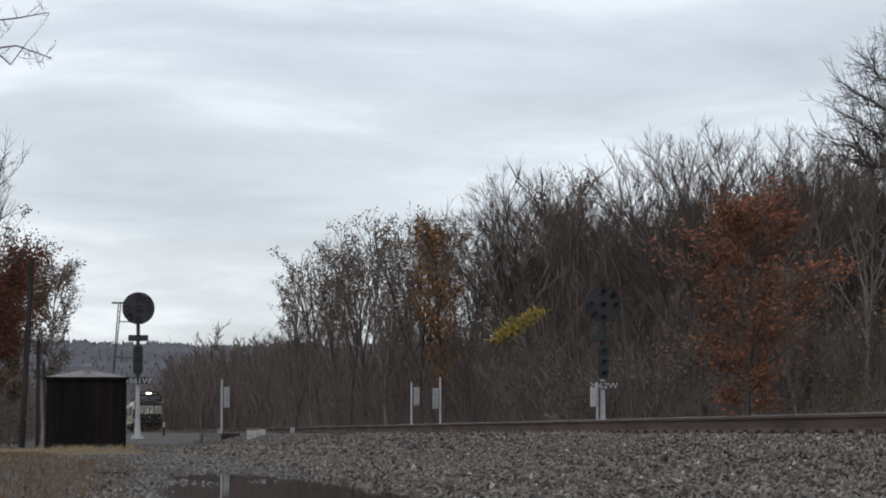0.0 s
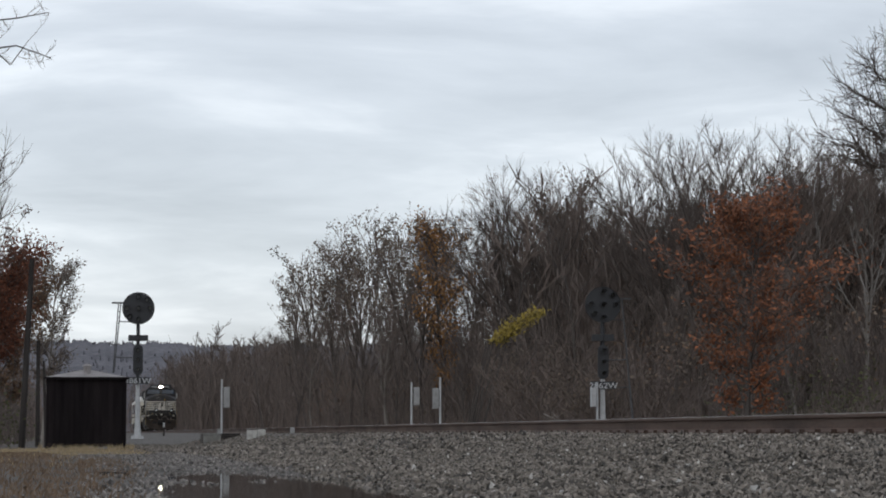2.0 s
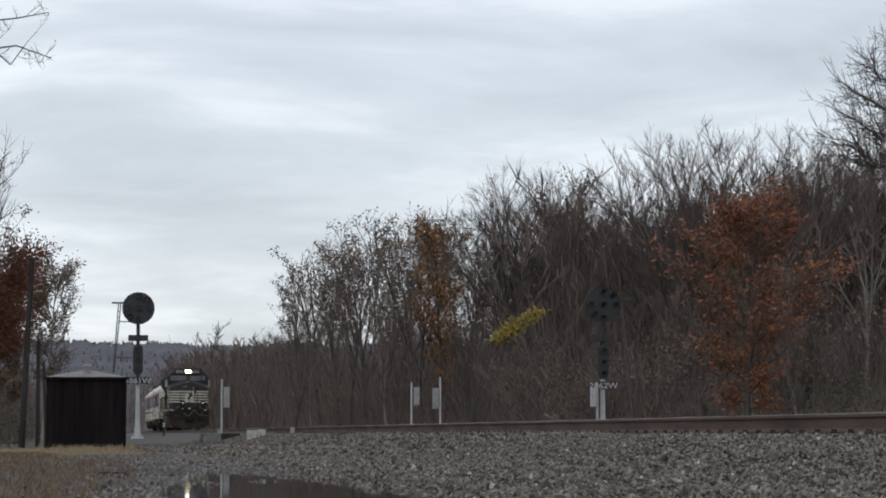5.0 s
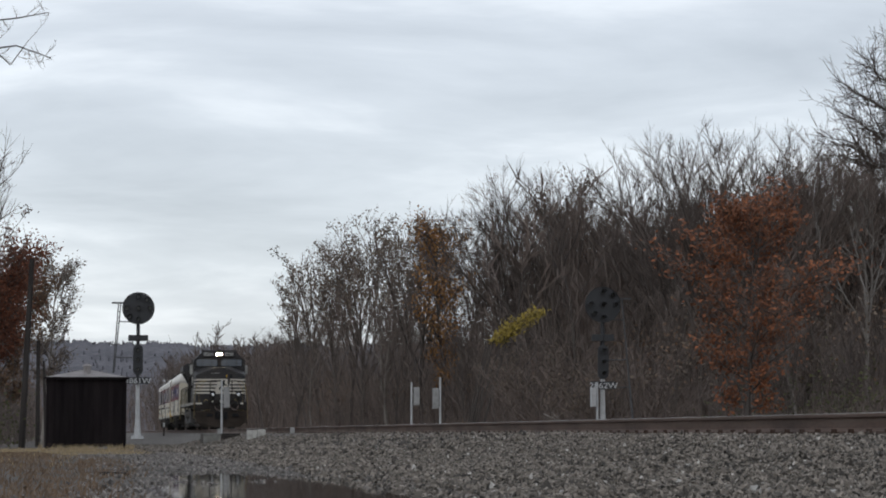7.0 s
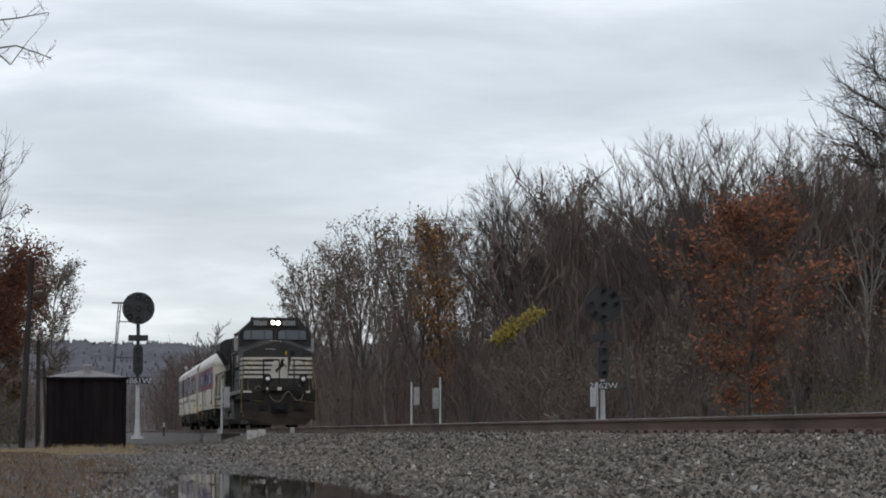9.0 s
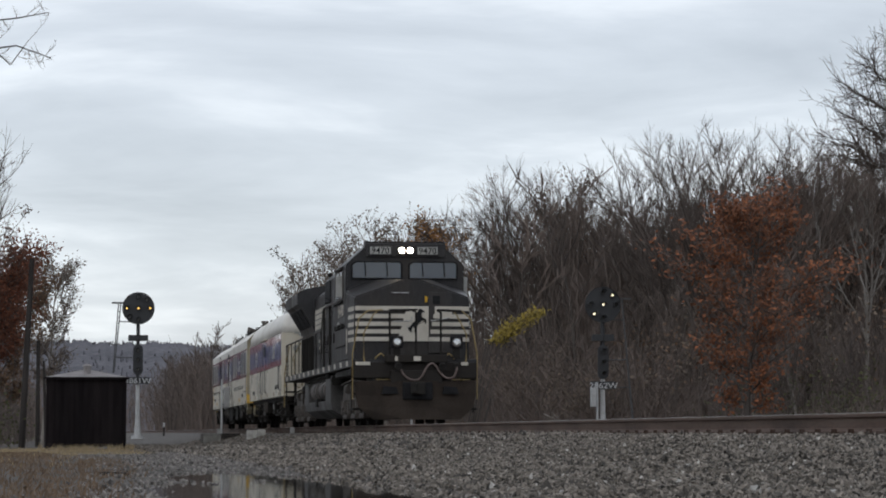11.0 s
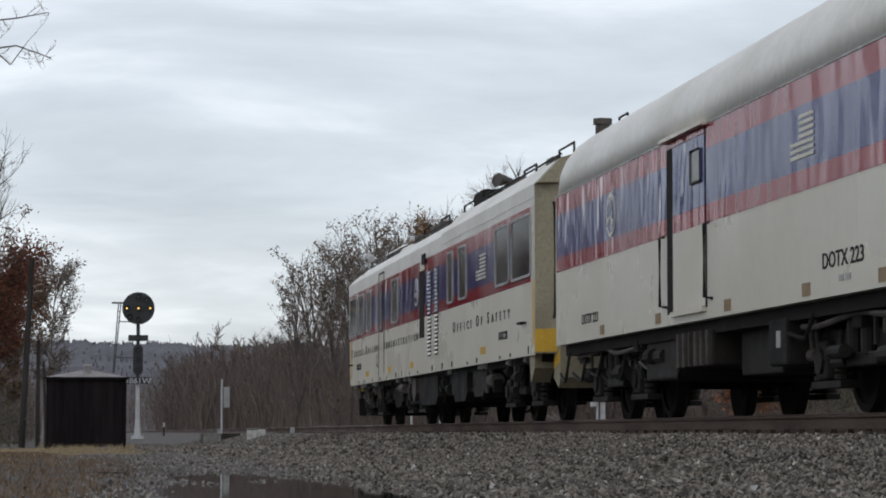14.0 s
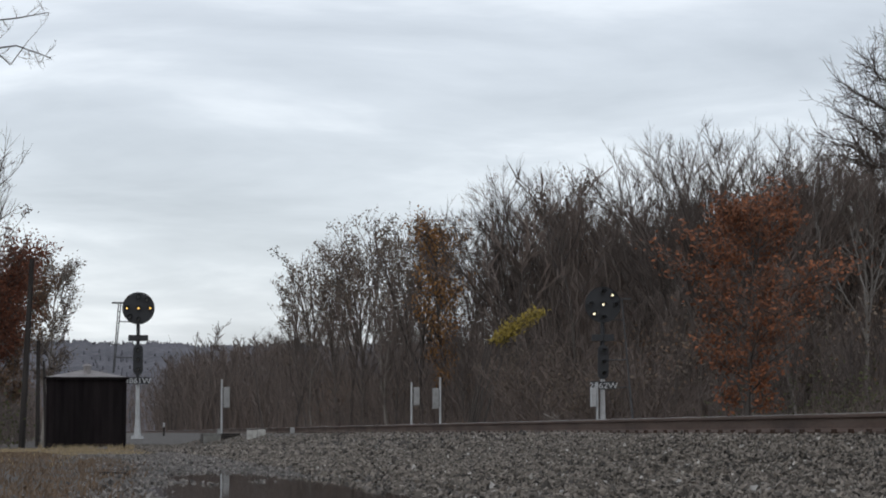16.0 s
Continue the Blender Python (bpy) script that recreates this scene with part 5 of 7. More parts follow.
    bmesh.ops.create_uvsphere(bm, u_segments=16, v_segments=8, radius=0.3, matrix=pose(-0.4, 4.9, 3.95))
    part("roof_dome", bm, M_ROOF, C, smooth=True)
    bm = B()
    prism(bm, [(-0.98, 3.70), (-0.88, 3.98), (0.88, 3.98), (0.98, 3.70)], 20.9, 23.9)
    ru = part("roof_clerestory", bm, M_ROOF, C)
    for k in range(6):
        bm = B()
        prism(bm, [(-0.962, 3.80), (-0.925, 3.91), (-0.935, 3.92), (-0.972, 3.80)], 21.1 + 0.46 * k, 21.4 + 0.46 * k)
        part("vent_slot", bm, M_INK, ru)
    bm = B()
    rod(bm, (-1.12, 25.95, 3.65), (-1.12, 25.95, 3.9), 0.025)
    bmesh.ops.create_uvsphere(bm, u_segments=16, v_segments=10, radius=0.115, matrix=pose(-1.12, 25.95, 4.0))
    part("search_lamp", bm, M_CHROME, C, "round chrome search lamp", smooth=True)
    bm = B()
    rod(bm, (-1.2, 25.8, 3.66), (-1.36, 26.1, 3.62), 0.05, n=12)
    rod(bm, (-1.12, 26.0, 3.7), (-1.3, 26.35, 3.66), 0.05, n=12)
    box(bm, -1.15, -0.95, 26.0, 26.3, 3.68, 3.82, 0.02)
    part("roof_camera", bm, M_TRUCK, C)
    under_gear(C, ((0.9, 7.6), (9.5, 11.6), (14.3, 26.0)), 312)
    sill_brackets(C, 1.0, 26.0, 313)
    coach_truck(C, 3.4)
    coach_truck(C, 24.0)
    coach_truck(C, 16.4, 1.9)
    coupler(C, -0.55, -1)
    TRAIN.append((C, 39.9))
    return C


locomotive()
coach_short()
coach_long()
# ---------------------------------------------------------------- trees
M_BARK = mat("grey_bark", (0.10, 0.087, 0.079), 0.92, dark=(0.075, 0.064, 0.057), scale=3.0, amount=0.8, rand=0.3, stretch=(1, 1, 0.25))
M_TWIG = mat("bare_twigs", (0.15, 0.12, 0.107), 0.95, dark=(0.11, 0.088, 0.078), scale=0.5, amount=0.8, rand=0.3, fine=0)
M_DARK_BARK = mat("dark_wet_bark", (0.085, 0.073, 0.066), 0.9, dark=(0.05, 0.043, 0.039), scale=3.0, amount=0.8, rand=0.3, stretch=(1, 1, 0.25))
M_PALE_BARK = mat("pale_bark", (0.25, 0.23, 0.21), 0.9, dark=(0.12, 0.105, 0.095), scale=3.0, amount=0.7, rand=0.25, stretch=(1, 1, 0.25))
M_LEAF_RUST = mat("rust_leaves", (0.25, 0.09, 0.038), 0.8, dark=(0.14, 0.056, 0.028), scale=0.7, amount=0.9, island=0.45, fine=0)
M_LEAF_DARK = mat("dark_rust_leaves", (0.16, 0.055, 0.028), 0.85, dark=(0.10, 0.038, 0.022), scale=0.7, amount=0.9, island=0.4, fine=0)
M_LEAF_BROWN = mat("brown_leaves", (0.16, 0.095, 0.055), 0.85, dark=(0.105, 0.066, 0.042), scale=0.6, amount=0.9, island=0.4, fine=0)
M_LEAF_DULL = mat("dull_leaves", (0.15, 0.115, 0.088), 0.85, dark=(0.10, 0.082, 0.062), scale=0.6, amount=0.9, island=0.4, fine=0)
M_LEAF_GOLD = mat("golden_leaves", (0.32, 0.16, 0.05), 0.8, dark=(0.20, 0.10, 0.04), scale=0.6, amount=0.9, island=0.4, fine=0)
M_LEAF_YELLOW = mat("yellow_leaves", (0.33, 0.25, 0.045), 0.8, dark=(0.2, 0.15, 0.03), scale=0.8, amount=0.9, island=0.35, fine=0)
M_LEAF_GREEN = mat("green_leaves", (0.07, 0.075, 0.025), 0.85, dark=(0.045, 0.05, 0.02), scale=0.8, amount=0.9, island=0.4, fine=0)


def limb(store, p, d, length, r0, r1, sides, segs, bend, rng, lift=0.0):
    """One tapered, slightly crooked branch; returns the points along it."""
    verts, faces = store
    pts = [p.copy()]
    for k in range(segs):
        d = (d + Vector((rng.uniform(-bend, bend), rng.uniform(-bend, bend), rng.uniform(-bend, bend) + lift))).normalized()
        p = p + d * (length / segs)
        pts.append(p.copy())
    q = None
    for k, c in enumerate(pts):
        t = (pts[min(k + 1, segs)] - pts[max(k - 1, 0)]).normalized()
        q = t.to_track_quat("Z", "Y")
        r = r0 + (r1 - r0) * k / segs
        for s in range(sides):
            a = 2 * math.pi * s / sides
            verts.append(tuple(c + q @ Vector((r * math.cos(a), r * math.sin(a), 0))))
    b = len(verts) - sides * (segs + 1)
    for k in range(segs):
        for s in range(sides):
            i, j = b + k * sides + s, b + k * sides + (s + 1) % sides
            faces.append((i, j, j + sides, i + sides))
    return pts, d


def leaf(store, p, size, rng):
    verts, faces = store
    u = Vector((rng.uniform(-1, 1), rng.uniform(-1, 1), rng.uniform(-1, 1))).normalized()
    w = u.orthogonal().normalized()
    b = len(verts)
    for a, c in ((-0.5, 0), (0, -0.34), (0.5, 0), (0, 0.34)):
        verts.append(tuple(p + u * (a * size) + w * (c * size)))
    faces.append((b, b + 1, b + 2, b + 3))


def tree_meshes(seed, height, spread, clear, n1, n2, n3, n4=0, trunk_r=None, leaves=0, leaf_size=0.2, up=0.5, twig_r=0.014, lean=0.05, fork=False, leaf_low=0.0, round_crown=False, gaps=0.0):
    """Meshes of one tree: trunk with limbs, twigs, leaves. clear: bare part of the trunk."""
    rng = random.Random(seed)
    wood, twigs, leafs = ([], []), ([], []), ([], [])
    trunk_r = trunk_r or height * 0.012
    spine, _ = limb(wood, Vector((0, 0, -0.3)), Vector((rng.uniform(-lean, lean), rng.uniform(-lean, lean), 1)), height * (0.72 if fork else 0.9), trunk_r, trunk_r * 0.16, 7, 10, 0.07, rng, 0.03)
    for i in range(n1):
        f = clear + (1 - clear) * (i + rng.random()) / n1
        k = f * (len(spine) - 1)
        p = spine[int(k)].lerp(spine[min(int(k) + 1, len(spine) - 1)], k - int(k))
        a = i * 2.4 + rng.uniform(-0.5, 0.5)
        shape = math.sin(math.pi * min(1, 0.28 + 0.72 * (1 - f) / (1 - clear + 1e-6) * 0.95)) * 0.8 + 0.3
        if round_crown:
            shape = 0.25 + 0.85 * math.sin(math.pi * (0.06 + 0.8 * (f - clear) / (1 - clear)))
        ln = spread * shape * rng.uniform(0.75, 1.2)
        d = Vector((math.cos(a), math.sin(a), up + rng.uniform(-0.2, 0.4) + 0.5 * f)).normalized()
        b1, _ = limb(wood, p, d, ln, trunk_r * 0.42 * (1.1 - 0.6 * f), 0.02, 5, 5, 0.16, rng, 0.06)
        for j in range(n2):
            g = (0.25 + 0.75 * (j + rng.random()) / n2) * 5
            p2 = b1[int(g)].lerp(b1[min(int(g) + 1, 5)], g - int(g)) if g < 5 else b1[5]
            dd = (b1[5] - b1[0]).normalized()
            d2 = (dd + Vector((rng.uniform(-0.9, 0.9), rng.uniform(-0.9, 0.9), rng.uniform(-0.3, 0.9)))).normalized()
            b2, _ = limb(twigs, p2, d2, ln * rng.uniform(0.28, 0.5), 0.028 * height / 15 + 0.008, twig_r * 0.8, 3, 2, 0.2, rng, 0.06)
            thin = rng.random() < gaps
            for q in range(n3):
                h = rng.uniform(0.2, 0.999) * 2
                p3 = b2[int(h)].lerp(b2[int(h) + 1], h - int(h))
                d3 = ((b2[2] - b2[0]).normalized() + Vector((rng.uniform(-0.9, 0.9), rng.uniform(-0.9, 0.9), rng.uniform(-0.5, 0.9)))).normalized()
                b3, _ = limb(twigs, p3, d3, ln * rng.uniform(0.14, 0.34), twig_r, twig_r * 0.5, 3, 1, 0.15, rng, 0.05)
                for s in range(n4):
                    d4 = (d3 + Vector((rng.uniform(-0.9, 0.9), rng.uniform(-0.9, 0.9), rng.uniform(-0.5, 0.8)))).normalized()
                    limb(twigs, b3[0].lerp(b3[1], 0.35 + 0.3 * s), d4, ln * rng.uniform(0.08, 0.18), twig_r * 0.7, twig_r * 0.4, 3, 1, 0.1, rng)
                for s in range(leaves):
                    if thin or rng.random() < leaf_low * (1 - f):
                        continue
                    leaf(leafs, b3[s % 2] + Vector((rng.gauss(0, 1), rng.gauss(0, 1), rng.gauss(0, 1))) * leaf_size * 1.3, leaf_size * rng.uniform(0.6, 1.3), rng)
    # bring the whole to the height asked for
    k = height / max(v[2] for v in twigs[0])
    return tuple(([(x * k, y * k, z * k) for x, y, z in v], f) for v, f in (wood, twigs, leafs))


def vase_tree(seed, height, spread, leaders, fork_at, sides, twigs_n, fine, twig_r, leaves=0, leaf_size=0.2, trunk_r=None, lean=0.05):
    """A tree whose trunk parts low down into rising leaders that open like a vase; leaves sit in tufts on the outer twigs."""
    rng = random.Random(seed)
    wood, twigs, leafs = ([], []), ([], []), ([], [])
    trunk_r = trunk_r or height * 0.012
    spine, _ = limb(wood, Vector((0, 0, -0.3)), Vector((rng.uniform(-lean, lean), rng.uniform(-lean, lean), 1)), height * fork_at * 1.5, trunk_r, trunk_r * 0.5, 7, 8, 0.06, rng, 0.02)
    for i in range(leaders):
        f = 0.45 + 0.55 * (i + rng.random()) / leaders
        k = min(f * 8, 7.99)
        p = spine[int(k)].lerp(spine[int(k) + 1], k - int(k))
        a = i * 2.4 + rng.uniform(-0.4, 0.4)
        out = spread / height * rng.uniform(0.35, 1.0) * (2.7 - 1.5 * f)
        b1, _ = limb(wood, p, Vector((out * math.cos(a), out * math.sin(a), 1)).normalized(), (height - p.z) * rng.uniform(0.78, 1.0), trunk_r * 0.5, 0.016, 5, 8, 0.18, rng, 0.012)
        for j in range(sides):
            g = 0.22 + 0.78 * (j + rng.random()) / sides
            k = min(g * 8, 7.99)
            p2 = b1[int(k)].lerp(b1[int(k) + 1], k - int(k))
            dd = (b1[8] - b1[0]).normalized()
            d2 = (dd * 0.7 + Vector((rng.uniform(-1, 1), rng.uniform(-1, 1), rng.uniform(-0.2, 0.5)))).normalized()
            ln = height * 0.19 * rng.uniform(0.6, 1.15) * (1.15 - 0.45 * g)
            b2, _ = limb(twigs, p2, d2, ln, 0.026 * (1.2 - 0.6 * g), twig_r, 3, 3, 0.18, rng, 0.08)
            tuft = rng.random() < 0.8
            for q in range(twigs_n):
                h = rng.uniform(0.25, 0.999) * 3
                p3 = b2[int(h)].lerp(b2[int(h) + 1], h - int(h))
                d3 = ((b2[3] - b2[0]).normalized() + Vector((rng.uniform(-0.7, 0.7), rng.uniform(-0.7, 0.7), rng.uniform(-0.2, 0.7)))).normalized()
                b3, _ = limb(twigs, p3, d3, ln * rng.uniform(0.22, 0.5), twig_r, twig_r * 0.55, 3, 1, 0.15, rng, 0.06)
                for w in range(fine):
                    d4 = (d3 + Vector((rng.uniform(-0.7, 0.7), rng.uniform(-0.7, 0.7), rng.uniform(-0.2, 0.6)))).normalized()
                    limb(twigs, b3[0].lerp(b3[1], rng.uniform(0.3, 1.0)), d4, ln * rng.uniform(0.12, 0.32), twig_r * 0.65, twig_r * 0.35, 3, 1, 0.1, rng)
                if leaves and tuft and g > 0.35:
                    for w in range(leaves):
                        leaf(leafs, b3[1] + Vector((rng.gauss(0, 1), rng.gauss(0, 1), rng.gauss(0, 1))) * leaf_size * 0.9, leaf_size * rng.uniform(0.6, 1.3), rng)
    k = height / max(v[2] for v in twigs[0])
    return tuple(([(x * k, y * k, z * k) for x, y, z in v], f) for v, f in (wood, twigs, leafs))


def plant(name, parts, m, label, category, group, mats, scale=1.0):
    e = thing(name, m, label, category, group)
    for nm, data, mt in zip(("trunk", "crown", "foliage"), parts, mats):
        if data and data[0]:
            o = raw(nm, data[0], data[1], mt, e, smooth=nm == "trunk")
            if nm == "foliage":
                o["label"] = "autumn leaves still on the crown"
    return e


def replant(ob, x, y, turn, size, tall=1.0):
    o = copy_thing(ob, pose(x, y, ground_z(x, y) - 0.05, 0, 0, turn))
    o.scale = (size, size, size * tall)
    return o


WOODS = "trees of the trackside wood"
BARE = "bare grey-brown deciduous tree at the edge of the wood"
THIN = "bare tree keeping a few dull brown leaves"
H0 = 15.0


def proto(seed, label, mats, **kw):
    return plant("tree", tree_meshes(seed, H0, **kw), pose(400 + 9 * seed, 900, 0), label, "tree", WOODS, mats)


def vase(seed, label, mats, **kw):
    return plant("tree", vase_tree(seed, H0, **kw), pose(400 + 9 * seed, 900, 0), label, "tree", WOODS, mats)


bare = [vase(41, BARE, (M_BARK, M_TWIG, None), spread=5.0, leaders=9, fork_at=0.3, sides=15, twigs_n=7, fine=3, twig_r=0.011),
        vase(42, BARE, (M_BARK, M_TWIG, None), spread=4.5, leaders=8, fork_at=0.35, sides=15, twigs_n=7, fine=3, twig_r=0.011, lean=0.1),
        vase(43, BARE, (M_BARK, M_TWIG, None), spread=5.8, leaders=9, fork_at=0.26, sides=14, twigs_n=7, fine=3, twig_r=0.011, lean=0.08)]
dull = [vase(44, THIN, (M_DARK_BARK, M_TWIG, M_LEAF_DULL), spread=4.2, leaders=10, fork_at=0.3, sides=9, twigs_n=5, fine=1, twig_r=0.017, leaves=4, leaf_size=0.2, lean=0.1, trunk_r=0.17),
        vase(45, THIN, (M_DARK_BARK, M_TWIG, M_LEAF_DULL), spread=3.6, leaders=9, fork_at=0.36, sides=9, twigs_n=5, fine=1, twig_r=0.017, leaves=4, leaf_size=0.2, lean=0.12, trunk_r=0.16),
        vase(52, THIN, (M_DARK_BARK, M_TWIG, M_LEAF_DULL), spread=4.8, leaders=11, fork_at=0.25, sides=9, twigs_n=5, fine=1, twig_r=0.017, leaves=3, leaf_size=0.2, lean=0.1, trunk_r=0.17)]
gold = proto(46, "tall tree with thinning golden-brown autumn leaves", (M_BARK, M_TWIG, M_LEAF_GOLD), spread=2.6, clear=0.25, n1=22, n2=8, n3=6, leaves=5, leaf_size=0.18, up=1.1)
rusty = proto(47, "tall tree with thinning rust-brown autumn leaves", (M_BARK, M_TWIG, M_LEAF_BROWN), spread=3.4, clear=0.4, n1=20, n2=8, n3=6, leaves=6, leaf_size=0.2, up=1.0)
inner = [proto(48, "bare tree inside the wood", (M_BARK, M_TWIG, None), spread=4.8, clear=0.15, n1=20, n2=6, n3=4, n4=0, twig_r=0.026, up=0.8),
         proto(49, "bare tree inside the wood", (M_BARK, M_TWIG, None), spread=4.2, clear=0.2, n1=20, n2=6, n3=4, n4=0, twig_r=0.026, up=0.9, lean=0.12)]
far = proto(50, "distant bare tree in the brown wood", (M_BARK, M_TWIG, None), spread=4.2, clear=0.12, n1=12, n2=5, n3=3, n4=0, twig_r=0.055, up=0.8)
small = proto(51, "pale-stemmed bare sapling in the undergrowth", (M_PALE_BARK, M_TWIG, None), spread=3.0, clear=0.2, n1=14, n2=5, n3=4, n4=0, twig_r=0.03, up=1.0, lean=0.2)

rng = random.Random(7)
# the wood's edge: place along and across the track, height of the top above the eye
EDGE_BARE = [(18.7, 371, 14.8), (17.8, 174, 14.8), (19.5, 178, 14.8), (17.3, 156, 14.8), (18.3, 154, 15.8), (19.4, 153, 15.8), (20.4, 150, 15.8), (27.5, 174, 15.8), (27.4, 167, 15.8),
             (24.3, 146, 15.8), (23.5, 137, 15.8), (24.1, 133, 15.8), (24.4, 129, 15.8), (25.7, 130, 15.8), (28.0, 133, 15.8), (28.4, 130, 15.8), (31.0, 134, 15.8), (33.1, 136, 15.8), (35.0, 138, 15.8), (35.7, 135, 15.8)]
EDGE_DULL = [(18.2, 298, 12.2), (15.4, 285, 14.6), (15.6, 272, 17.0), (15.3, 253, 18.6), (15.2, 234, 18.6), (14.9, 222, 17.6), (15.2, 212, 17.6), (15.3, 202, 17.2), (15.3, 190, 16.6), (15.3, 179, 16.1)]
EDGE = [(p, bare) for p in EDGE_BARE] + [(p, dull) for p in EDGE_DULL] + [((15.6, 169, 14.8), [gold]), ((23.0, 158, 15.8), [rusty])]
for (x, y, top), kinds in EDGE:
    h = top + 0.3 - ground_z(x, y)
    k = h / H0
    replant(rng.choice(kinds), x, y, rng.uniform(0, 360), k * rng.uniform(0.97, 1.03) * (1.03 if x > 23 else 1.02))
    # lower trees standing behind and beside it
    for j in range(5 if x > 17 else 3):
        xx, yy = x + rng.uniform(1.5, 14), y + rng.uniform(-12, 14)
        replant(rng.choice(inner), xx, yy, rng.uniform(0, 360), k * (rng.uniform(0.74, 0.94) if x > 17 else rng.uniform(0.45, 0.68)), rng.uniform(0.85, 1.0))
    if y < 240:
        replant(rng.choice(inner + [small]), x - rng.uniform(1, 5), y - rng.uniform(2, 14), rng.uniform(0, 360), k * rng.uniform(0.3, 0.62), 1.0)
for k in range(16):
    x, y = rng.uniform(16, 27), 70 + 62 * (k + rng.random()) / 16
    replant(rng.choice([small, inner[0], inner[1]]), x, y, rng.uniform(0, 360), rng.uniform(0.28, 0.46), 1.0)
# the close-grown heart of the wood behind its edge
deep = random.Random(17)
for k in range(64):
    y = deep.uniform(134, 190)
    x = -8 + y * (0.165 + 0.15 * (k + deep.random()) / 64)
    replant(far, x, y, deep.uniform(0, 360), (15.0 - ground_z(x, y)) / H0 * deep.uniform(0.78, 1.0), 1.0)
# far woods that close the view down the line and on the camera's side, joined
FAR_SPOTS = []


def far_tree(x, y, turn, size):
    FAR_SPOTS.append((x, y, turn, size))


for k in range(30):
    y = rng.uniform(400, 900)
    x = -8 + (y / 1000) * rng.uniform(-75, 52)
    if abs(x) < 6 and y < 495:
        continue
    far_tree(x, y, rng.uniform(0, 360), rng.uniform(0.75, 1.05))
for x, y, s in ((9.9, 351, 1.02), (11.6, 362, 0.92), (13.5, 372, 0.86), (11.5, 440, 0.95), (10.9, 482, 1.0), (14, 400, 0.9), (7.5, 520, 0.9), (15, 330, 0.85)):
    far_tree(x, y, rng.uniform(0, 360), s)
for k in range(30):
    y = rng.uniform(330, 640)
    far_tree(rng.uniform(7, 19) if k % 3 else rng.uniform(-32, -13), y, rng.uniform(0, 360), rng.uniform(0.6, 0.9))
for k in range(56):
    y = rng.uniform(345, 470)
    x = -8 + y * (0.034 + 0.048 * (k + rng.random()) / 56)
    far_tree(x, y, rng.uniform(0, 360), y / 400 * rng.uniform(0.66, 0.84) * (1.0 + 0.25 * smooth01((x - 8) / 12)))
# woods on the camera's side, past the hut and beside the line
for k in range(26):
    y = rng.uniform(90, 330)
    far_tree(-14 - 0.04 * (y - 100) - rng.uniform(0, 20), y, rng.uniform(0, 360), rng.uniform(0.8, 1.1))
for k in range(8):
    replant(rng.choice(dull), -13.5 - rng.uniform(0, 9), rng.uniform(85, 210), rng.uniform(0, 360), rng.uniform(0.8, 1.1), 1.0)
for k in range(12):
    far_tree(-17 - rng.uniform(0, 16), rng.uniform(18, 100), rng.uniform(0, 360), rng.uniform(0.6, 0.9))

for c in far.children:
    verts0, faces0 = np.array([v.co[:] for v in c.data.vertices]), [tuple(q.vertices) for q in c.data.polygons]
    name, mt = ("far_trunks", M_BARK) if c.name.startswith("trunk") else ("far_crowns", M_TWIG)
    vv, ff = [], []
    for x, y, turn, size in FAR_SPOTS:
        co, si = math.cos(radians(turn)) * size, math.sin(radians(turn)) * size
        b = len(vv)
        q = verts0 @ np.array([[co, si, 0], [-si, co, 0], [0, 0, size]]) + np.array([x, y, ground_z(x, y) - 0.05])
        vv += q.tolist()
        ff += [tuple(k + b for k in f) for f in faces0]
    tagged(raw(name, vv, ff, mt), "distant brown leafless woods beside the line", "wood", kind="stuff")

for ob in bare + dull + [gold, rusty, far, small] + inner:
    for c in list(ob.children):
        bpy.data.objects.remove(c)
    bpy.data.objects.remove(ob)

# single trees
OAK = "oak sapling tree full of rust-orange autumn leaves"
oak = plant("oak_tree", tree_meshes(61, 8.75, 2.35, 0.16, 30, 9, 6, 0, leaves=8, leaf_size=0.16, up=0.14, twig_r=0.012, leaf_low=0.42, round_crown=True, gaps=0.3), pose(13.9, 84.8, ground_z(13.9, 84.8)), OAK, "tree", "", (M_BARK, M_TWIG, M_LEAF_RUST))


def spray_shrub(foot, sprays, seed, label):
    """Thin stems that arch over, each with a long flat spray of leaves; sprays: start and end of the leafy part, from the foot."""
    rg = random.Random(seed)
    wood, twigs, leafs = ([], []), ([], []), ([], [])
    for a, b in sprays:
        a, b = Vector(a), Vector(b)
        for k in range(3):
            o = Vector((rg.gauss(0, 0.15), rg.gauss(0, 0.3), rg.gauss(0, 0.08)))
            limb(wood, Vector((rg.uniform(-0.4, 0.4), rg.uniform(-0.4, 0.4), -0.1)), (a + o).normalized(), (a + o).length, 0.04, 0.018, 5, 4, 0.02, rg)
            pts, d = limb(wood, a + o, (b - a).normalized(), (b - a).length, 0.018, 0.008, 4, 6, 0.06, rg)
            for j in range(26):
                f = rg.random()
                q = pts[int(f * 6)]
                dd = ((b - a).normalized() + Vector((rg.uniform(-0.8, 0.8), rg.uniform(-0.8, 0.8), rg.uniform(-0.5, 0.6)))).normalized()
                t, _ = limb(twigs, q, dd, rg.uniform(0.2, 0.6), 0.008, 0.004, 3, 2, 0.1, rg)
                for w in range(8):
                    leaf(leafs, t[1 + w % 2] + Vector((rg.gauss(0, 0.08), rg.gauss(0, 0.2), rg.gauss(0, 0.07))), rg.uniform(0.09, 0.16), rg)
    return plant("yellow_shrub", (wood, twigs, leafs), pose(foot[0], foot[1], ground_z(*foot)), label, "shrub", "", (M_BARK, M_TWIG, M_LEAF_YELLOW))


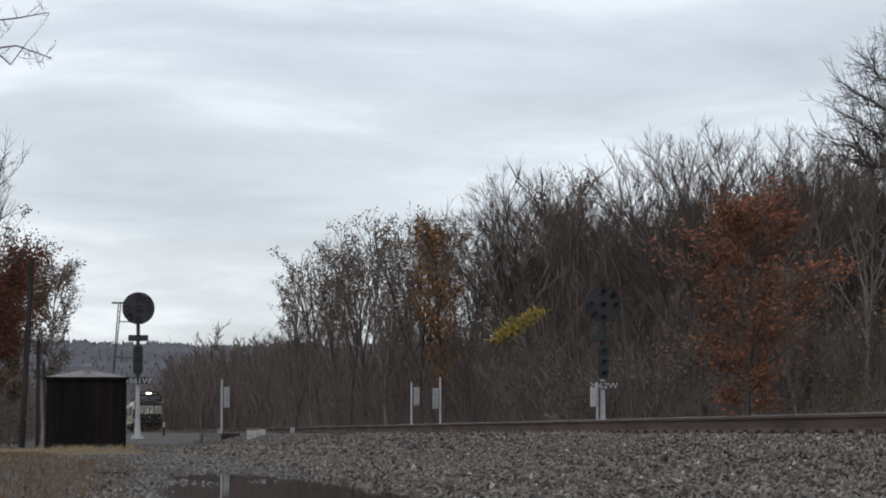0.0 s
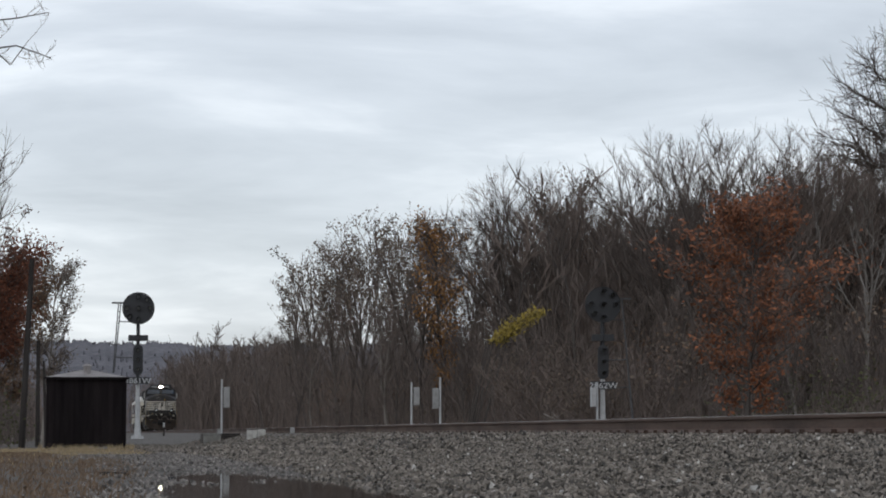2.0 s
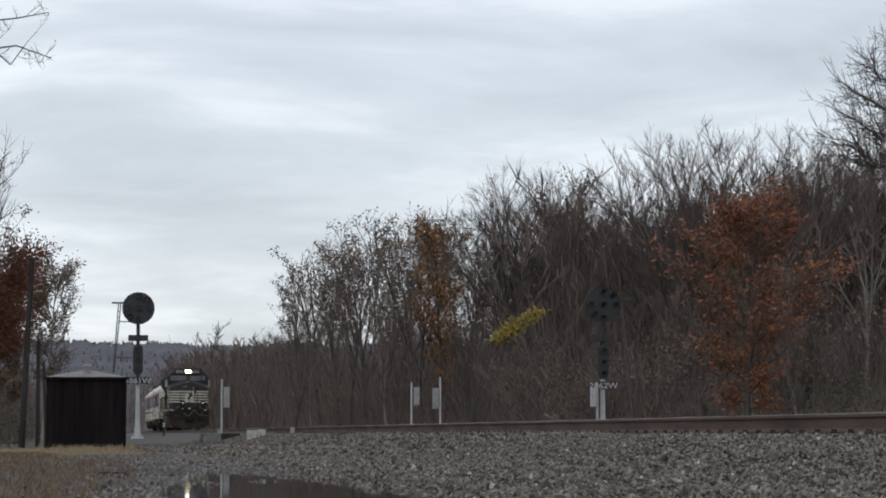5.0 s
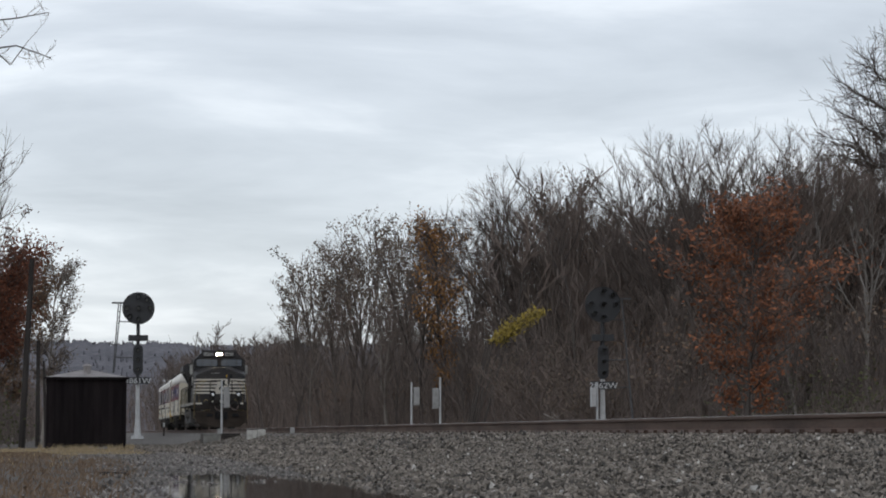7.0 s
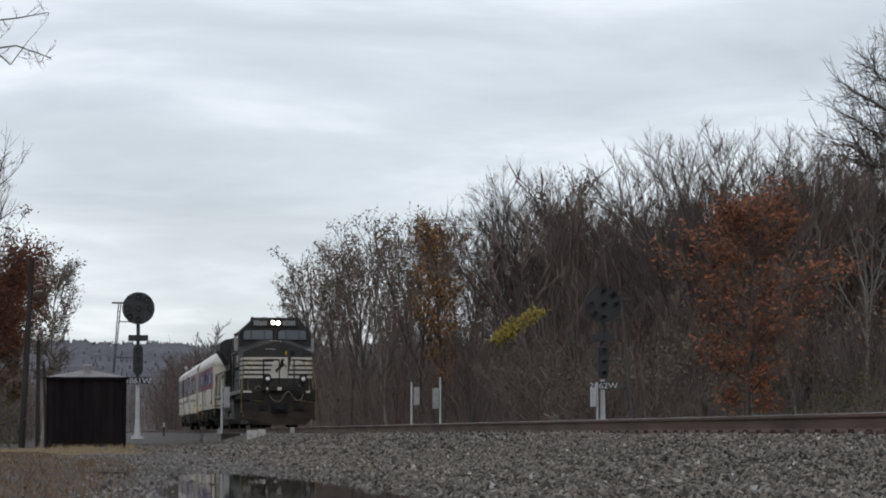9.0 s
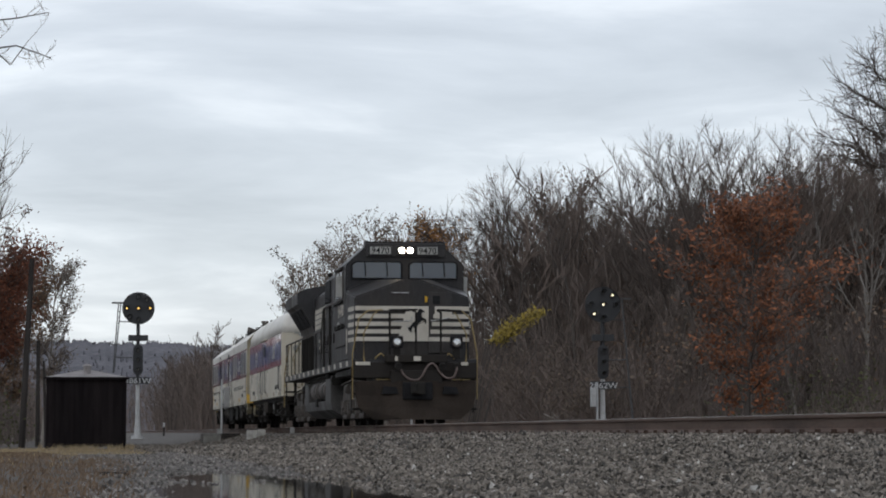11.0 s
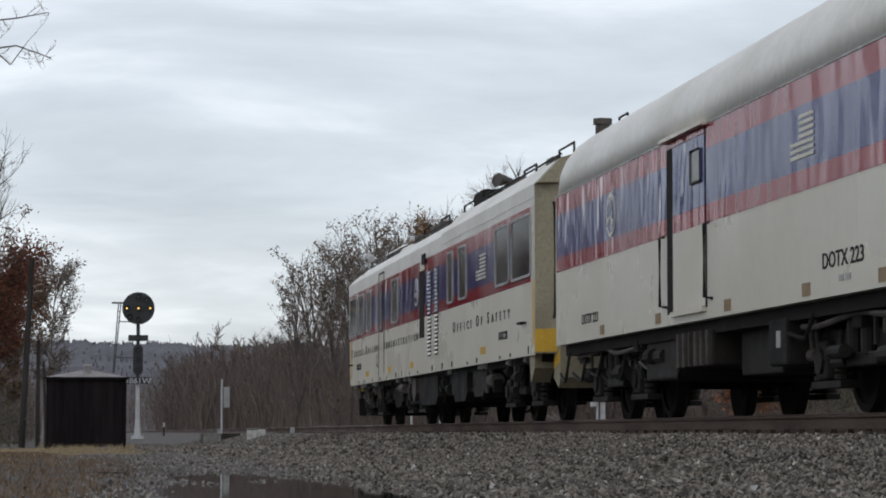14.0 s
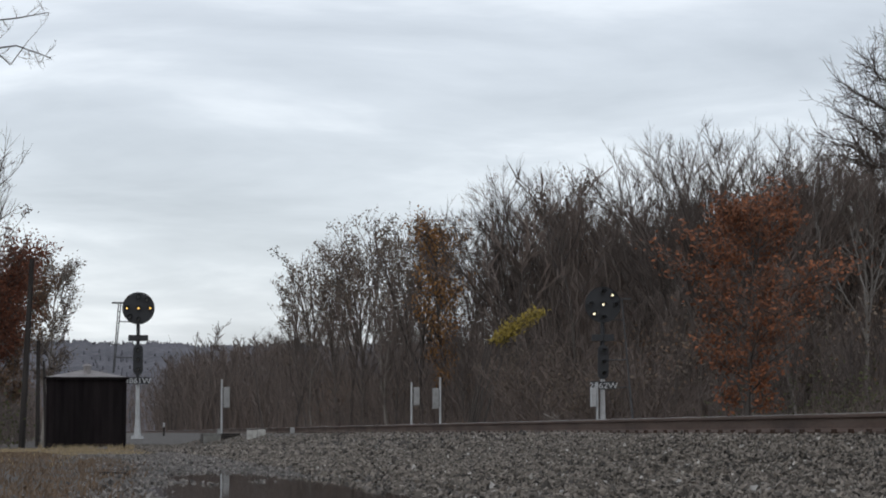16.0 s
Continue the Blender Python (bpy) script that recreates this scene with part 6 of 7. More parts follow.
spray_shrub((9.6, 117), [((0.9, 0, 4.35), (2.7, 0, 5.25)), ((1.3, 0.3, 4.6), (3.1, 0.2, 5.6)), ((0.8, -0.3, 4.1), (1.9, 0, 4.75))], 62, "leaning shrub with sprays of yellow leaves at its top")
plant("oak_tree", tree_meshes(63, 9.0, 3.0, 0.5, 22, 8, 6, 0, leaves=16, leaf_size=0.17, up=0.1, twig_r=0.015), pose(-12.0, 110, ground_z(-12.0, 110)), "oak with dense dark rust-brown autumn leaves", "tree", "", (M_BARK, M_TWIG, M_LEAF_DARK))
plant("oak_tree", tree_meshes(66, 8.4, 2.3, 0.3, 20, 8, 6, 0, leaves=10, leaf_size=0.16, up=0.2, twig_r=0.015), pose(-11.4, 118, ground_z(-11, 118)), "oak with brown autumn leaves beside the relay hut", "tree", "", (M_BARK, M_TWIG, M_LEAF_BROWN))
plant("birch_tree", tree_meshes(64, 9.8, 2.0, 0.3, 22, 8, 5, 1, leaves=3, leaf_size=0.14, up=0.8, twig_r=0.014), pose(-9.7, 131.4, ground_z(-9.7, 131)), "thin pale-stemmed tree with a few grey leaves", "tree", "", (M_PALE_BARK, M_TWIG, M_LEAF_DULL))
plant("bare_tree", tree_meshes(65, 11.2, 3.0, 0.35, 22, 8, 6, 1, up=1.0, twig_r=0.01), pose(-12.0, 91, ground_z(-12, 91)), "slender bare tree behind the oak leaves", "tree", "", (M_BARK, M_TWIG, None))


for seed, x, y, h, sp, mt in ((67, 11.5, 110, 4.2, 3.4, M_LEAF_DULL), (68, 14.2, 101, 4.0, 3.0, None), (69, 12.9, 104, 3.0, 2.6, M_LEAF_DULL)):
    plant("bush", vase_tree(seed, h, sp, 20, 0.08, 11, 6, 1, 0.008, 2 if mt else 0, 0.1, 0.05), pose(x, y, ground_z(x, y)), "dense rounded grey-brown bush at the wood's edge", "bush", "", (M_TWIG, M_TWIG, mt))
plant("pale_tree", vase_tree(70, 10.5, 3.4, 5, 0.4, 7, 4, 1, 0.012, trunk_r=0.12), pose(28.2, 118, ground_z(28.2, 118)), "bare tree with pale mottled bark in the wood", "tree", "", (M_PALE_BARK, M_PALE_BARK, None))
for k, (x, y, turn, ln) in enumerate(((8.9, 95, -24, 2.0), (9.5, 95.5, -16, 1.5), (9.2, 96, -38, 1.1))):
    rg = random.Random(200 + k)
    store = ([], [])
    q, d = limb(store, Vector((0, 0, 0)), Vector((math.cos(radians(turn)), 0.1, math.sin(radians(turn)))), ln, 0.03, 0.014, 5, 5, 0.12, rg)
    for j in range(5):
        limb(store, q[1 + j % 4], Vector((rg.uniform(-1, 0.4), rg.uniform(-0.5, 0.5), rg.uniform(0.1, 1))).normalized(), rg.uniform(0.3, 0.7), 0.014, 0.006, 4, 2, 0.1, rg)
    fb = raw("fallen_branch", store[0], store[1], M_PALE_BARK)
    fb.matrix_basis = pose(x, y, ground_z(x, y) + ln * math.sin(radians(-turn)) + 0.02)
    tagged(fb, "pale broken branch lying beside the signal", "fallen branch")


def reaching_tree(name, foot, height, limbs, seed, label, trunk_r, fine, reach=(0.1, 0.34)):
    """A near tree whose named limbs reach out over the view; limbs: start height and end point."""
    rg = random.Random(seed)
    wood, twigs = ([], []), ([], [])
    limb(wood, Vector((0, 0, -0.3)), Vector((0.02, 0, 1)), height, trunk_r, trunk_r * 0.3, 8, 10, 0.05, rg)
    for z0, end, r in limbs:
        a, b = Vector((0, 0, z0)), Vector(end)
        d = b - a
        n = 7
        pts = [a + d * (k / n) + Vector((0, 0, -0.10 * d.length * math.sin(math.pi * k / n))) + Vector((rg.gauss(0, 1), rg.gauss(0, 1), rg.gauss(0, 1))) * (0.045 * d.length * (0 < k < n)) for k in range(n + 1)]
        for k in range(n):
            limb(wood, pts[k], (pts[k + 1] - pts[k]).normalized(), (pts[k + 1] - pts[k]).length, r * (1 - 0.85 * k / n), r * (1 - 0.85 * (k + 1) / n), 5, 1, 0.0, rg)
        for k in range(fine):
            g = rg.uniform(0.25, 1.0) * n
            p = pts[min(int(g), n - 1)].lerp(pts[min(int(g) + 1, n)], g % 1)
            dd = (d.normalized() * 0.55 + Vector((rg.uniform(-0.8, 0.8), rg.uniform(-0.8, 0.8), rg.uniform(-0.7, 0.9)))).normalized()
            q, _ = limb(twigs, p, dd, d.length * rg.uniform(*reach), r * 0.16, r * 0.06, 3, 3, 0.32, rg, 0.06)
            for j in range(6):
                d3 = (dd * 0.7 + Vector((rg.uniform(-0.8, 0.8), rg.uniform(-0.8, 0.8), rg.uniform(-0.2, 1.0)))).normalized()
                limb(twigs, q[rg.randint(1, 3)], d3, d.length * reach[1] * rg.uniform(0.12, 0.4), r * 0.07, r * 0.04, 3, 2, 0.3, rg, 0.04)
    return plant(name, (wood, twigs, None), pose(foot[0], foot[1], ground_z(foot[0], foot[1])), label, "tree", "", (M_BARK, M_TWIG, None))


reaching_tree("bare_tree", (12.9, 58), 11.5, [(6.4, (-3.3, 0.2, 8.0), 0.08), (6.2, (-3.3, 0.4, 7.45), 0.07), (5.2, (-3.4, -0.3, 6.75), 0.10), (7.2, (-2.9, 0.3, 8.8), 0.08), (5.0, (-2.7, 0.5, 6.4), 0.06),
              (7.0, (-2.6, -0.6, 8.2), 0.07), (6.0, (-2.9, 0.6, 7.2), 0.06), (7.6, (-2.2, 0.4, 9.3), 0.07), (7.9, (-1.7, -0.3, 9.7), 0.06), (5.6, (-2.3, -0.5, 6.9), 0.06), (6.6, (-2.2, 0.2, 7.7), 0.07)], 71, "large bare tree with crooked dark limbs beyond the track", 0.24, 84, (0.1, 0.34))
reaching_tree("bare_tree", (-11.0, 25.6), 6.5, [(4.45, (2.68, -0.2, 4.30), 0.026), (4.75, (2.70, 0.1, 3.90), 0.028), (4.6, (2.48, 0.3, 4.10), 0.022), (4.85, (2.55, 0.2, 4.52), 0.022)], 72, "near bare tree with thin drooping branches", 0.14, 20, (0.03, 0.1))


# undergrowth: thin stems and brush in front of and inside the wood
def brush(name, n, x0, x1, y0, y1, h0, h1, r, seed, material, label, keep=None, lean=0.22):
    rg = random.Random(seed)
    store = ([], [])
    for k in range(n):
        y = y0 + (y1 - y0) * rg.random() ** 1.3
        x = rg.uniform(x0, x1)
        if keep and not keep(x, y):
            continue
        h = rg.uniform(h0, h1) * (0.5 + rg.random())
        p = Vector((x, y, ground_z(x, y) - 0.05))
        pts, d = limb(store, p, Vector((rg.gauss(0, lean), rg.gauss(0, lean), 1)).normalized(), h, r, r * 0.4, 3, 2, 0.15, rg)
        for j in range(3):
            dd = Vector((rg.gauss(0, 0.7), rg.gauss(0, 0.7), 0.8)).normalized()
            limb(store, pts[1].lerp(pts[2], rg.random() * 0.8), dd, h * rg.uniform(0.2, 0.45), r * 0.6, r * 0.3, 3, 1, 0, rg)
    return tagged(raw(name, store[0], store[1], material), label, "undergrowth", kind="stuff")


brush("undergrowth", 2000, 14, 42, 140, 340, 3.0, 6.0, 0.035, 80, M_TWIG, "dense tall brush and saplings inside the wood")
brush("undergrowth", 3600, 14, 40, 125, 250, 4.0, 7.5, 0.014, 78, M_TWIG, "fine grey-brown saplings filling the wood", None, 0.5)
brush("undergrowth", 1700, 5, 30, 345, 470, 5.0, 8.5, 0.05, 77, M_TWIG, "distant close-grown saplings beside the line")
brush("undergrowth", 1200, -40, 17, 340, 640, 5.0, 9.0, 0.08, 79, M_TWIG, "distant brown brush closing the line", lambda x, y: abs(x + 0.5) > 6.5 or y > 500)
brush("undergrowth", 2700, 12, 40, 62, 250, 1.6, 4.2, 0.024, 81, M_TWIG, "tangled grey-brown undergrowth below the wood's edge", lambda x, y: x > 17 or y > 95)
brush("undergrowth", 1900, 10.5, 22, 70, 230, 0.5, 1.5, 0.014, 82, M_TWIG, "low brown brush beside the track", lambda x, y: x > 16 or y > 86)
brush("undergrowth", 1500, -26, -10.4, 84, 200, 0.8, 3.0, 0.02, 83, M_TWIG, "brown brush behind the relay hut")


def leafy(name, n, x0, x1, y0, y1, z1, size, seed, material, label):
    rg = random.Random(seed)
    store = ([], [])
    spots = [(rg.uniform(x0, x1), rg.uniform(y0, y1), rg.uniform(0.3, z1)) for k in range(max(3, n // 120))]
    for k in range(n):
        x, y, z = rg.choice(spots)
        x, y, z = x + rg.gauss(0, 0.9), y + rg.gauss(0, 1.6), abs(z + rg.gauss(0, 0.7))
        leaf(store, Vector((x, y, ground_z(x, y) + z)), size * rg.uniform(0.6, 1.3), rg)
    return tagged(raw(name, store[0], store[1], material), label, "undergrowth", kind="stuff")


leafy("brown_undergrowth", 7000, 14, 34, 90, 240, 4.5, 0.16, 84, M_LEAF_BROWN, "withered brown leaves on the undergrowth")
leafy("dull_undergrowth", 6000, 13, 30, 95, 260, 5.0, 0.16, 85, M_LEAF_DULL, "dull grey-brown leaves on the undergrowth")
leafy("green_undergrowth", 1500, 15, 19, 76, 92, 1.2, 0.12, 86, M_LEAF_GREEN, "patch of green leaves low in the brush")
leafy("green_undergrowth", 1800, -14, -10.5, 84, 105, 1.2, 0.12, 87, M_LEAF_GREEN, "dull green weeds behind the pole")


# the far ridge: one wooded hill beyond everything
# blue-grey haze of distance is put into the colour of hill and trees
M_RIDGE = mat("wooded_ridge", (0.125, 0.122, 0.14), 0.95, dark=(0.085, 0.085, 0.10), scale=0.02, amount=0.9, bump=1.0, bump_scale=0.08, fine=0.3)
rv, rf = [], []
n = 1100
for i in range(n + 1):
    a = radians(-70 + 140 * i / n)
    top = 50 + 5 * noise.noise((a * 5, 0, 1)) + 3 * noise.noise((a * 60, 2, 0)) + 2.5 * abs(noise.noise((a * 330, 3, 0))) + 1.6 * random.random()
    for r, z in ((1150, -2), (1350, top * 0.62), (1500, top), (1900, top * 0.7), (2300, -4)):
        rv.append((r * math.sin(a), r * math.cos(a), z))
for i in range(n):
    for j in range(4):
        rf.append((i * 5 + j, i * 5 + j + 1, i * 5 + j + 6, i * 5 + j + 5))
crest = ([], [])
rg = random.Random(99)
for k in range(5200):
    i = rg.randrange(int(n * 0.40), int(n * 0.70))
    j = rg.choice((1, 2, 2, 2))
    x, y, z = rv[i * 5 + j]
    limb(crest, Vector((x + rg.uniform(-4, 4), y + rg.uniform(-60, 40) * (j == 1), z - 1.5 + (rg.uniform(-12, 10) if j == 1 else 0))), Vector((rg.gauss(0, 0.1), 0, 1)), rg.uniform(0.8, 2.6), 0.6, 0.35, 3, 1, 0, rg)
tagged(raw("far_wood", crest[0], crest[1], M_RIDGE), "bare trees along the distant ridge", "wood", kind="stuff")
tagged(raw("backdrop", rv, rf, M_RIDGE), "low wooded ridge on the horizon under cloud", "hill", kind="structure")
# ---------------------------------------------------------------- lineside things
M_SIGNAL = mat("signal_black", (0.032, 0.034, 0.038), 0.65, dark=(0.05, 0.05, 0.053), scale=3, amount=0.6)
M_SIGPOLE = mat("signal_white_pole", (0.52, 0.53, 0.54), 0.6, dark=(0.38, 0.38, 0.38), scale=4, amount=0.6)
M_LENS = mat("dark_lens", (0.006, 0.006, 0.007), 0.15, fine=0)
M_AMBER = mat("lit_amber_lens", (0.9, 0.55, 0.12), 0.3, emit=(1.0, 0.62, 0.16), emit_power=1.3, fine=0)
M_CLEAR = mat("lit_clear_lens", (0.9, 0.8, 0.6), 0.3, emit=(1.0, 0.88, 0.6), emit_power=1.6, fine=0)
M_HUT = mat("dark_hut_boards", (0.014, 0.011, 0.012), 0.8, dark=(0.009, 0.007, 0.008), spec=0.12, scale=2.5, amount=0.8, rand=0.3, bump=0.3, bump_scale=18, stretch=(3, 3, 0.3))
M_HUTROOF = mat("grey_roof_felt", (0.30, 0.28, 0.275), 0.85, dark=(0.2, 0.185, 0.18), scale=2.5, amount=0.7)
M_POLEWOOD = mat("creosoted_pole", (0.035, 0.029, 0.026), 0.85, dark=(0.02, 0.017, 0.016), scale=3, amount=0.8, stretch=(2, 2, 0.2))
M_BOXGREY = mat("pale_grey_cabinet", (0.33, 0.33, 0.325), 0.6, dark=(0.22, 0.22, 0.21), scale=5, amount=0.7)
M_CONC = mat("stained_concrete", (0.5, 0.49, 0.46), 0.9, dark=(0.24, 0.23, 0.21), scale=5, amount=0.8, bump=0.3)
M_CRIB = mat("weathered_crib_boards", (0.22, 0.22, 0.21), 0.9, dark=(0.13, 0.13, 0.12), scale=6, amount=0.7, rand=0.2)
M_GALV = mat("dull_galvanised_steel", (0.11, 0.11, 0.115), 0.6, metal=0.3, scale=6)


ADDED_BLADES = []  # added blades that hide lit lenses: blade, its hinge, and when it opens


def position_signal(x, y, z0, disc_z, lit, number, side, ladder_light):
    """A position-light signal facing -y: round target, cross box, three-lamp head, number plate, ladder on one side."""
    S = thing("railway_signal", pose(x, y, z0), "black round signal on a white mast, " + ("lamp row lit late" if lit[0][1] == 1 else "slanting lamps lit late"), "railway signal", "lineside signals")
    dz = disc_z - z0
    bm = B()
    rod(bm, (0, 0, 0), (0, 0, 0.12), 0.26, 0.24, n=16)
    rod(bm, (0, 0, 0.12), (0, 0, 0.8), 0.15, 0.1, n=16)
    rod(bm, (0, 0, 0.8), (0, 0, 2.25), 0.095, 0.075, n=16)
    part("mast", bm, M_SIGPOLE, S, "white painted steel mast")
    bm = B()
    rod(bm, (0, 0, 2.25), (0, 0, dz - 0.5), 0.075, n=14)
    part("upper_mast", bm, M_SIGNAL, S)
    bm = B()
    bmesh.ops.create_cone(bm, cap_ends=True, segments=40, radius1=0.65, radius2=0.65, depth=0.035, matrix=Matrix.Translation((0, -0.10, dz)) @ pose(0, 0, 0, 90))
    bmesh.ops.create_cone(bm, cap_ends=False, segments=40, radius1=0.655, radius2=0.655, depth=0.08, matrix=Matrix.Translation((0, -0.11, dz)) @ pose(0, 0, 0, 90))
    target = part("target", bm, M_SIGNAL, S, "round black target plate")

    def lamp(lx, lz, on, parent):
        if on:
            # added blade hides the always-lit lens, standing in for a lamp still off
            bm = B()
            rod(bm, (0, -0.010, -0.085), (0, -0.004, -0.085), 0.082, n=16)
            rod(bm, (-0.05, -0.007, 0), (0.05, -0.007, 0), 0.008, n=6)
            blade = part("shutter", bm, M_LENS, S, "added dark blade hiding the lit lens until it swings up")
            ADDED_BLADES.append((blade, (lx, -0.205, lz + 0.085), on[1]))
        bm = B()
        rod(bm, (lx, -0.13, lz), (lx, -0.17, lz), 0.105, n=16)
        rod(bm, (lx, -0.17, lz), (lx, -0.19, lz), 0.095, n=16)
        for k in range(9):
            a0, a1 = radians(10 + 20 * k - 10), radians(10 + 20 * k + 10)
            q = [(lx + 0.1 * math.cos(a), -0.15, lz + 0.1 * math.sin(a)) for a in (a0, a1)]
            w = [(p[0], -0.38, p[2]) for p in q]
            bm.faces.new([bm.verts.new(v) for v in (*q, w[1], w[0])])
        h = part("lamp_hood", bm, M_SIGNAL, parent)
        bm = B()
        rod(bm, (lx, -0.19, lz), (lx, -0.20, lz), 0.042 if on else 0.06, n=16)
        part("lens", bm, on[0] if on else M_LENS, parent, "amber lens" if on else "unlit dark lens")

    ring = [(0, 0), (0.47, 0), (-0.47, 0), (0, 0.47), (0, -0.47), (0.34, 0.34), (-0.34, -0.34)]
    for k, (a, b) in enumerate(ring):
        lamp(a, dz + b, lit[1:] if k in lit[0] else None, target)
    bm = B()
    box(bm, -0.40, -0.03, -0.16, 0.02, dz - 1.32, dz - 1.08, 0.015)
    box(bm, 0.03, 0.40, -0.16, 0.02, dz - 1.32, dz - 1.08, 0.015)
    box(bm, -0.05, 0.05, -0.12, 0.02, dz - 1.28, dz - 1.12)
    part("cross_box", bm, M_SIGNAL, S)
    hd = dz - 2.08
    bm = B()
    o = []
    for cz, a0 in ((hd + 0.42, 0), (hd - 0.42, 180)):
        for k in range(9):
            a = radians(a0 + 22.5 * k)
            o.append((0.2 * math.cos(a), cz + 0.2 * math.sin(a)))
    prism(bm, o, -0.12, -0.08)
    box(bm, -0.1, 0.1, -0.08, 0.1, hd - 0.5, hd + 0.5, 0.03)
    head = part("lower_head", bm, M_SIGNAL, S, "upright black three-lamp head")
    for b in (0.40, 0.0, -0.40):
        lamp(0, hd + b, None, head)
    bm = B()
    box(bm, -0.46, 0.46, -0.16, -0.13, dz - 3.06, dz - 2.78, 0.005)
    pl = part("number_plate", bm, M_SIGNAL, S, "black plate with white characters")
    letters("number", number, 0.30, Matrix.Translation((0, -0.165, dz - 3.03)) @ pose(0, 0, 0, 90), M_SIGPOLE, pl, squash=1.15)
    # ladder with its platform
    s = side
    mt = M_GALV
    bm = B()
    zt, zb = dz + 0.22, (0.05 if ladder_light else dz - 2.6)
    xt, xb = 0.70, (1.16 if ladder_light else 0.96)
    for off, dy in ((0.0, -0.16), (0.09, 0.2)):
        pipe(bm, [(s * (xt + off), 0.1 + dy, zt), (s * (xb + off * 0.4), 0.1 + dy, zb)], 0.026, 6)
    n = 12
    for k in range(n):
        f = (k + 0.5) / n
        zz = zt + (zb - zt) * f
        xx = xt + (xb - xt) * f
        rod(bm, (s * xx, -0.06, zz), (s * (xx + 0.09 - 0.054 * f), 0.3, zz), 0.012, n=6)
    part("ladder", bm, mt, S, "narrow steel ladder")
    for zz in ((dz - 0.55), (dz - 2.0), (dz - 3.0)):
        if not ladder_light and zz < dz - 2.5:
            continue
        bm = B()
        pipe(bm, [(0, 0.06, zz), (s * (xt + (xb - xt) * (zt - zz) / (zt - zb)), 0.1, zz + 0.02)], 0.025, 6)
        part("ladder_stay", bm, mt, S)
    bm = B()
    box(bm, s * 0.56, s * 1.06, -0.1, 0.34, zt - 0.02, zt + 0.03)
    part("ladder_platform", bm, mt, S)
    return S


position_signal(-5.64, 106.66, 0.06, 5.32, ((0, 1, 2), M_AMBER, 10.0), "2861W", -1, False)
position_signal(10.78, 93.3, 0.16, 4.93, ((0, 5, 6), M_CLEAR, 10.2), "2862W", 1, True)
# the second signal's pale case on a thin post
e = thing("signal_case", pose(10.5, 93.0, 0.16), "pale grey relay case on a thin white post beside the signal", "signal case")
bm = B()
rod(bm, (0.02, 0, 0), (0.02, 0, 1.95), 0.04, n=10)
part("post", bm, M_SIGPOLE, e)
bm = B()
box(bm, -0.22, -0.04, -0.14, 0.12, 1.08, 1.76, 0.02)
part("case", bm, M_SIGPOLE, e)


def detector_post(x, y, z, top, box0, box1, s, base_s):
    e = thing("lineside_post", pose(x, y, z), "thin white post with a pale grey equipment box", "lineside post", "lineside posts")
    bm = B()
    rod(bm, (0, 0, 0), (0, 0, top), 0.042, 0.036, n=10)
    part("post", bm, M_SIGPOLE, e)
    bm = B()
    box(bm, s * 0.07, s * 0.30, -0.14, 0.1, box0, box1, 0.02)
    b = part("equipment_box", bm, M_BOXGREY, e, "pale grey steel box")
    bm = B()
    box(bm, s * 0.09, s * 0.28, -0.155, -0.142, box0 + 0.05, box1 - 0.05, 0.006)
    part("lid", bm, M_BOXGREY, b)
    bm = B()
    box(bm, 0.0, s * 0.1, -0.03, 0.03, box0 + 0.1, box0 + 0.16)
    box(bm, 0.0, s * 0.1, -0.03, 0.03, box1 - 0.16, box1 - 0.1)
    part("bracket", bm, M_GALV, b)
    bm = B()
    box(bm, base_s * 0.02, base_s * 0.16, -0.12, 0.08, 0.0, 0.42, 0.015)
    part("foot_box", bm, M_BOXGREY, e)
    return e


detector_post(-2.55, 101.2, 0.04, 2.31, 1.22, 2.02, 1, -1)
detector_post(4.68, 100.2, 0.2, 2.05, 1.15, 1.85, 1, -1)
detector_post(6.18, 103.0, 0.2, 2.30, 1.05, 1.86, -1, -1)

# timber crib below the first post
e = thing("timber_crib", pose(-2.75, 98.0, -0.14), "low grey crib of stacked weathered boards in the ballast", "retaining crib")
for k in range(5):
    bm = B()
    box(bm, -0.65, 0.0, -0.05, 0.03, 0.0 + 0.085 * k, 0.075 + 0.085 * k, 0.006)
    part("board", bm, M_CRIB, e)
    bm = B()
    box(bm, 0.02, 0.72, -0.02, 0.06, 0.0 + 0.085 * k, 0.075 + 0.085 * k, 0.006)
    part("board", bm, M_POLEWOOD, e)
bm = B()
box(bm, -0.62, 0.7, 0.08, 3.0, 0.0, 0.40)
part("fill", bm, M_GROUND, e)

e = thing("concrete_box", pose(-2.24, 86.0, 0.06), "stained pale concrete junction box beside the rail", "junction box")
bm = B()
box(bm, -0.3, 0.02, -0.2, 0.2, 0.0, 0.33, 0.02)
part("body", bm, M_CONC, e)
bm = B()
box(bm, 0.03, 0.3, -0.2, 0.2, 0.0, 0.35, 0.02)
part("lid", bm, M_CONC, e)
e = thing("rail_junction_box", pose(-1.33, 82.6, 0.27), "small grey junction box at the rail", "junction box")
bm = B()
box(bm, -0.07, 0.07, -0.07, 0.07, 0.0, 0.2, 0.015)
part("body", bm, M_BOXGREY, e)
e = thing("marker_post", pose(-2.84, 160.8, 0.1), "short dark marker post with a white top", "marker post")
part("post", rod(B(), (0, 0, 0), (0, 0, 0.55), 0.05, n=8), M_POLEWOOD, e)
part("white_cap", rod(B(), (0, 0, 0.55), (0, 0, 0.82), 0.06, n=8), M_SIGPOLE, e)


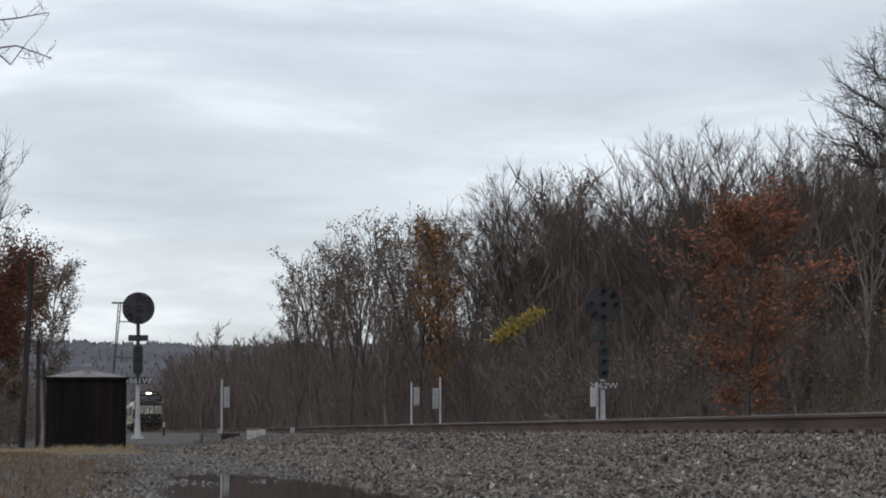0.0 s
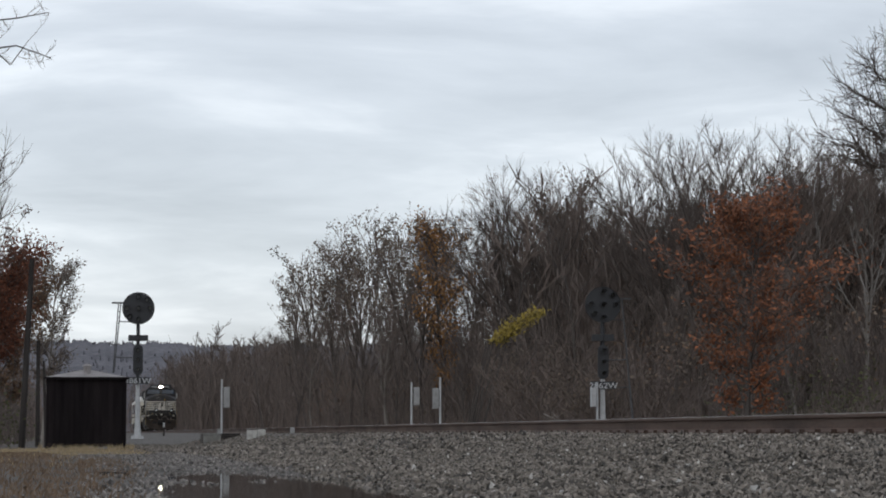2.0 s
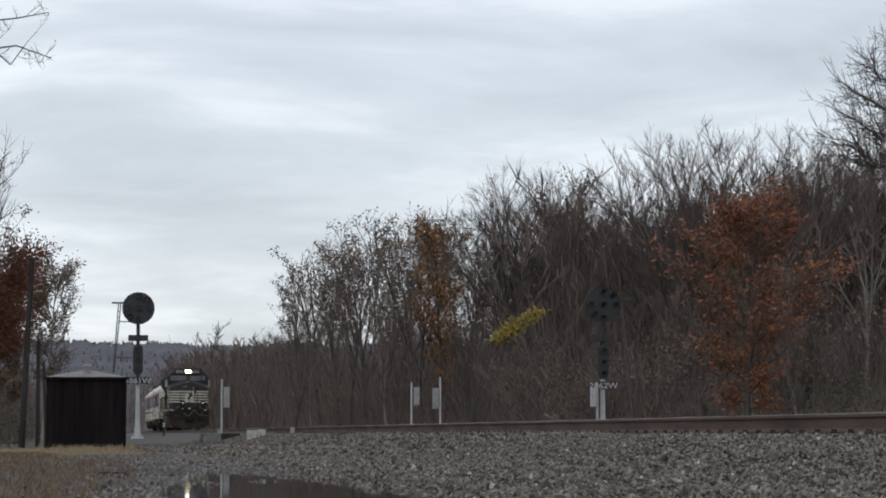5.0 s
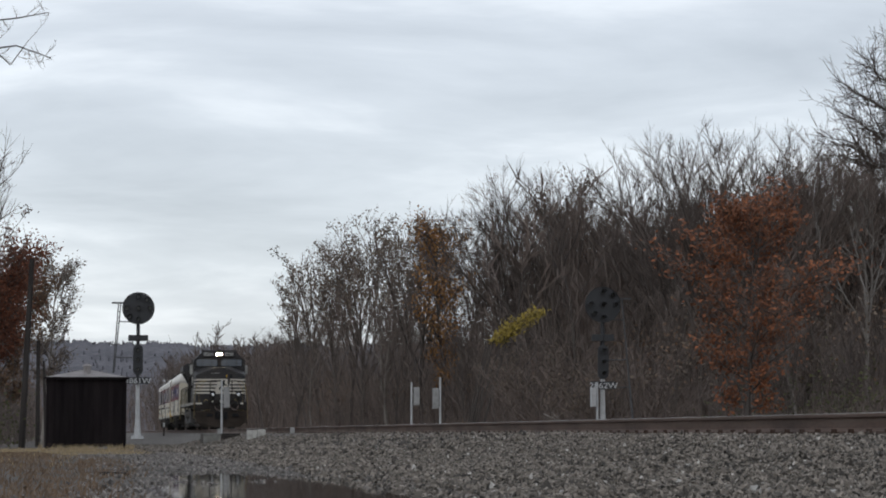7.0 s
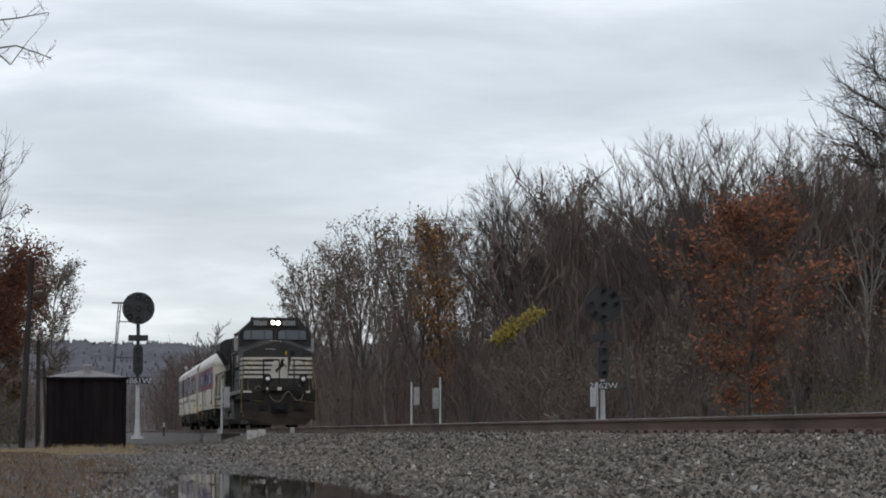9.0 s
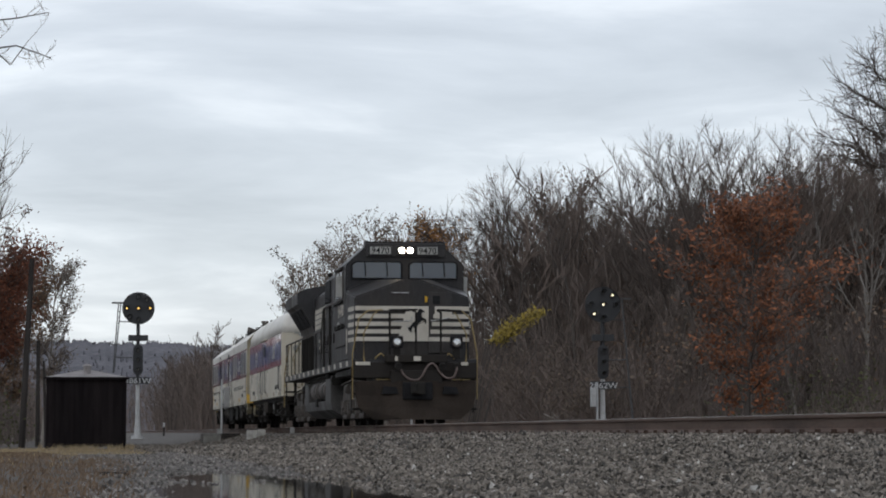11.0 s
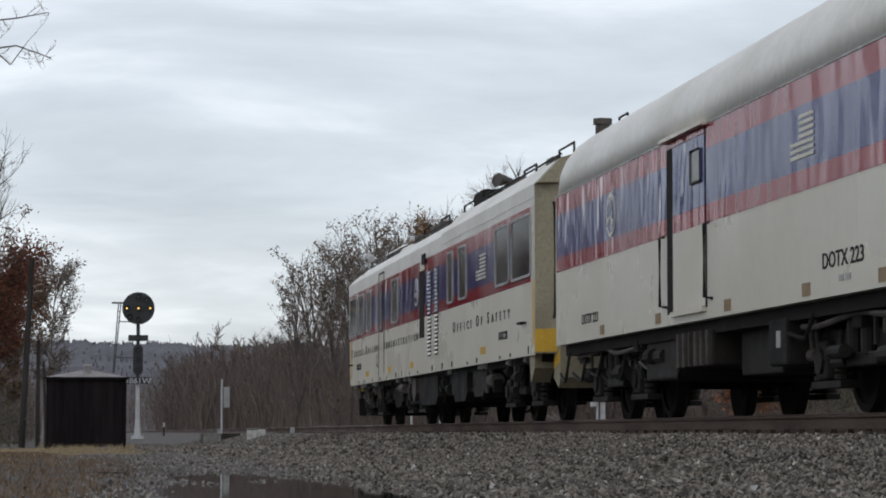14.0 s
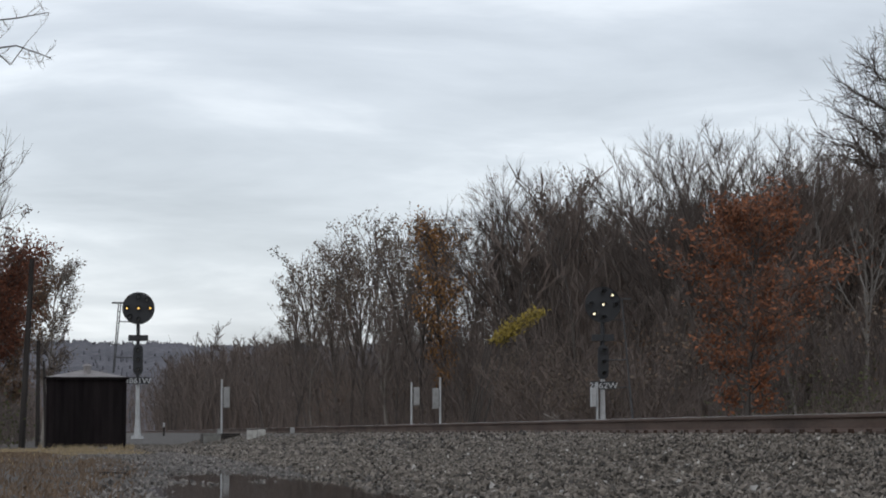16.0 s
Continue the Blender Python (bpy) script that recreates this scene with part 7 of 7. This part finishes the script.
def relay_hut():
    H = thing("relay_hut", pose(-7.765, 80.6, -0.23), "dark brown boarded relay hut with a low grey roof", "hut")
    w, d, h = 1.16, 1.25, 2.17
    bm = B()
    box(bm, -w + 0.03, w - 0.03, 0.03, 2 * d - 0.03, 0.12, h)
    part("wall", bm, M_HUT, H)
    n = 15
    for side in range(2):
        for k in range(n):
            a = -w + 0.05 + (2 * w - 0.1) * k / n
            bm = B()
            if side == 0:
                box(bm, a, a + (2 * w - 0.1) / n - 0.008, -0.004 + 0.004 * (k % 3), 0.032, 0.08 + 0.02 * ((k * 7) % 3), h)
            else:
                q = 0.05 + (2 * d - 0.1) * k / n
                box(bm, w - 0.032, w + 0.004, q, q + (2 * d - 0.1) / n - 0.008, 0.1, h)
            part("board", bm, M_HUT, H)
    for x in (-w, w):
        bm = B()
        box(bm, x - 0.05, x + 0.05, -0.025, 0.06, -0.05, h, 0.006)
        part("corner_post", bm, M_HUT, H)
    bm = B()
    o = 0.1
    base = [(-w - o, -o, h), (w + o, -o, h), (w + o, 2 * d + o, h), (-w - o, 2 * d + o, h)]
    vs = [bm.verts.new(p) for p in base] + [bm.verts.new((p[0], p[1], h + 0.05)) for p in base]
    ridge = [bm.verts.new((-0.12, d, h + 0.30)), bm.verts.new((0.12, d, h + 0.30))]
    bm.faces.new(vs[:4])
    for k in range(4):
        bm.faces.new((vs[k], vs[(k + 1) % 4], vs[4 + (k + 1) % 4], vs[4 + k]))
    bm.faces.new((vs[4], vs[5], ridge[1], ridge[0]))
    bm.faces.new((vs[5], vs[6], ridge[1]))
    bm.faces.new((vs[6], vs[7], ridge[0], ridge[1]))
    bm.faces.new((vs[7], vs[4], ridge[0]))
    roof = part("roof", bm, M_HUTROOF, H, "low grey hipped roof")
    bm = B()
    rod(bm, (0.02, 0.62, h + 0.12), (0.02, 0.62, h + 0.40), 0.12, n=14)
    rod(bm, (0.02, 0.62, h + 0.40), (0.02, 0.62, h + 0.47), 0.17, 0.06, n=14)
    part("vent", bm, M_HUTROOF, roof)
    bm = B()
    box(bm, -w - o - 0.01, w + o + 0.01, -o - 0.015, -o + 0.01, h - 0.02, h + 0.055)
    part("fascia", bm, M_HUT, roof)
    return H


relay_hut()


def wood_pole(name, x, y, lean, h, r, label):
    e = thing(name, pose(x, y, ground_z(x, y) - 0.05, 0, lean, 0), label, "utility pole")
    bm = B()
    rod(bm, (0, 0, 0), (0, 0, h), r, r * 0.72, n=14)
    part("pole", bm, M_POLEWOOD, e)
    return e


wood_pole("utility_pole", -9.82, 86.0, 2.6, 6.2, 0.115, "dark leaning creosoted utility pole by the track")
wood_pole("old_pole", -9.46, 96.1, 0.0, 3.9, 0.09, "weathered old wooden pole among the brush")
wood_pole("fence_post", -9.06, 88.6, -2.0, 2.95, 0.06, "dark upright post behind the hut")
bm = B()
box(bm, -0.09, 0.09, -0.012, 0.012, -0.012, 0.012, 0.003)
e = tagged(link("broken_board", bm, M_POLEWOOD), "dark broken stick lying on the gravel", "debris")
e.matrix_basis = pose(-7.77, 16.8, 0.04, 0, 2, 4)

# ---------------------------------------------------------------- grass
M_GRASS = mat("withered_grass", (0.20, 0.138, 0.092), 0.9, dark=(0.14, 0.10, 0.07), scale=0.8, amount=0.9, island=0.14, fine=0)
M_STRAW = mat("straw_grass", (0.42, 0.325, 0.19), 0.9, dark=(0.27, 0.21, 0.125), scale=0.8, amount=0.8, island=0.35, fine=0)


def grass(name, n, x0, x1, y0, y1, h0, h1, seed, material, label, ybias=1.0, edge=None):
    rg = random.Random(seed)
    verts, faces = [], []
    for k in range(n):
        x, y = rg.uniform(x0, x1), y0 + (y1 - y0) * rg.random() ** ybias
        if edge and x > edge(y) + rg.gauss(0, 0.12):
            continue
        if noise.noise((x * 1.3, y * 0.6, 4.0)) < -0.25 and rg.random() < 0.7:
            continue
        h = rg.uniform(h0, h1)
        a = rg.uniform(0, 2 * math.pi)
        w = 0.004 + 0.05 * h * rg.random()
        z = ground_z(x, y) - 0.01
        c, s = math.cos(a) * w, math.sin(a) * w
        lx, ly = rg.gauss(0, 0.4) * h, rg.gauss(0, 0.4) * h
        b = len(verts)
        verts += [(x - c, y - s, z), (x + c, y + s, z), (x + c * 0.6 + lx * 0.5, y + s * 0.6 + ly * 0.5, z + h * 0.6), (x - c * 0.6 + lx * 0.5, y - s * 0.6 + ly * 0.5, z + h * 0.6), (x + lx, y + ly, z + h)]
        faces += [(b, b + 1, b + 2, b + 3), (b + 3, b + 2, b + 4)]
    return tagged(raw(name, verts, faces, material), label, "grass", kind="stuff")


def verge(y):
    return -7.72 - 0.25 * math.sin(y * 0.21) - (0.012 * (y - 12))


grass("grass", 44000, -10.5, -7.3, 10.5, 48, 0.012, 0.05, 91, M_GRASS, "short withered brown-green grass on the verge", 1.2, verge)
grass("straw_grass", 9000, -10.5, -6.2, 48, 80, 0.03, 0.09, 92, M_STRAW, "pale straw-coloured grass before the relay hut", 0.7)
grass("straw_grass", 1500, -10.5, -8.0, 20, 50, 0.02, 0.06, 93, M_STRAW, "straw-coloured dry blades in the verge", 0.8)
grass("straw_grass", 900, -9.2, -6.3, 79.6, 80.5, 0.06, 0.24, 94, M_STRAW, "tall dry weeds along the foot of the hut")
grass("weeds", 4000, 2.4, 12, 60, 200, 0.1, 0.5, 95, M_GRASS, "withered weeds on the far side of the track")
# ---------------------------------------------------------------- the train's run
SPEED, START = 21.7, 300.45  # m/s, and the place of the front coupler at the start


def motions():
    for ob, back in TRAIN:
        walk(ob, [(t, pose(0, START - SPEED * t + back, 0.486)) for t in (0.0, 4.0, 8.0, 12.0, 16.0)])
    # once the line ahead is taken, added blades swing off the always-lit lenses
    for blade, hinge, t in ADDED_BLADES:
        walk(blade, [(0.0, pose(*hinge)), (t - 0.2, pose(*hinge)), (t, pose(*hinge, -50)), (t + 0.2, pose(*hinge, -88)), (16.0, pose(*hinge, -88))])
    # the wheels roll as far as the train runs
    for ax, y, r in AXLES:
        walk(ax, [(k / FPS, pose(0, y, r, math.degrees(SPEED * k / FPS / r) % 360.0)) for k in range(0, 481)])


motions()
